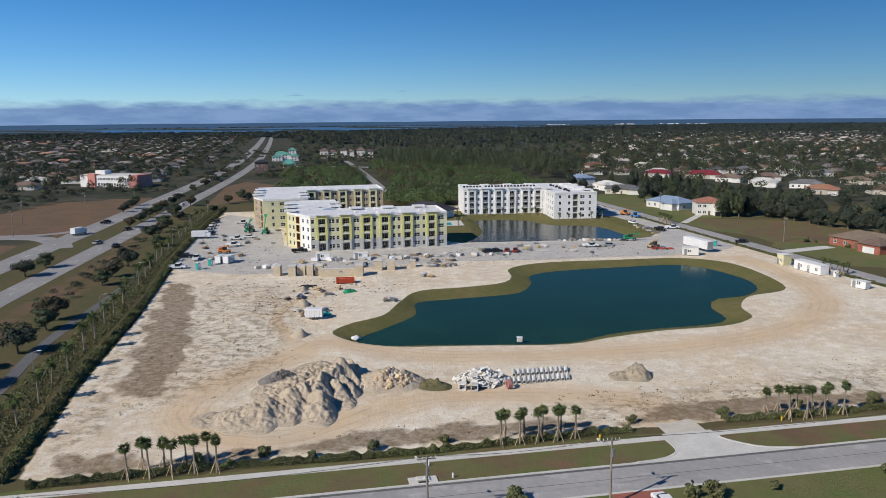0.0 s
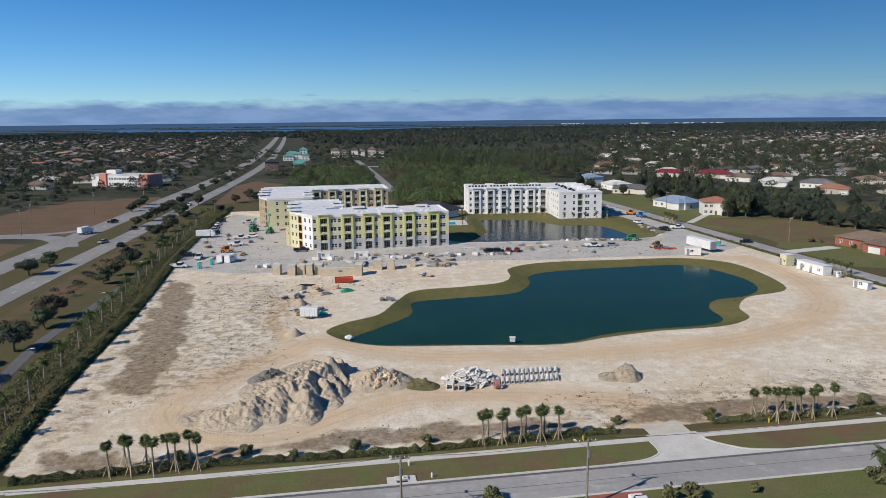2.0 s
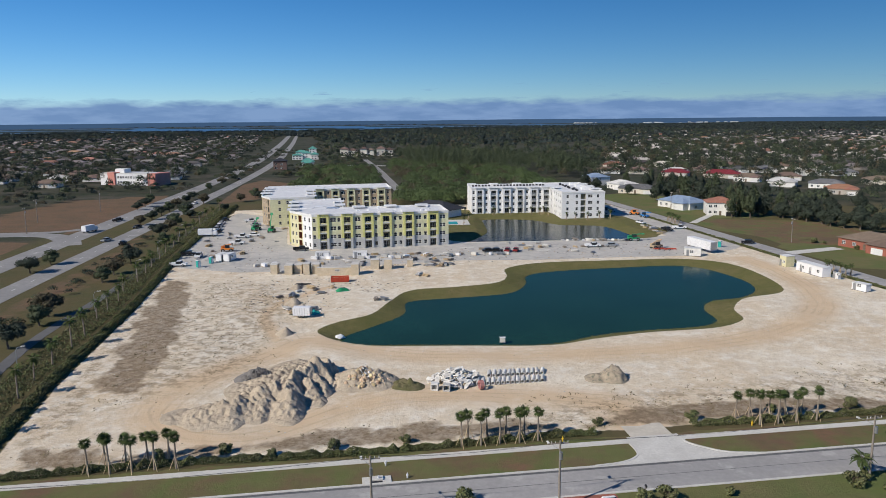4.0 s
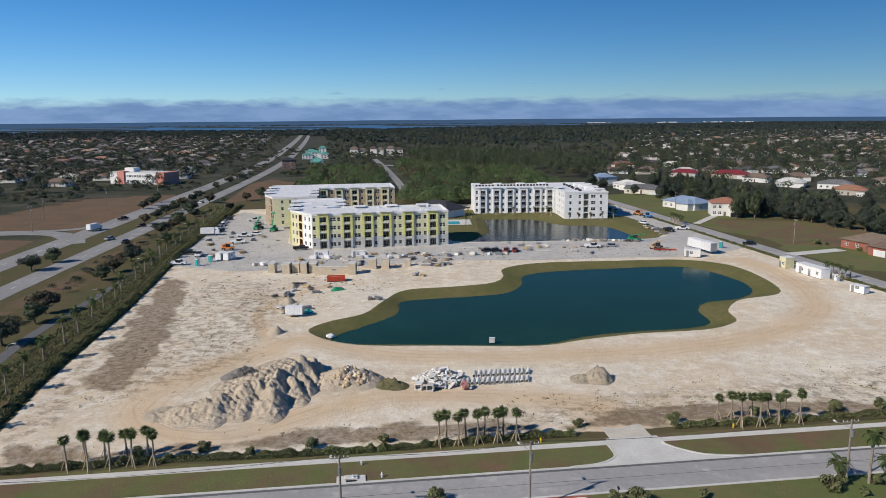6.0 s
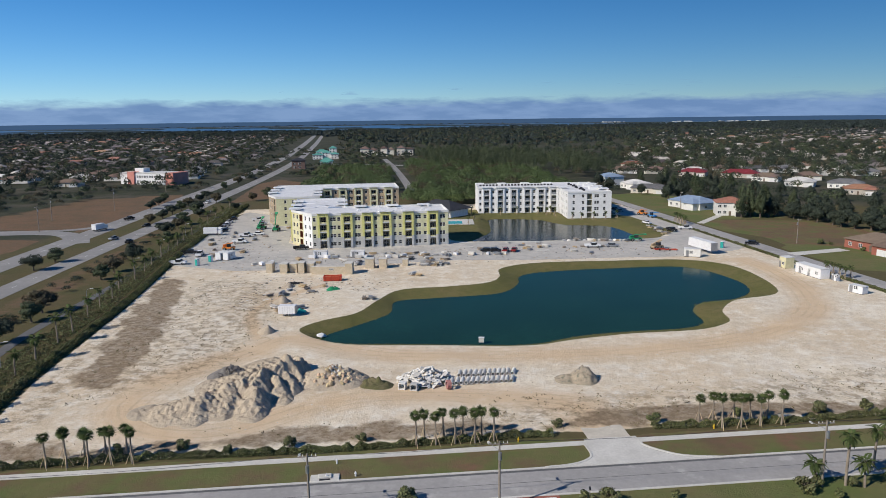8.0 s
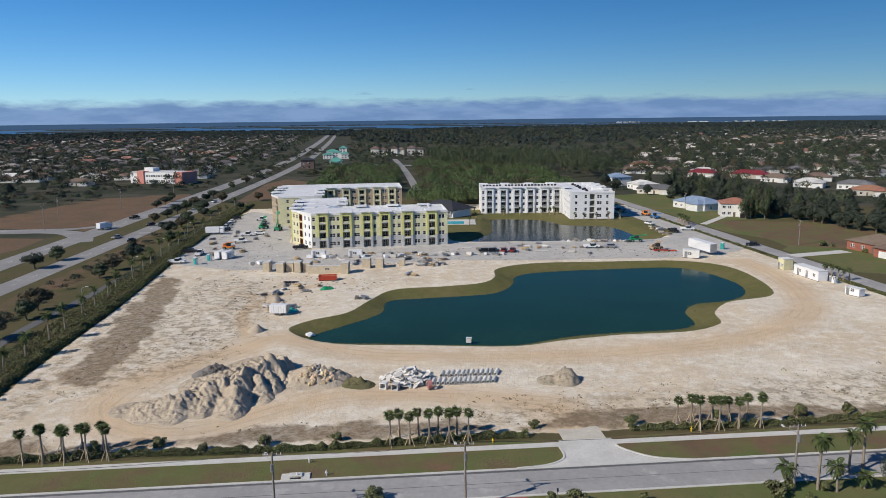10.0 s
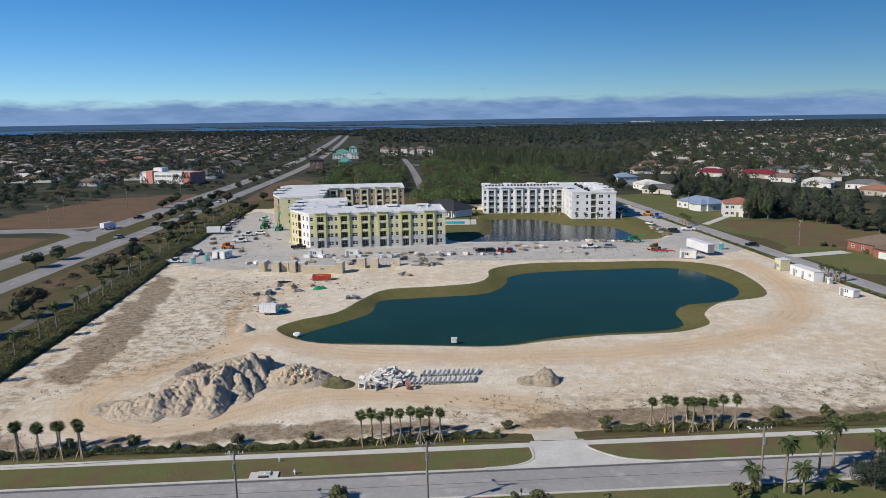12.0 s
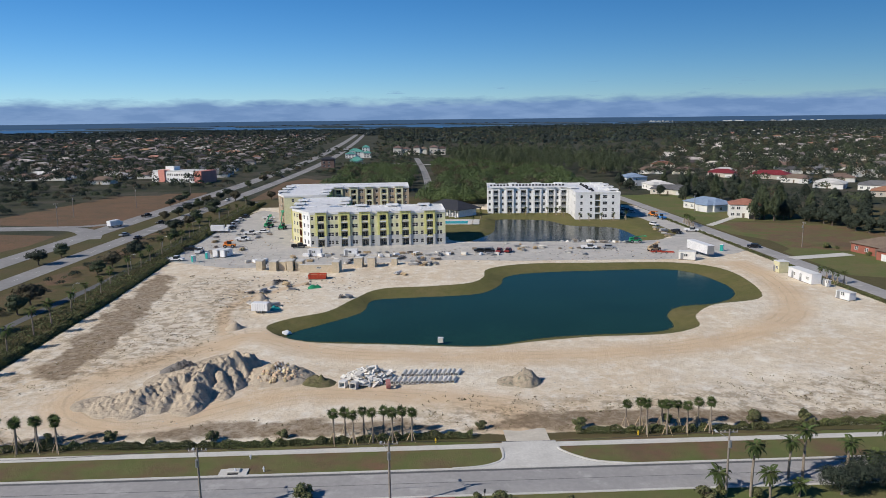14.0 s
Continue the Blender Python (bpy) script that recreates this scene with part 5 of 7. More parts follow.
hedge("front_hedge", [F(s, 9.9 + .5 * math.sin(s * .11)) for s in np.linspace(-64, 19.5, 60)], .95, 1.1, 420, .10, "low uneven green hedge behind the footpath")
hedge("front_hedge_east", [F(s, 10.8 + .5 * math.sin(s * .09)) for s in np.linspace(35, 130, 60)], .95, 1.15, 420, .10, "low uneven green hedge behind the footpath")
hedge("west_hedge", WEST_HEDGE, 1.3, 1.5, 260, .15, "thick green hedge along the western boundary")
hedge("west_shrubs", [(x - 6.0, y) for x, y in WEST_HEDGE], 4.0, 1.0, 110, .16, "loose green undergrowth beside the hedge")
hedge("east_hedge", [(x - 5.5, y) for x, y in EAST_ST if 150 < y < 345], 1.0, .8, 160, .12, "low planted hedge beside the east street")

# tufts on the pond's banks
n = 26000
wx, wy = rng.uniform(-24, 98, n), rng.uniform(145, 242, n)
bk_, pd_ = inside(BANK, wx, wy), inside(POND, wx, wy)
sel = (bk_ > .3) & (pd_ < .4)
wx, wy, bk_, pd_ = wx[sel], wy[sel], bk_[sel], pd_[sel]
wz = -1.2 * bk_ / (bk_ + np.clip(-pd_, 0, None) + 1e-6)
me_ = clump_mesh("bank_grass", np.stack([wx, wy, wz + .04], 1), rng.uniform(.06, .17, len(wx)), [mat("bank_tuft", (0.135, 0.135, 0.050), (0.105, 0.10, 0.042), .8, .1, 1.5, island=.3)])
tagged(new("bank_grass", me_), "rough olive grass tufts on the pond banks", "grass", kind="stuff")

# dry weeds on the sand
n = 9000
wx, wy = rng.uniform(-66, 130, n), rng.uniform(88, 215, n)
sel = (inside(rough_w, wx, wy) > -3) | (inside(rough_s, wx, wy) > -4) | (inside(front_grass, wx, wy) > -2)
sel &= (inside(SITE, wx, wy) > 1)
wx, wy = wx[sel], wy[sel]
keep = np.array([noise.noise((a * .25, b * .25, 0)) > -.05 for a, b in zip(wx, wy)])
wx, wy = wx[keep], wy[keep]
reps = 5
cx = np.repeat(wx, reps) + rng.normal(size=len(wx) * reps) * .25
cy = np.repeat(wy, reps) + rng.normal(size=len(wx) * reps) * .25
me_ = clump_mesh("weeds", np.stack([cx, cy, rng.uniform(.02, .16, len(cx))], 1), rng.uniform(.05, .16, len(cx)), [mat("dry_weed", (0.20, 0.155, 0.085), (0.14, 0.125, 0.06), .9, .2, 2, island=.4)])
tagged(new("weeds", me_), "sparse dry brown weeds on the sand", "weeds", kind="stuff")


# ---- woods and suburbs ----
def canopy(name, xy, h, r, per, size, materials, label, category="trees"):
    """A wood of many crowns: leaf clumps over a low dark core for each tree."""
    n = len(xy)
    d_ = rng.normal(size=(n, per, 3))
    d_ /= np.linalg.norm(d_, axis=2)[:, :, None]
    d_[:, :, 2] = np.abs(d_[:, :, 2]) * 1.1 - .35
    hh = h * rng.uniform(.7, 1.25, (n, 1))
    rr = r * rng.uniform(.7, 1.3, (n, 1))
    k = rng.uniform(.65, 1.08, (n, per))
    c = np.empty((n, per, 3))
    c[:, :, 0] = xy[:, None, 0] + d_[:, :, 0] * rr * k
    c[:, :, 1] = xy[:, None, 1] + d_[:, :, 1] * rr * k
    c[:, :, 2] = hh * .55 + d_[:, :, 2] * hh * .45 * k
    fm_ = np.repeat(rng.choice(len(materials), n, p=[.6, .25, .15][:len(materials)] if len(materials) == 3 else None), per)
    me_ = clump_mesh(name, c.reshape(-1, 3), np.repeat(rr[:, 0] / r, per) * rng.uniform(size * .6, size * 1.25, n * per), materials, fm_, out=(d_ * np.array([1, 1, 1.0])).reshape(-1, 3))
    return tagged(new(name, me_), label, category, kind="stuff")


def scatter(poly, count):
    p = np.asarray(poly, float)
    lo, hi = p.min(0), p.max(0)
    out = rng.uniform(lo, hi, (count * 4, 2))
    return out[inside(p, out[:, 0], out[:, 1]) > 0][:count]


wood_a = [(-30, 430), (-5, 405), (12, 400), (40, 405), (66, 415), (60, 470), (50, 560), (20, 680), (-30, 740), (-66, 720), (-60, 640), (-40, 540)]
wood_b = [(-100, 450), (-60, 430), (-44, 455), (-52, 530), (-70, 620), (-130, 640), (-122, 560), (-102, 520)]
wood_mats = [M["leaf_wood"], M["leaf"], M["leaf_brown"]]
town_mats = [M["leaf_town"], M["leaf_pine"], M["leaf_brown"]]
xy = np.concatenate([scatter(wood_a, 560), scatter(wood_b, 190), scatter([(-30, 398), (-6, 380), (14, 388), (40, 394), (64, 402), (66, 415), (12, 403), (-30, 432)], 75)])
tk, _ = along(TRACK, xy[:, 0], xy[:, 1])
xy = xy[tk > 9]
canopy("woodland", xy, 9, 4.6, 380, .36, wood_mats, "dense mixed green woodland behind the apartments", "woodland")
pts = scatter([(-30, 640), (20, 600), (70, 560), (105, 540), (95, 680), (40, 800), (-60, 860), (-75, 780)], 360)
canopy("pine_woodland", pts, 17, 3.0, 240, .40, [M["leaf_pine"]], "tall dark pine woodland", "woodland")

# house plots: rows of plots along streets, with streets, trees and roofs
plots = []
for bx0, bx1, by0, by1, turn, ox, oy in ((-1500, -30, -650, 1800, 14, -190, 720), (-20, 1900, -420, 1500, -12, 150, 640)):
    ca, sa = math.cos(radians(turn)), math.sin(radians(turn))
    for j, yy in enumerate(np.arange(by0, by1, 34)):
        for xx in np.arange(bx0, bx1, 25):
            if rng.random() < .36:
                continue
            u, v = xx + rng.uniform(-3, 3), yy + (6 if j % 2 else -4) + rng.uniform(-2, 2)
            plots.append((ox + u * ca - v * sa, oy + u * sa + v * ca, turn + (180 if j % 2 else 0) + rng.choice([0, 0, 0, 90])))
plots = np.array(plots)
px, py = plots[:, 0], plots[:, 1]
hwd, hws = along(HIGHWAY, px, py)
ok = (np.hypot(px, py) < np.where(px < 0, 1980, 2450)) & (py > 255) & ((hwd > 62) | (py > 1500)) & (np.abs(px) < py * .95 + 80)
for pl_ in (wood_a, wood_b, brown_lot, brown_lot_c, [(-110, 320), (-300, 330), (-300, 270), (-110, 200)], [(-300, 440), (-300, 570), (-180, 570), (-180, 440)], [(-215, 640), (-215, 930), (-80, 930), (-80, 640)]):
    ok &= inside(pl_, px, py) < 12
ok &= ~((px < -150) & (py < 490))
ok &= ~((px > -140) & (px < 110) & (py < 760))
ok &= ~((px > 60) & (px < 235) & (py < 590))
ok &= ~((px > -60) & (px < 130) & (py < 1100) & (rng.random(len(px)) < .35))
mid_wood = [(-300, 1450), (0, 1150), (500, 1500), (700, 2100), (100, 2700), (-500, 2500)]
ok &= ~((inside(mid_wood, px, py) > 0) & (rng.random(len(px)) < .4))
plots = plots[ok]
order = np.argsort(np.hypot(plots[:, 0], plots[:, 1]))
plots = plots[order]
kinds = []
for k, (rf, wl, lb) in enumerate((("roof_brown", "wall_house", "cream bungalow with brown shingle roof among trees"), ("roof_grey", "wall_house_white", "white bungalow with grey shingle roof among trees"), ("roof_white", "wall_house_white", "white bungalow with a pale roof among trees"), ("roof_tile", "wall_house", "cream bungalow with orange tile roof among trees"), ("roof_brown", "wall_house_white", "white bungalow with brown shingle roof among trees"))):
    kinds.append(house(pose(0, 0, 0), 17 + k, 12, 3.0, M[rf], M[wl], lb, wing=k % 2 == 0, group="suburban houses"))
near_n = 78
for k, (x, y, a) in enumerate(plots[:near_n]):
    m = pose(x, y, 0, 0, 0, a)
    if k < len(kinds):
        kinds[k].matrix_basis = m
    else:
        copy_thing(kinds[rnd.choice((0, 0, 0, 1, 1, 1, 2, 3, 4, 4))], m)

# the farther houses, joined
fp = plots[near_n:]
nf = len(fp)
ca, sa = np.cos(np.radians(fp[:, 2])), np.sin(np.radians(fp[:, 2]))
w, d_, h = rng.uniform(7, 11, nf), rng.uniform(5, 7.5, nf), rng.uniform(2.8, 3.6, nf)
rise = rng.uniform(1.8, 2.8, nf)
loc = []
for sx, sy in ((-1, -1), (1, -1), (1, 1), (-1, 1)):
    loc.append((sx * w, sy * d_, np.zeros(nf)))
for sx, sy in ((-1, -1), (1, -1), (1, 1), (-1, 1)):
    loc.append((sx * w, sy * d_, h))
for sx, sy in ((-1, -1), (1, -1), (1, 1), (-1, 1)):
    loc.append((sx * (w + .6), sy * (d_ + .6), h))
for sx in (-1, 1):
    loc.append((sx * (w - d_ * .8).clip(.5), np.zeros(nf), h + rise))
V = np.stack([np.stack([fp[:, 0] + a * ca - b * sa, fp[:, 1] + a * sa + b * ca, c], 1) for a, b, c in loc], 1)
f4 = np.array([(0, 1, 5, 4), (1, 2, 6, 5), (2, 3, 7, 6), (3, 0, 4, 7), (8, 9, 13, 12), (10, 11, 12, 13), (9, 10, 13, 13), (11, 8, 12, 12)])
base_i = (np.arange(nf) * 14)[:, None]
walls = (base_i[:, :, None] + f4[:4][None]).reshape(-1, 4)
roofs = (base_i[:, :, None] + f4[4:6][None]).reshape(-1, 4)
ends = (base_i[:, :, None] + np.array([(9, 10, 13), (11, 8, 12)])[None]).reshape(-1, 3)
flat = V.reshape(-1, 3)
tri_w = np.concatenate([walls[:, [0, 1, 2]], walls[:, [0, 2, 3]]])
tri_r = np.concatenate([roofs[:, [0, 1, 2]], roofs[:, [0, 2, 3]], ends])
M["roof_far_pale"] = mat("roof_far_pale", (0.50, 0.46, 0.42), (0.42, 0.38, 0.34), .85, .02, .6, island=.35)
M["roof_far_tile"] = mat("roof_far_tile", (0.36, 0.20, 0.14), (0.30, 0.16, 0.11), .85, .02, .6, island=.35)
which = np.random.default_rng(5).choice(3, nf, p=[.60, .31, .09])
which = np.where((fp[:, 0] < -150) & (which == 1) & (np.arange(nf) % 5 > 1), 0, which)
fmat = np.concatenate([np.zeros(len(tri_w), int), 1 + which[(tri_r[:, 0] // 14)]])
me_ = array_mesh("far_houses", flat, np.concatenate([tri_w, tri_r]), [M["wall_mix"], M["roof_mix"], M["roof_far_pale"], M["roof_far_tile"]], fmat)
tagged(new("far_houses", me_), "wide suburb of low pale houses with brown and grey roofs", "houses", kind="stuff")

# trees of the suburb: round every plot, fewer with distance
r_pl = np.hypot(plots[:, 0], plots[:, 1])
tx, ty = [], []
for (x, y, a), q in zip(plots, r_pl):
    k = 9 if q < 900 else 8 if q < 1500 else 6
    tx += list(x + rng.normal(size=k) * 13)
    ty += list(y + rng.normal(size=k) * 13)
xy = np.stack([tx, ty], 1)
dd, _ = along(HIGHWAY, xy[:, 0], xy[:, 1])
de, _ = along(EAST_ST, xy[:, 0], xy[:, 1])
xy = xy[((dd > 42) | (xy[:, 1] > 1500)) & (de > 8)]
q = np.hypot(xy[:, 0], xy[:, 1])
canopy("suburb_trees", xy[q < 900], 6.2, 3.0, 120, .42, town_mats, "scattered dark garden trees between the houses")
canopy("far_suburb_trees", xy[(q >= 900) & (q < 1600)], 6.5, 3.4, 46, .8, town_mats, "distant garden trees between roofs")
# leaf colour here carries the distance haze
canopy("farthest_suburb_trees", xy[q >= 1600], 6.5, 3.8, 16, 1.6, [M["leaf_far_haze"]], "distant trees between roofs, haze tinted into the leaf colour")
xy = rng.uniform((-2600, 900), (3400, 4500), (30000, 2))
q = np.hypot(xy[:, 0], xy[:, 1])
bayd = inside(spline(bay, 5), xy[:, 0], xy[:, 1])
keepw = (np.abs(xy[:, 0]) < xy[:, 1] * .85) & (bayd < -70) & (q < 4500) & ((q > 1950) | (inside(mid_wood, xy[:, 0], xy[:, 1]) > 0) | ((q > 1900) & (rng.random(len(q)) < .5)))
xy = xy[keepw]
canopy("far_woods", xy, 6, 8.5, 14, 3.0, [M["leaf_far_haze"]], "broad dark woods reaching the bay", "woodland")
east_wood = scatter([(64, 420), (110, 405), (150, 345), (190, 300), (260, 330), (600, 480), (900, 950), (400, 1100), (90, 800), (60, 560)], 1500)
de, _ = along(EAST_ST, east_wood[:, 0], east_wood[:, 1])
clear = de > 13
for hx, hy in ((119, 378), (129, 352), (96, 507), (108, 478), (112, 452), (198, 560), (168, 575), (206, 528), (214, 490), (236, 476), (228, 440)):
    clear &= ~((np.abs(east_wood[:, 0] - hx) < 14) & (east_wood[:, 1] - hy < 11) & (east_wood[:, 1] - hy > -20))
for hx, hy, _a in plots[:400]:
    clear &= ~((np.abs(east_wood[:, 0] - hx) < 11) & (np.abs(east_wood[:, 1] - hy + 4) < 11))
canopy("east_trees", east_wood[clear], 8.5, 3.3, 110, .42, town_mats, "dark tall trees standing among eastern houses")
west_wood = scatter([(-700, 500), (-420, 400), (-300, 440), (-260, 560), (-190, 640), (-230, 900), (-500, 1000), (-900, 900)], 800)
clear = np.ones(len(west_wood), bool)
for hx, hy, _a in plots[:400]:
    clear &= ~((np.abs(west_wood[:, 0] - hx) < 11) & (np.abs(west_wood[:, 1] - hy + 4) < 11))
clear &= ~((np.abs(west_wood[:, 0] + 238) < 32) & (np.abs(west_wood[:, 1] - 522) < 30))
canopy("west_trees", west_wood[clear], 6.5, 3.2, 100, .42, town_mats, "dark garden trees among western houses")
mid_trees = scatter([(-330, 1250), (-150, 790), (-60, 760), (110, 720), (420, 1150), (800, 1800), (600, 2500), (-500, 2500)], 2700)
dd, _ = along(HIGHWAY, mid_trees[:, 0], mid_trees[:, 1])
canopy("mid_woods", mid_trees[(dd > 40)], 8.5, 4.6, 26, 1.15, town_mats, "broad dark woods beyond the apartments", "woodland")
left_trees = scatter([(-330, 1200), (-230, 760), (-420, 560), (-1000, 640), (-1900, 1700), (-1300, 2350), (-560, 2300)], 4200)
dd, _ = along(HIGHWAY, left_trees[:, 0], left_trees[:, 1])
canopy("left_far_trees", left_trees[dd > 45], 6.5, 3.6, 30, .95, town_mats, "dark trees spread through the western suburb")
right_trees = scatter([(300, 700), (700, 640), (1700, 1500), (1900, 2300), (900, 2500), (500, 1300)], 1900)
canopy("right_far_trees", right_trees, 7, 3.6, 30, .95, town_mats, "dark trees spread through the eastern suburb")
extra = np.concatenate([scatter([(100, 600), (420, 470), (700, 900), (300, 1200), (90, 900)], 680), scatter([(-420, 330), (-225, 440), (-190, 600), (-330, 700), (-600, 560)], 150)])
canopy("suburb_pines", extra, 12, 3.2, 160, .48, town_mats, "taller dark trees standing over the roofs")
lowveg = np.concatenate([scatter([(-420, 330), (-222, 330), (-222, 425), (-300, 470), (-450, 420)], 230), scatter([(-255, 455), (-180, 470), (-175, 500), (-215, 512), (-260, 500)], 40), scatter([(-190, 560), (-165, 540), (-190, 700), (-215, 700)], 40)])
lowveg = np.concatenate([lowveg, scatter([(-150, 575), (-60, 640), (-66, 720), (-128, 705), (-150, 660)], 110), scatter([(-150, 735), (-70, 730), (-60, 870), (-160, 880)], 90), scatter([(-300, 1060), (-230, 870), (-160, 880), (-60, 920), (-60, 1060)], 160), scatter([(-128, 690), (-100, 700), (-108, 790), (-132, 775)], 30), scatter([(-172, 690), (-130, 682), (-128, 698), (-172, 704)], 14)])
tk, _ = along(TRACK, lowveg[:, 0], lowveg[:, 1])
lowveg = lowveg[tk > 8]
verge_bush = scatter([(-97, 130), (-91, 150), (-95, 185), (-104, 235), (-119, 305), (-124, 330), (-121, 290), (-110, 225), (-101, 170)], 75)
canopy("verge_thicket", verge_bush, 1.9, 1.4, 90, .2, town_mats, "low dark shrubs on the dry highway verge", "shrubs")
canopy("roadside_thicket", lowveg, 4.5, 2.6, 130, .36, town_mats, "dark thicket beside the brown field", "shrubs")
# ---- heaps on the site ----


def mound(bm_name, cx, cy, hx, hy, ridges, rough_, step, material, parent=None, gully=0.0, steep=0.0):
    """A heap as a height field: ridges are (x, y, height, radius) rows joined one to the next."""
    nx_, ny_ = int(2 * hx / step) + 1, int(2 * hy / step) + 1
    xs, ys = np.linspace(-hx, hx, nx_), np.linspace(-hy, hy, ny_)
    gx_, gy_ = np.meshgrid(xs, ys)
    hgt = np.zeros_like(gx_)
    for chain in ridges:
        rows_ = chain if len(chain) > 1 else chain * 2
        for (ax, ay, ah, ar), (bx, by, bh, br) in zip(rows_[:-1], rows_[1:]):
            ex, ey = bx - ax, by - ay
            t = np.clip(((gx_ + cx - ax) * ex + (gy_ + cy - ay) * ey) / (ex * ex + ey * ey + 1e-6), 0, 1)
            vx, vy = gx_ + cx - ax - t * ex, gy_ + cy - ay - t * ey
            dd_ = np.hypot(vx, vy) + 1e-6
            dd_ = dd_ * (1 + steep * np.clip((vx * .97 + vy * .25) / dd_, 0, 1))
            hgt = np.maximum(hgt, (ah + (bh - ah) * t) * np.clip(1.08 - dd_ / (ar + (br - ar) * t), 0, 1) ** .9)
    out = np.empty_like(hgt)
    for j in range(ny_):
        for i in range(nx_):
            x, y = xs[i] + cx, ys[j] + cy
            wob = noise.fractal((x * .35, y * .35, 1.7), .8, 2.1, 5)
            wp = 1.6 * noise.noise((x * .13, y * .13, 7.0))
            u, v = (x + y) * .707, (x - y) * .707
            cut = (.75 * abs(noise.noise((u * .3 + wp, v * .1, 4.0))) ** .7 + .5 * abs(noise.noise((u * .95 + wp, v * .2, 2.0))) + .28 * abs(noise.noise((u * 2.4 + wp, v * .7, 6.0)))) * gully
            out[j, i] = hgt[j, i] * (1 + .16 * wob - cut) + rough_ * noise.fractal((x * 1.3, y * 1.3, 9), .8, 2, 4) * min(1, hgt[j, i])
    out = np.where(hgt > .02, np.maximum(out, .0), -.12)
    id_ = np.arange(nx_ * ny_).reshape(ny_, nx_)
    fq = np.stack([id_[:-1, :-1], id_[:-1, 1:], id_[1:, 1:], id_[1:, :-1]], -1).reshape(-1, 4)
    me_ = array_mesh(bm_name, np.stack([gx_, gy_, out], -1).reshape(-1, 3), fq, [material], smooth=True)
    o = new(bm_name, me_)
    if parent is not None:
        o.parent = parent
    else:
        o.matrix_basis = pose(cx, cy, 0)
    return o


h = mound("spoil_heap", -23, 119, 17, 20, [
    [(-34, 108.8, .7, 3.5), (-29.5, 109, 2.2, 5.0), (-25.8, 109.8, 2.9, 5.6), (-22.5, 113, 3.7, 6.4), (-18.9, 117, 4.7, 6.4)],
    [(-18.9, 117, 4.7, 6.0), (-17.8, 121, 4.5, 5.6), (-15.8, 126, 4.8, 5.4), (-15.2, 129, 4.3, 4.8)],
    [(-19.2, 116.4, 4.6, 5.0), (-17.6, 112.5, 3.2, 4.6), (-16.6, 109.6, 1.3, 3.6)],
    [(-17.6, 121, 4.4, 3.6), (-15.2, 117.8, 3.0, 3.2), (-13.4, 115.4, 1.0, 2.6)],
    [(-16.6, 123.6, 4.2, 3.4), (-13.4, 119.6, 1.6, 2.8)], [(-15.8, 126, 4.6, 3.6), (-12.6, 122.4, 1.2, 2.6)],
    [(-26.5, 109.2, 2.6, 3.6), (-25.0, 105.8, .8, 2.8)], [(-30.5, 109, 2.0, 3.2), (-29.5, 105.6, .6, 2.4)],
    [(-25, 121, 1.4, 6), (-20, 131, 1.7, 6)]], .40, .2, M["spoil"], gully=.5, steep=1.0)
tagged(h, "large ridged heap of pale grey-tan excavated spoil", "spoil heap")
dk = mound("debris_mound", -27.2, 126.3, 4, 3.6, [[(-28.2, 126, 1.3, 3.0), (-26.2, 126.6, 1.5, 2.9)]], .5, .3, M["soil_dark"])
tagged(dk, "small dark heap of roots and broken debris", "debris heap")
for x, y, r, hh in ((-29, 154.5, 2.3, 1.5), (-33.5, 181, 2.4, 1.6), (-30.5, 177, 1.6, 1.1), (-37, 198, 2, 1.2)):
    tagged(mound("sand_heap", x, y, r + 1, r + 1, [[(x, y, hh, r)]], .15, .25, M["spoil"], None, .1, .6), "small cone of grey-tan sand", "sand heap", "sand heaps")

rock_meshes = []
for k in range(5):
    bm = bmesh.new()
    bmesh.ops.create_icosphere(bm, subdivisions=1, radius=.5)
    for v in bm.verts:
        v.co = Vector((v.co.x * 1.3, v.co.y, v.co.z * .7)) * (1 + .45 * noise.noise(v.co * 2.3 + Vector((k * 7, 0, 0))))
    me_ = bpy.data.meshes.new("stone")
    bm.to_mesh(me_)
    bm.free()
    rock_meshes.append(me_)


def stones(parent, n, cx, cy, rx, ry, hh, size, material, flat=False):
    local = []
    for me_ in rock_meshes:
        c = me_.copy()
        c.materials.append(material)
        local.append(c)
    if flat:
        local = []
        for k in range(4):
            bm = soft_box(-.8, .8, -.5, .5, -.09, .09, .03)
            for v in bm.verts:
                v.co.x += .25 * noise.noise(v.co * 1.7 + Vector((k * 5, 0, 0)))
            me_ = bpy.data.meshes.new("slab")
            bm.to_mesh(me_)
            bm.free()
            me_.materials.append(material)
            local.append(me_)
    for k in range(n):
        a, r = rnd.uniform(0, 6.283), math.sqrt(rnd.random())
        x, y = math.cos(a) * r, math.sin(a) * r
        z = hh * max(0, 1 - r) ** .8 * 1.04 + (.0 if flat else .12)
        s = rnd.uniform(*size)
        o = new("slab" if flat else "stone", local[k % len(local)])
        o.parent = parent
        tilt = 38 if flat else 180
        o.matrix_basis = pose(x * rx, y * ry, z + .1 * s, rnd.uniform(-tilt, tilt), rnd.uniform(-tilt, tilt), rnd.uniform(0, 360)) @ Matrix.Diagonal((s, s, s, 1))


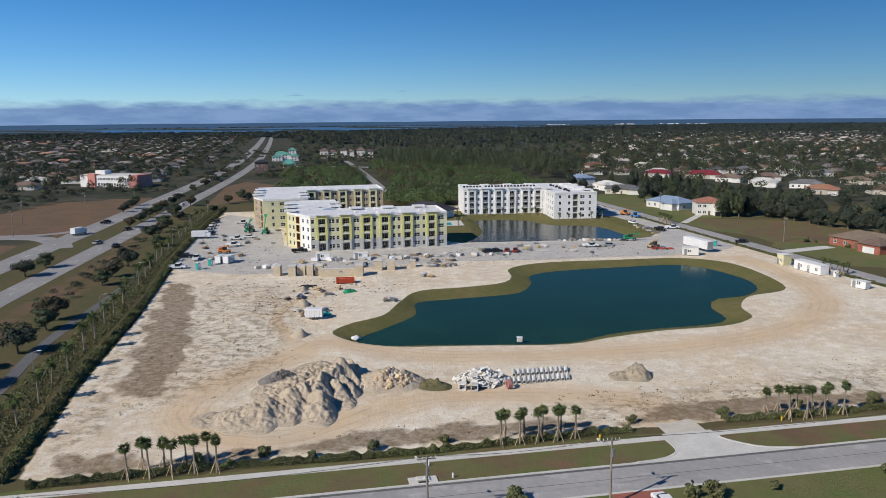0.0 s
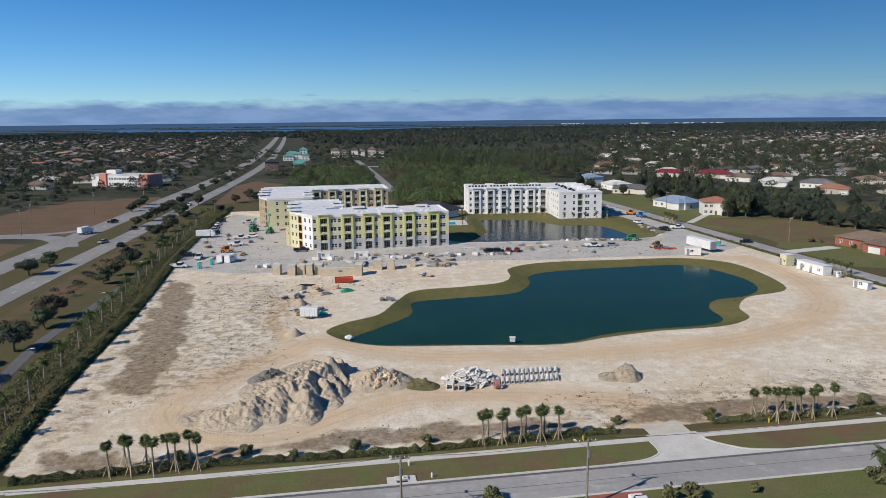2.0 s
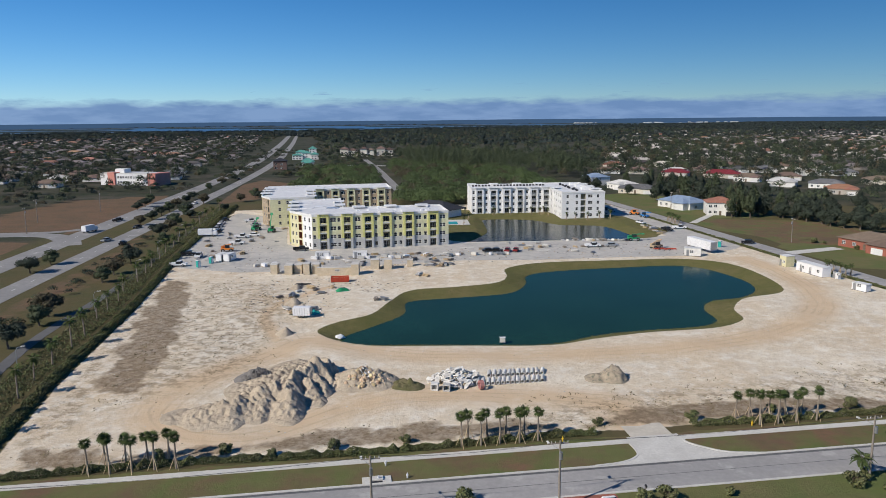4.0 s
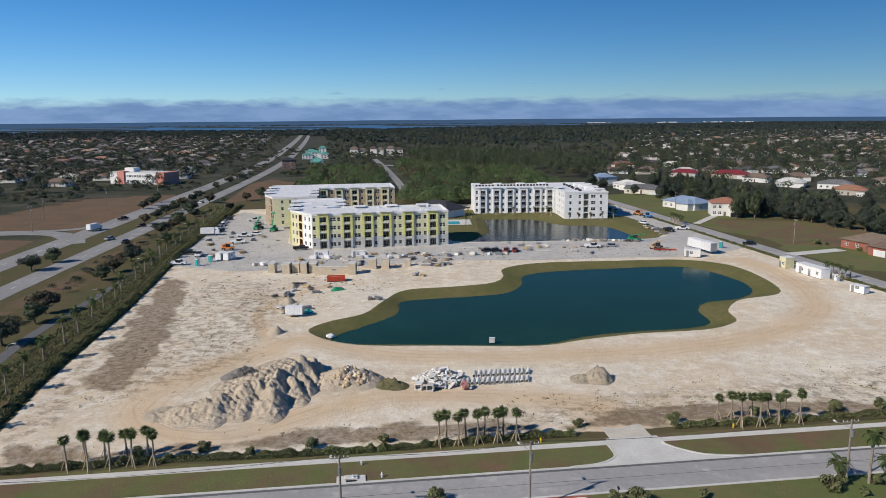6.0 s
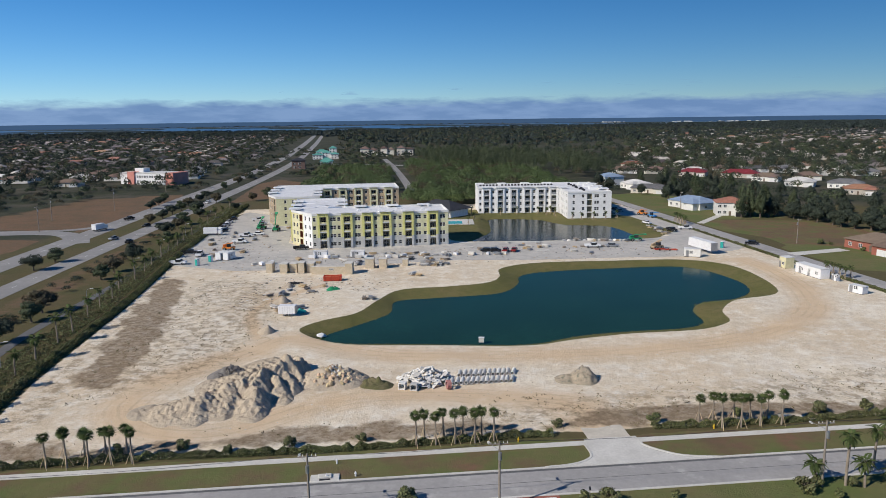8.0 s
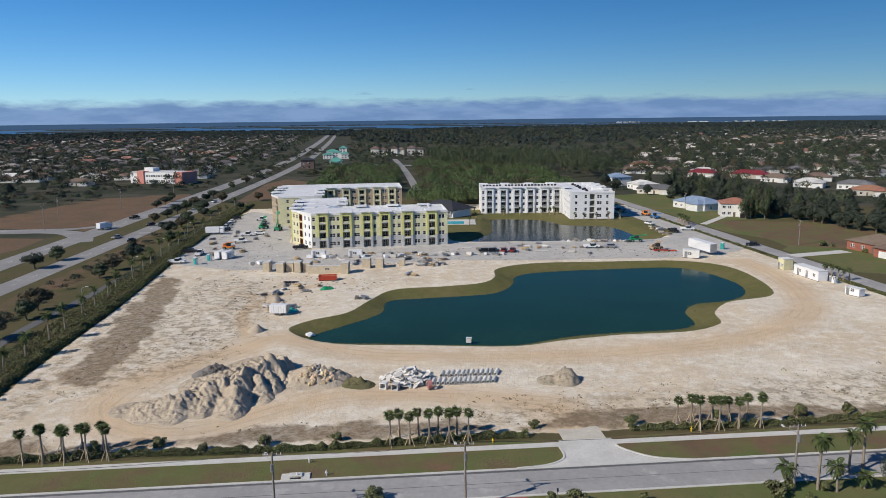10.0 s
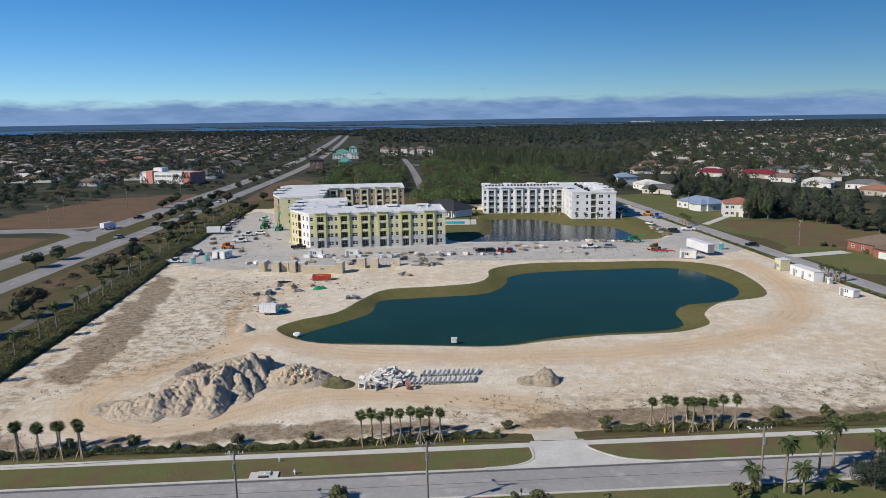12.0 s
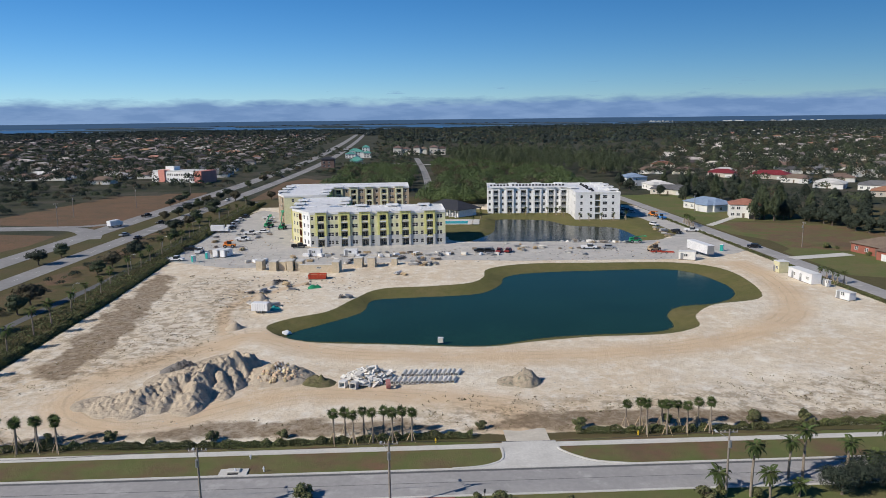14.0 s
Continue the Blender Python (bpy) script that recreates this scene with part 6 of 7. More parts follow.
stones_at = empty("debris_heap", pose(-27.2, 126.3, 0), "tangled dark stumps and broken blocks on the heap", "debris")
stones(stones_at, 70, 0, 0, 3.2, 2.8, 1.7, (.3, .8), M["soil_dark"])
e = empty("rubble_heap", pose(-7.5, 124.5, 0), "heap of tan broken rock and block rubble", "rubble heap", "rubble heaps")
mound("mound", 0, 0, 6.5, 5.5, [[(-2, 0, 2.5, 4.6), (2, .3, 2.2, 4.4)]], .5, .35, M["spoil"], e)
stones(e, 150, -.8, 0, 5.4, 4.4, 2.6, (.35, .95), M["rubble_tan"])
stones(e, 90, 2.5, 0, 5.2, 3.8, 2.4, (.35, .85), M["rubble"])
grassy = mound("earth_mound", 0.8, 123, 4, 3.4, [[(-.2, 123.2, 1.2, 2.4), (1.4, 122.6, .9, 2.2)]], .6, .25, mat("grassy_mound", (0.10, 0.10, 0.04), (0.17, 0.145, 0.08), .95, .6, 3, .8))
tagged(grassy, "small mound overgrown with green grass", "earth mound")
e = empty("slab_heap", pose(9, 126, 0), "untidy heap of broken white concrete slabs", "rubble heap", "rubble heaps")
stones(e, 120, 0, 0, 4.8, 4.4, 2.0, (.4, 1.0), M["rubble"], True)
stones(e, 30, 0, 0, 4.6, 4.2, 1.2, (.4, .8), M["rubble"])
e = empty("rubble_heap", pose(37.2, 127.6, 0), "brown heap of soil and broken stone with green weeds", "rubble heap", "rubble heaps")
mound("mound", 0, 0, 5, 4.5, [[(.3, 0, 2.7, 3.0)], [(-2.6, -.3, 1.0, 2.4)]], .4, .25, M["spoil_grey"], e, .2, .25)
stones(e, 45, 0, 0, 2.3, 2.1, 2.2, (.25, .6), M["soil_dark"])
stones(e, 20, 0, 0, 3.0, 2.6, 1.2, (.25, .5), M["spoil_grey"])


def pipe_mesh(L, r, t):
    bm = bmesh.new()
    n = 10
    ring = []
    for x, rr in ((0, r), (L, r), (L, r - t), (0, r - t)):
        ring.append([bm.verts.new((x, math.cos(6.2832 * k / n) * rr, r + math.sin(6.2832 * k / n) * rr)) for k in range(n)])
    for a in range(4):
        for k in range(n):
            bm.faces.new((ring[a][k], ring[a][(k + 1) % n], ring[(a + 1) % 4][(k + 1) % n], ring[(a + 1) % 4][k]))
    bmesh.ops.recalc_face_normals(bm, faces=bm.faces[:])
    return bm


first = None
for row, (x0, y0, nn) in enumerate(((13.0, 123.2, 14), (15.0, 127.4, 12))):
    for k in range(nn):
        m = pose(x0 + k * .88, y0 + k * .15, 0, 0, 0, 84 + rnd.uniform(-4, 4))
        if first is None:
            first = obj("concrete_pipe", pipe_mesh(2.4, .36, .07), M["concrete_pipe"])
            first.matrix_basis = m
            tagged(first, "pale concrete drain pipe lying on the sand", "pipe", "rows of drain pipes")
        else:
            copy_thing(first, m)
for x, y in ((5.5, 121.4), (7.6, 121.0)):
    bm = boxes((-.8, .8, -.8, -.6, 0, 1.5), (-.8, .8, .6, .8, 0, 1.5), (-.8, .8, -.6, .6, 0, .2), (-.8, .8, -.6, .6, 1.3, 1.5), (.6, .8, -.6, .6, .2, 1.3))
    o = obj("culvert_box", bm, M["concrete_pipe"])
    o.matrix_basis = pose(x, y, 0, 0, 0, 80) @ Matrix.Diagonal((.78, .78, .78, 1))
    tagged(o, "square concrete culvert box with an open mouth", "culvert", "culvert boxes")
o = obj("pipe_coil", pipe_mesh(.7, .8, .3), mat("faded_red", (0.45, 0.22, 0.20), (0.36, .16, .15), .8, 1, 4))
o.matrix_basis = pose(13.2, 121.6, .0, 0, 0, 20)
tagged(o, "faded red coil of pipe on the sand", "pipe coil")

# ---- trailers, containers, site huts ----


def wheel(parent, x, y, r, w=.22):
    bm = bmesh.new()
    tube(bm, [(0, -w / 2, 0), (0, w / 2, 0)], [r, r], 12)
    o = part("wheel", bm, M["tyre"], parent)
    o.matrix_basis = pose(x, y, r)
    bm = bmesh.new()
    tube(bm, [(0, -w / 2 - .01, 0), (0, w / 2 + .01, 0)], [r * .55, r * .55], 8)
    q = part("rim", bm, M["metal_grey"], o)
    return o


def trailer(x, y, a, L, w, h, z, label):
    e = empty("box_trailer", pose(x, y, 0, 0, 0, a), label, "trailer")
    part("body", soft_box(-L / 2, L / 2, -w / 2, w / 2, z, z + h, .06), M["white_paint"], e)
    part("door", boxes((L / 2 + .003, L / 2 + .04, -w / 2 + .1, w / 2 - .1, z + .1, z + h - .1)), M["metal_grey"], e)
    part("drawbar", boxes((-L / 2 - 1.2, -L / 2, -.06, .06, .45, .57)), M["metal_dark"], e)
    for s_ in (-1, 1):
        for dx in (-.45, .45):
            wheel(e, dx, s_ * (w / 2 - .12), .38)
    for k in range(int(L / .6)):
        o = part("rib", boxes((-.02, .02, -.015, .0, z + .05, z + h - .05)), M["metal_grey"], e)
        o.matrix_basis = pose(-L / 2 + .5 + k * .6, -w / 2 - .002, 0)
    return e


trailer(-28.6, 168.3, 0, 4.2, 2.0, 2.0, .5, "white enclosed twin-axle cargo trailer on the sand")
trailer(91.5, 255.5, -72, 13.5, 2.6, 2.9, 1.1, "long white semi-trailer parked at the site gate")


def hut(name, x, y, a, L, w, h, material, label, category, doors=1):
    e = empty(name, pose(x, y, 0, 0, 0, a), label, category)
    part("body", soft_box(-L / 2, L / 2, -w / 2, w / 2, .15, h, .05), material, e)
    part("roof", soft_box(-L / 2 - .1, L / 2 + .1, -w / 2 - .1, w / 2 + .1, h + .003, h + .12, .03), M["trim_white"], e)
    part("skid", boxes((-L / 2, L / 2, -w / 2 + .1, -w / 2 + .4, 0, .15), (-L / 2, L / 2, w / 2 - .4, w / 2 - .1, 0, .15)), M["metal_dark"], e)
    for k in range(doors):
        o = part("door", boxes((-.45, .45, -.05, 0, .2, 2.2)), M["metal_grey"], e)
        o.matrix_basis = pose(-L * .3 + k * L * .35, -w / 2 - .003, 0)
    for k in range(max(1, int(L / 3.4))):
        fm, pm = window_mesh(1.1, .9, True)
        w_ = put("window", fm, e, pose(-L * .38 + 1.6 + k * 3.2, -w / 2 - .07, 1.15))
        put("pane", pm, w_, Matrix.Identity(4))
    return e


hut("site_office", 112.3, 216.5, -75, 11, 3.0, 2.9, M["white_paint"], "long white site office cabin", "cabin", 2)
hut("storage_shed", 109.2, 227.5, -75, 3.0, 3.0, 3.4, M["wrap_cream"], "cream storage shed beside the office cabin", "shed")
hut("storage_container", 85.6, 245.5, -15, 5.2, 2.5, 2.7, M["wall_house_white"], "pale storage container beside the semi-trailer", "container")
hut("storage_container", 115.4, 195.2, -60, 4.0, 2.3, 2.0, M["white_paint"], "small white container near the street", "container")
hut("generator_box", 115.9, 209.5, -70, 1.6, 1.3, 1.7, M["white_paint"], "white generator box by the palms", "generator")
for x, y, a in ((-38.6, 241.6, 4), (-26, 242.2, 4)):
    hut("storage_container", x, y, a, 4.6, 2.4, 2.3, M["white_paint"], "white storage container in front of the building", "container")
for x, y, a in ((-71.8, 238, 78), (-69.2, 238, 78)):
    hut("storage_container", x, y, a, 4.6, 2.0, 2.5, M["white_paint"], "white storage container on the asphalt", "container")
o = empty("pump_box", pose(18.4, 151.6, -.9), "white pump box at the pond's edge", "pump box")
part("body", soft_box(-.8, .8, -.5, .5, 0, 1.2, .05), M["concrete"], o)
part("lid", soft_box(-.9, .9, -.6, .6, 1.203, 1.3, .03), M["white_paint"], o)
o.scale = (.72, .72, .85)
b = new("boulder", rock_meshes[1].copy())
b.data.materials.append(M["white_paint"])
b.matrix_basis = pose(-17, 154.8, -.75, 0, 0, 30) @ Matrix.Diagonal((1.9, 1.5, 1.6, 1))
tagged(b, "pale white boulder at the water's edge", "boulder")

# wrapped pallets in rows before the yellow building
def pallet(label):
    e = empty("wrapped_pallet", pose(0, 0, 0), label, "pallet", "rows of pallets")
    part("base", boxes((-1.1, 1.1, -.6, -.4, 0, .14), (-1.1, 1.1, .4, .6, 0, .14), (-1.1, 1.1, -.1, .1, 0, .14)), M["wood_tan"], e)
    for j in range(3):
        o = part("block_layer", soft_box(-1.08, 1.08, -.58, .58, 0, .3, .04), M["white_paint"] if label.startswith("white") else M["concrete"], e)
        o.matrix_basis = pose(.02 * j, .02 * (j % 2), .143 + .304 * j)
    return e


pallets = [pallet("white plastic-wrapped pallet of blocks on the lot"), pallet("grey pallet of concrete blocks on the lot")]
PALLETS = [(-41 + 2.5 * k + (3 if k > 3 else 0) + (2.5 if k > 6 else 0), 239.5 + .22 * k + (2.2 if k % 3 == 1 else 0)) for k in range(11)] + [(-52 - 2.6 * (k % 3), 228 + 2 * (k // 3)) for k in range(5)] + [(5.5 * k - 4, 246 + .5 * k) for k in range(6)]

# precast wall modules with sloping tops
for k, (x, y, w, d2, hh) in enumerate(((-48.3, 217.2, 2.0, 3.4, 3.0), (-43.8, 217, 2.3, 3.6, 2.9), (-41.2, 218.4, 2.2, 3.2, 2.7), (-38.4, 217.4, 1.9, 3.6, 3.2), (-35.8, 218.4, 2.3, 3.4, 2.9), (-29.6, 215.4, 10.5, .9, 2.3), (-23.4, 216.2, 2.2, 3.8, 3.4), (-18.6, 224.6, 2.6, 3.0, 3.0), (-14.6, 225.6, 2.4, 3.0, 2.9), (-8.0, 229, 1.8, 2.0, 2.0))):
    e = empty("trash_enclosure" if w > 8 else "masonry_module", pose(x, y, 0, 0, 0, 3), "low tan block wall of an unfinished garage" if w > 8 else "unfinished tan block garage bay with open front", "masonry", "unfinished garage bays")
    part("side_wall", boxes((-w / 2, -w / 2 + .2, -d2 / 2, d2 / 2, 0, hh)), M["plywood"], e)
    part("side_wall", boxes((w / 2 - .2, w / 2, -d2 / 2, d2 / 2, 0, hh)), M["plywood"], e)
    part("front_wall", boxes((-w / 2 + .2, w / 2 - .2, -d2 / 2, -d2 / 2 + .2, 0, hh - .004)), M["plywood"], e)
    part("top_slab", soft_box(-w / 2 - .08, w / 2 + .08, -d2 / 2 - .08, d2 / 2 + .08, hh + .003, hh + .18, .04), M["concrete"], e)
    if w > 8:
        fm, pm = window_mesh(1.4, .6, False)
        w_ = put("window", fm, e, pose(.8, -d2 / 2 - .07, 1.2))
        put("pane", pm, w_, Matrix.Identity(4))


def dumpster(x, y, a, L, material, label):
    e = empty("dumpster", pose(x, y, 0, 0, 0, a), label, "dumpster")
    w, h_, t = 2.2, 1.5, .08
    part("shell", boxes((-L / 2, L / 2, -w / 2, -w / 2 + t, .15, h_), (-L / 2, L / 2, w / 2 - t, w / 2, .15, h_), (-L / 2, -L / 2 + t, -w / 2 + t, w / 2 - t, .15, h_), (L / 2 - t, L / 2, -w / 2 + t, w / 2 - t, .15, h_), (-L / 2 + t, L / 2 - t, -w / 2 + t, w / 2 - t, .15, .25)), material, e)
    part("rubbish", boxes((-L / 2 + t + .01, L / 2 - t - .01, -w / 2 + t + .01, w / 2 - t - .01, .26, 1.1)), M["wood_tan"], e)
    for k in range(int(L)):
        o = part("rib", boxes((-.05, .05, -.08, -.003, .2, h_)), material, e)
        o.matrix_basis = pose(-L / 2 + .5 + k, -w / 2, 0)
    part("skid", boxes((-L / 2, L / 2, -.9, -.7, 0, .15), (-L / 2, L / 2, .7, .9, 0, .15)), M["metal_dark"], e)


dumpster(-26.4, 206.4, 10, 5.2, M["red_paint"], "rusty red open roll-off dumpster full of waste")
for x, y in ((-36, 201), (77.5, 257), (81.0, 256.4)):
    e = empty("flatbed_frame", pose(x, y, 0, 0, 0, rnd.uniform(-5, 20)), "low red steel trailer frame on the ground" if x > 0 else "dark steel trailer frame on the sand", "trailer frame")
    mt = M["red_paint"] if x > 0 else M["metal_dark"]
    part("rail", boxes((-2.2, 2.2, -.8, -.6, .3, .55)), mt, e)
    part("rail", boxes((-2.2, 2.2, .6, .8, .3, .55)), mt, e)
    for k in range(4):
        o = part("crossbar", boxes((-.08, .08, -.6, .6, .33, .5)), mt, e)
        o.matrix_basis = pose(-1.8 + 1.2 * k, 0, 0)
    for s_ in (-1, 1):
        wheel(e, -.5, s_ * .95, .33)


def lift(x, y, a, material, label, up=25, L=6):
    e = empty("telehandler", pose(x, y, 0, 0, 0, a), label, "lift", "site machines")
    part("chassis", soft_box(-2.2, 2.2, -.95, .95, .6, 1.3, .1), material, e)
    part("engine_cover", soft_box(-2.1, -.2, .15, .95, 1.303, 1.9, .1), material, e)
    cab = part("cab", soft_box(-.6, .9, -.93, -.05, 1.303, 2.5, .08), M["pane"], e)
    part("cab_roof", soft_box(-.65, .95, -.97, -.02, 2.503, 2.6, .02), material, cab)
    bm = boxes((0, L, -.16, .16, -.16, .16))
    box(bm, L, L + 1.0, -.6, .6, -.3, .0)
    o = part("boom", bm, material, e)
    o.matrix_basis = pose(-2.0, .05, 1.9, 0, -up, 0)
    for sx in (-1.4, 1.4):
        for s_ in (-1, 1):
            wheel(e, sx, s_ * 1.05, .6, .4)


lift(72.5, 276.2, 5, M["green_paint"], "green telehandler parked beside the pond", 8, 5)
lift(91.2, 340.5, -60, M["blue_paint"], "blue boom lift on the site road", 10, 4.5)
lift(88.5, 349.5, -40, M["orange_paint"], "orange boom lift on the site road", 10, 3)
lift(-75.7, 255, 10, M["orange_paint"], "orange excavator-like lift on the asphalt", 15, 2.5)
lift(-72, 300, 90, M["green_paint"], "green lift raised against the unfinished building", 60, 6)
lift(-80, 305, 70, M["green_paint"], "green lift raised against the unfinished building", 45, 4)
lift(77, 259.5, 30, M["wood_tan"], "dusty tan telehandler on the lot", 20, 3)
g = empty("green_tarpaulin", pose(-23.6, 195, 0, 0, 0, 25), "crumpled bright green tarpaulin over materials", "tarpaulin")
mound("cover", 0, 0, 2, 1.5, [[(-.8, 0, .9, 1.2), (.8, .1, .7, 1.1)]], .25, .2, M["green_paint"], g)
g = empty("green_tarpaulin", pose(-26.2, 171.5, 0, 0, 0, 25), "green tarpaulin over site materials", "tarpaulin")
mound("cover", 0, 0, 1.6, 1.3, [[(-.3, 0, .9, 1.0), (.4, .1, .7, .9)]], .25, .2, M["teal_plastic"], g)

# stacks of timber, pallets, forms
stack = []
for k, (mt, lb) in enumerate(((M["wood_tan"], "stack of sawn timber on the ground"), (M["wood_pole"], "stack of weathered formwork boards"), (M["metal_grey"], "bundle of grey steel sections"), (M["rubble"], "pallets of pale concrete block"))):
    e = empty("material_stack", pose(0, 0, 0), lb, "material stack", "material stacks")
    for j in range(5):
        o = part("board", soft_box(-1.3, 1.3, -.12, .12, 0, .2, .02), mt, e)
        o.matrix_basis = pose(rnd.uniform(-.2, .2), -.5 + .26 * j, .1 + rnd.uniform(0, .2), 0, 0, rnd.uniform(-6, 6))
    for j in range(4):
        o = part("board", soft_box(-1.2, 1.2, -.12, .12, 0, .2, .02), mt, e)
        o.matrix_basis = pose(rnd.uniform(-.3, .3), -.4 + .26 * j, .52 + rnd.uniform(0, .1), 0, 0, rnd.uniform(-10, 10))
    part("bearer", boxes((-.9, -.7, -.6, .8, -.01, .1), (.7, .9, -.6, .8, -.01, .1)), M["wood_tan"], e)
    stack.append(e)
rows = [(-32, 172), (-30, 174.5), (-27.5, 174), (-34, 175), (-33, 198), (-31, 195), (-29, 192), (-35.5, 193.5), (-27, 198.5), (-13, 184.5), (-11, 184.8), (-4, 215), (-2, 214), (-39, 187), (-36, 188.5)]
for k in range(46):
    rows.append((rnd.uniform(-46, 8), rnd.uniform(228, 251)))
for k in range(18):
    rows.append((rnd.uniform(12, 60), rnd.uniform(244, 272)))
for k in range(22):
    rows.append((rnd.uniform(-92, -62), rnd.uniform(232, 320)))
for k in range(14):
    rows.append((rnd.uniform(42, 74), 276.5 + rnd.uniform(-.4, .4) + .12 * (k - 7)))
for k in range(12):
    rows.append((86 + rnd.uniform(-2, 2) - k * .1, 292 + k * 2))
rows = [(x, y) for x, y in rows if float(inside([(-50, 240), (-55, 275), (10, 285), (6, 262)], np.array([x]), np.array([y]))[0]) < 0]
place(stack, rows, (.6, 1.25))
rk = []
for k, (x, y) in enumerate([(46 + j * 1.9, 275.6 + .1 * j) for j in range(15)]):
    o = new("limestone_boulder", rock_meshes[k % 5].copy() if k < 5 else rk[k % 5].data)
    if k < 5:
        o.data.materials.append(M["rubble"])
    rk.append(o)
    o.matrix_basis = pose(x, y, .3, 0, 0, rnd.uniform(0, 360)) @ Matrix.Diagonal((1.5, 1.3, 1.4, 1))
    tagged(o, "pale limestone boulder at the parking edge", "boulder", "row of boulders")

place(pallets, PALLETS, (.8, 1.1))

# ---- vehicles ----


def car(kind, colour, label):
    e = empty({"pickup": "pickup_truck", "van": "box_truck"}.get(kind, "car"), pose(0, 0, 0), label, "truck" if kind != "sedan" else "car", "vehicles")
    L, w = {"sedan": (4.6, 1.8), "pickup": (5.6, 1.95), "van": (7.5, 2.3)}[kind]
    z = .35
    if kind == "sedan":
        part("body", soft_box(-L / 2, L / 2, -w / 2, w / 2, z, .95, .14), colour, e)
        part("cabin", soft_box(-1.5, 1.1, -.78, .78, .953, 1.45, .22), M["pane"], e)
        part("roof", soft_box(-1.1, .6, -.7, .7, 1.453, 1.49, .015), colour, e)
    elif kind == "pickup":
        part("body", boxes((-2.8, 2.8, -.97, .97, .5, .85), (-2.8, -2.7, -.9, .9, .853, 1.25), (-2.8, -.6, -.97, -.88, .853, 1.25), (-2.8, -.6, .88, .97, .853, 1.25), (1.2, 2.7, -.92, .92, .853, 1.15)), colour, e)
        part("cabin", soft_box(-.55, 1.5, -.88, .88, .856, 1.75, .18), M["pane"], e)
        part("roof", soft_box(-.4, 1.0, -.8, .8, 1.753, 1.8, .02), colour, e)
    else:
        part("body", soft_box(-3.7, 1.8, -1.15, 1.15, .8, 3.1, .06), colour, e)
        part("cabin", soft_box(1.9, 3.7, -1.05, 1.05, .6, 2.3, .2), colour, e)
        part("windscreen", boxes((3.703, 3.72, -.9, .9, 1.5, 2.1)), M["pane"], e)
        part("chassis", boxes((-3.6, 3.5, -.5, .5, .45, .75)), M["metal_dark"], e)
    for sx in (-L * .31, L * .31):
        for s_ in (-1, 1):
            wheel(e, sx, s_ * (w / 2 - .1), .34 if kind == "sedan" else .4)
    for s_ in (-1, 1):
        o = part("headlight", boxes((0, .03, -.2, .2, -.08, .08)), M["line_paint"], e)
        o.matrix_basis = pose(L / 2 + (.003 if kind != "van" else -.03), s_ * (w / 2 - .4), .75)
    return e


black = mat("car_black", (0.02, 0.02, 0.022), rough=.3)
silver = mat("car_silver", (0.45, 0.46, 0.47), rough=.35, metal=.5)
red_dark = mat("car_red", (0.25, 0.03, 0.03), rough=.35)
fleet = {"pw": car("pickup", M["white_paint"], "white pickup truck parked on the site"), "pb": car("pickup", black, "black pickup truck parked on the site"), "sw": car("sedan", M["white_paint"], "white car parked on the asphalt"), "sb": car("sedan", black, "black car on the street"), "ss": car("sedan", silver, "silver car on the asphalt"), "vt": car("van", M["white_paint"], "white box truck parked on the asphalt"), "sr": car("sedan", red_dark, "dark red car on the asphalt")}
spots = [("pw", -83, 228.6, 8), ("pw", -77, 270, 5), ("pw", -80, 285, 12), ("sw", -76, 289, 10), ("vt", -95, 289, 10), ("pb", -87, 247, 10), ("sb", -94, 298, 80), ("pw", -97, 305, 80), ("ss", -99, 314, 80), ("sw", -101, 323, 80), ("sb", -103, 334, 80), ("pw", -90, 330, 20), ("ss", -84, 318, 10), ("pb", -49.5, 256.5, 20), ("sb", 17.5, 253, 5), ("sb", 20.2, 253.2, 5), ("sr", 24, 253.6, 80), ("sr", 27, 254, 80), ("pw", 55, 262.4, 4), ("sb", 112.2, 268.8, 168), ("pw", 97.5, 305, -5), ("sw", 85, 320.5, -60), ("ss", 80, 362, -70), ("sb", 78.5, 368, -70), ("sw", 77, 374, -70), ("sb", 74, 352, -7), ("pb", 91, 300, -70), ("pw", -82, 244, 100), ("ss", 62, 263, 4), ("sw", 29, 81.5, 100), ("vt", -150, 301, 78), ("sb", -134.6, 312, -100), ("ss", -131, 277, -100), ("pb", -154, 334, 78), ("sb", -121, 270, 97), ("sw", -143, 402, 95), ("sb", -170, 565, 95), ("ss", 127, 372, 20), ("sb", 124, 382, 20)]
done = set()
for kind, x, y, a in spots:
    m = pose(x, y, .06 if abs(x) > 100 or y < 100 else .02, 0, 0, a)
    if kind in done:
        copy_thing(fleet[kind], m)
    else:
        fleet[kind].matrix_basis = m
        done.add(kind)
for x, y in ((-75.8, 227.2), (-73.9, 233.5), (100, 262)):
    e = empty("portable_toilet", pose(x, y, 0, 0, 0, rnd.uniform(0, 90)), "teal plastic portable toilet", "toilet", "portable toilets")
    part("body", soft_box(-.55, .55, -.55, .55, .02, 2.1, .05), M["teal_plastic"], e)
    part("roof", soft_box(-.6, .6, -.6, .6, 2.103, 2.3, .08), M["white_paint"], e)
    part("door", boxes((-.4, .4, -.58, -.553, .1, 1.95)), M["white_paint"], e)

# ---- utility poles, lamps, small street things ----


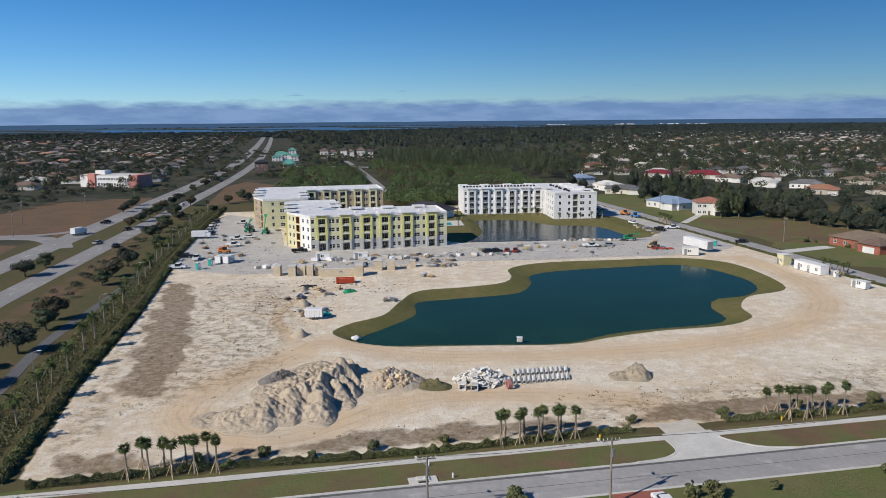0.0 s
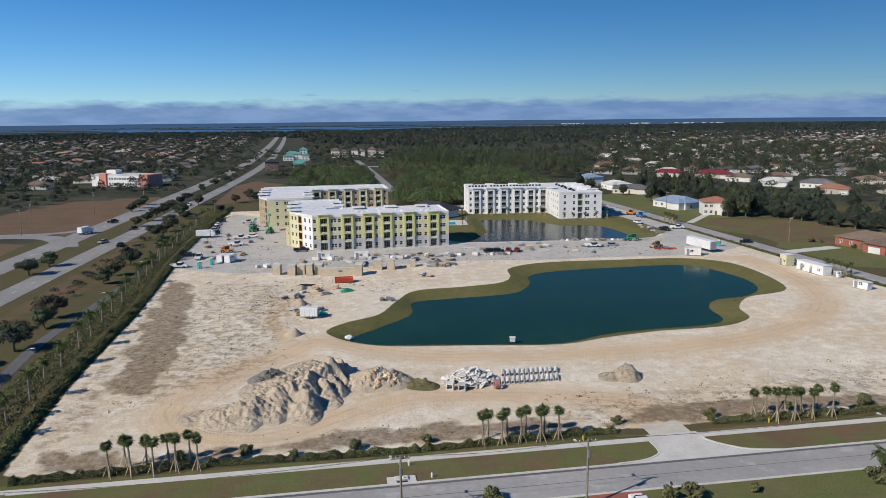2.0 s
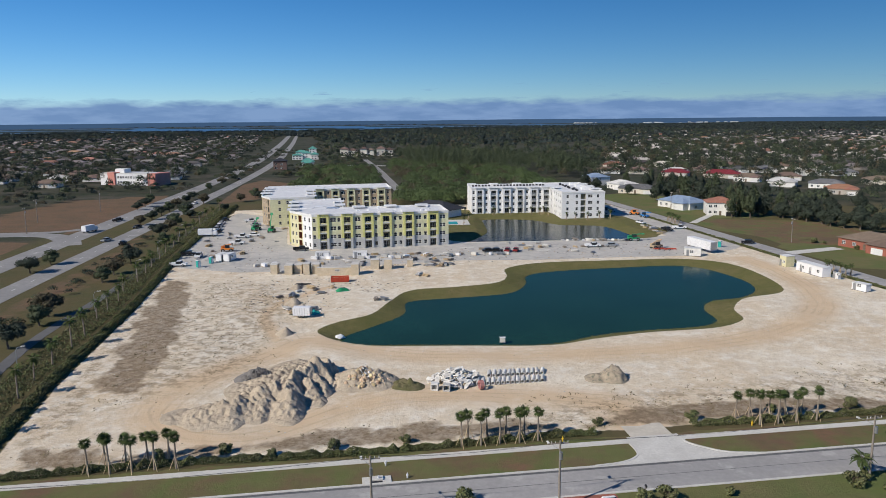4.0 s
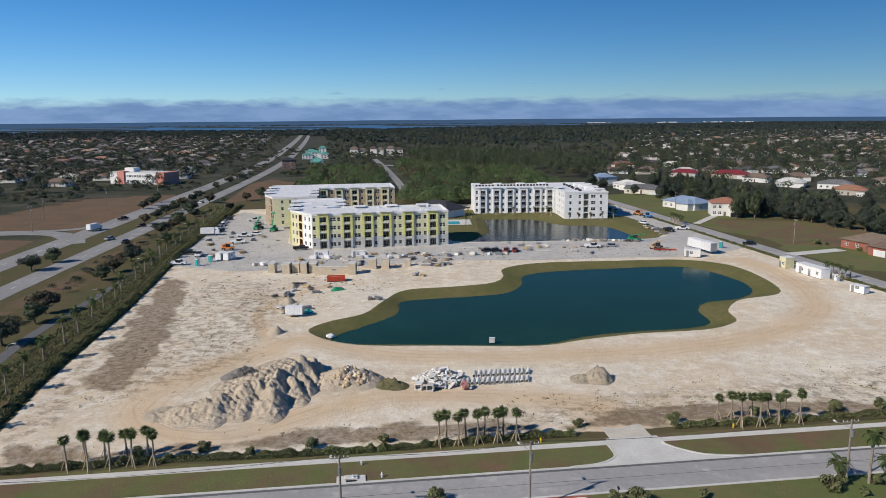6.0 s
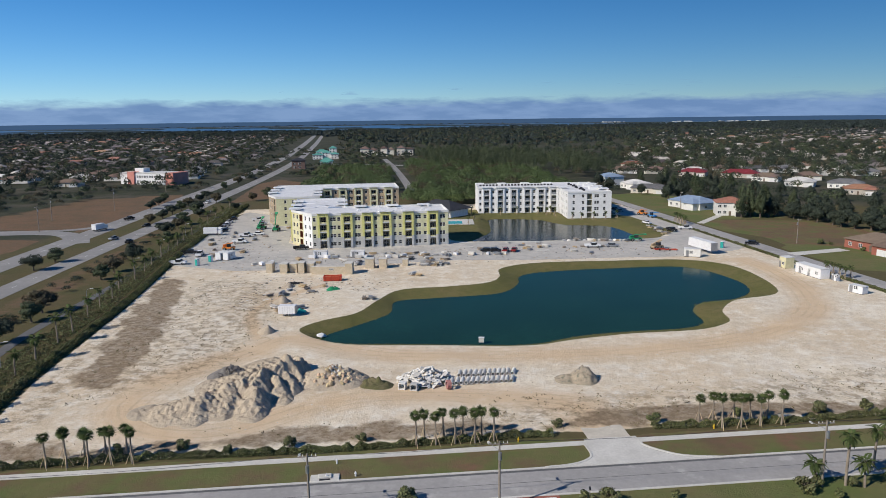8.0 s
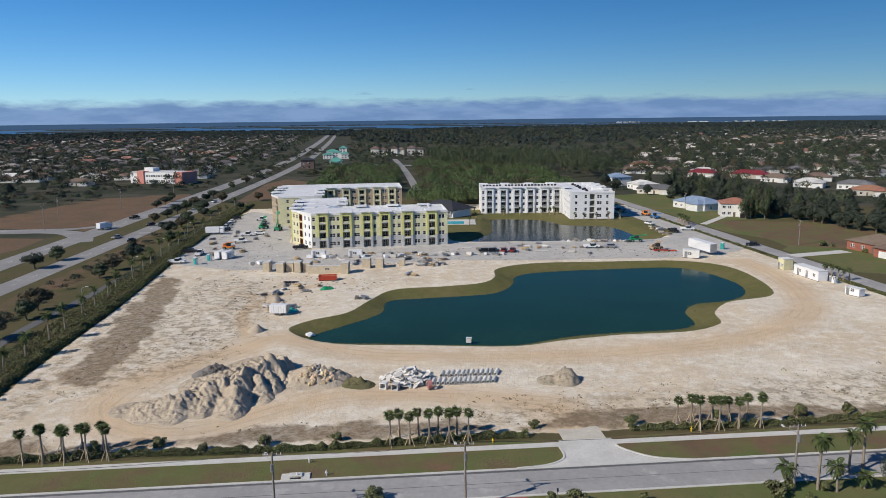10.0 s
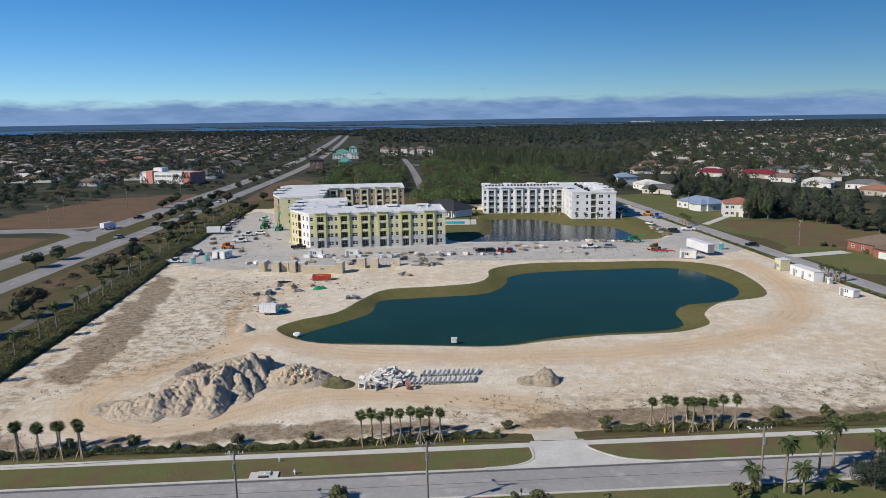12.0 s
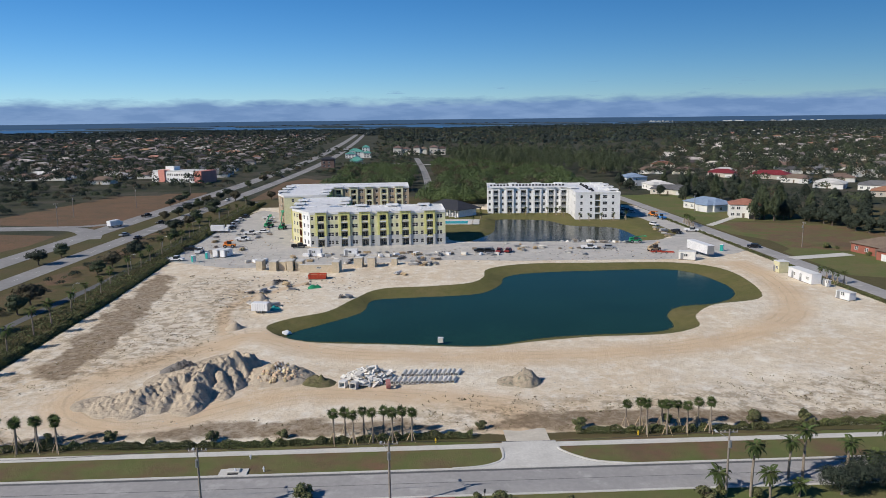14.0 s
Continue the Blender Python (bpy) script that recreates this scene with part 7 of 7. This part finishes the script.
def utility_pole(x, y, h_, a, lamp_arm=True):
    e = empty("utility_pole", pose(x, y, 0, 0, 0, a), "grey wooden utility pole with crossarm and transformer", "utility pole", "utility poles")
    bm = bmesh.new()
    tube(bm, [(0, 0, -.2), (0, 0, h_)], [.17, .11], 8)
    part("pole", bm, M["wood_pole"], e)
    part("crossarm", boxes((-1.1, 1.1, .12, .24, h_ - .5, h_ - .36)), M["wood_pole"], e)
    for k in (-1.0, -.5, .5, 1.0):
        bm = bmesh.new()
        tube(bm, [(k, .18, h_ - .36), (k, .18, h_ - .12)], [.05, .03], 6)
        part("insulator", bm, M["trim_white"], e)
    bm = bmesh.new()
    tube(bm, [(.0, -.36, h_ - 2.2), (.0, -.36, h_ - 1.3)], [.21, .21], 10)
    part("transformer", bm, M["metal_grey"], e)
    if lamp_arm:
        bm = bmesh.new()
        tube(bm, [(0, .1, h_ - 1.2), (-.7, .9, h_ - .9), (-1.0, 1.5, h_ - .9)], [.035, .03, .03], 5)
        arm = part("lamp_arm", bm, M["metal_grey"], e)
        part("lamp_head", soft_box(-1.15, -.85, 1.4, 2.0, h_ - 1.0, h_ - .84, .04), M["trim_white"], arm)


for x, y in ((0.5, 77.7), (22.5, 82.2), (63.2, 90.3)):
    utility_pole(x, y, 8.8, math.degrees(FRONT_A))
spans = [(-41, 69), (0.5, 77.7), (22.5, 82.2), (63.2, 90.3), (104, 98.6)]
for (xa, ya_), (xb, yb_) in zip(spans[:-1], spans[1:]):
    for off in (-1.0, 0.5, 1.0):
        bm = bmesh.new()
        ox_, oy_ = -math.sin(FRONT_A) * .18 + math.cos(FRONT_A) * off, math.cos(FRONT_A) * .18 + math.sin(FRONT_A) * off
        pts_ = [(xa + (xb - xa) * t + ox_, ya_ + (yb_ - ya_) * t + oy_, 8.7 - 2.4 * t * (1 - t)) for t in np.linspace(0, 1, 9)]
        tube(bm, pts_, [.012] * 9, 4)
        tagged(obj("power_line", bm, M["metal_dark"]), "thin dark overhead wire sagging between utility poles", "power line", "power lines")
utility_pole(-41, 69, 8.8, math.degrees(FRONT_A))
utility_pole(104, 98.6, 8.8, math.degrees(FRONT_A))
utility_pole(128.9, 271.3, 9, -75, False)
utility_pole(110.2, 367.7, 9, -75, False)
for x, y in ((-175, 297), (-180.6, 370), (-190, 330), (-185, 440)):
    utility_pole(x, y, 11, 80, False)


def street_lamp(x, y, a):
    e = empty("street_lamp", pose(x, y, 0, 0, 0, a), "slim grey street lamp with a pale curved head", "street lamp", "street lamps")
    bm = bmesh.new()
    tube(bm, [(0, 0, -.1), (0, 0, 4.6), (.3, 0, 5.1), (1.0, 0, 5.3)], [.08, .055, .05, .045], 6)
    part("post", bm, M["metal_grey"], e)
    part("lamp_head", soft_box(.9, 1.7, -.16, .16, 5.24, 5.36, .04), M["trim_white"], e)


for x, y in ((-73, 128), (-81, 172), (-89, 212), (-97, 246), (-105, 285), (-112, 325)):
    street_lamp(x, y, 20)
for s, dd_ in ((-13.2, 1.1), (-9.4, 1.3), (14.0, 8.6), (44, 9.2), (-12, 5.2)):
    x, y = F(s, dd_)
    e = empty("fire_hydrant" if dd_ > 8 else "utility_marker", pose(x, y, .0), "small yellow fire hydrant beside the hedge" if dd_ > 8 else "small white utility marker post on the verge", "hydrant" if dd_ > 8 else "marker post")
    bm = bmesh.new()
    tube(bm, [(0, 0, -.05), (0, 0, .55), (0, 0, .75)], [.11, .11, .05], 8)
    part("barrel", bm, M["yellow_paint"] if dd_ > 8 else M["white_paint"], e)
    part("cap", soft_box(-.17, .17, -.07, .07, .36, .48, .03), M["yellow_paint"] if dd_ > 8 else M["white_paint"], e)
# drain inlet with a concrete hood on the far kerb
e = empty("storm_drain", pose(*F(-13.4, .6), .03, 0, 0, math.degrees(FRONT_A)), "concrete storm drain inlet at the kerb", "drain")
part("slab", soft_box(-1.9, 1.9, -.3, 1.5, 0, .13, .04), M["concrete"], e)
part("hood", soft_box(-.9, .9, .3, 1.3, .133, .35, .08), M["concrete"], e)
part("grate", boxes((-.7, .7, -.25, .2, .134, .15)), M["metal_dark"], e)
e = empty("mailbox", pose(*F(19.5, -8.0), 0), "dark mailbox on a post by the kerb", "mailbox")
part("post", boxes((-.05, .05, -.05, .05, -.05, 1.1)), M["wood_pole"], e)
part("box", soft_box(-.12, .12, -.28, .28, 1.103, 1.35, .04), M["metal_dark"], e)

# ---- scattered debris and stones ----


def litter(name, xy, size, materials, label):
    """Small angular pieces lying on the ground, joined."""
    n = len(xy)
    a = rng.uniform(0, 6.283, n)
    dx, dy, dz = rng.uniform(.4, 1.6, n) * size, rng.uniform(.3, .8, n) * size, rng.uniform(.15, .6, n) * size
    vs = []
    for sx, sy, sz in ((-1, -1, 0), (1, -1, 0), (1, 1, 0), (-1, 1, 0), (-.8, -.7, 1), (.7, -.8, 1), (.8, .8, 1), (-.7, .7, 1)):
        x, y = sx * dx, sy * dy
        vs.append(np.stack([xy[:, 0] + x * np.cos(a) - y * np.sin(a), xy[:, 1] + x * np.sin(a) + y * np.cos(a), sz * dz], 1))
    v = np.stack(vs, 1).reshape(-1, 3)
    f = (np.arange(n) * 8)[:, None, None] + np.array([(4, 5, 6, 7), (0, 1, 5, 4), (1, 2, 6, 5), (2, 3, 7, 6), (3, 0, 4, 7)])[None]
    mi = np.repeat(rng.integers(0, len(materials), n), 5)
    tagged(new(name, array_mesh(name, v, f.reshape(-1, 4), materials, mi)), label, "debris", kind="stuff")


block = [(-50, 238), (-58, 272), (-70, 312), (-40, 330), (12, 292), (8, 262)]
p = scatter([(-52, 205), (-14, 226), (30, 238), (84, 244), (84, 270), (30, 268), (0, 262), (-50, 250), (-92, 300), (-100, 320), (-88, 240)], 900)
p = p[inside(block, p[:, 0], p[:, 1]) < 0]
litter("site_debris", p, .24, [M["wood_tan"], M["concrete"], M["metal_grey"], M["metal_dark"], M["wood_pole"]], "scattered boards, blocks and packaging on the lot")
p = scatter([(-46, 172), (-22, 168), (-18, 186), (-2, 206), (-18, 214), (-50, 208)], 320)
litter("sand_debris", p, .26, [M["wood_tan"], M["rubble"], M["metal_dark"], M["wood_pole"]], "scattered boards and blocks on the sand")
p = scatter(SITE, 4200)
p = p[(inside(BANK, p[:, 0], p[:, 1]) < -.5) & (p[:, 1] < 232)]
litter("sand_stones", p, .11, [M["rubble"], M["spoil"], M["spoil_grey"]], "loose small stones and clods on the sand")
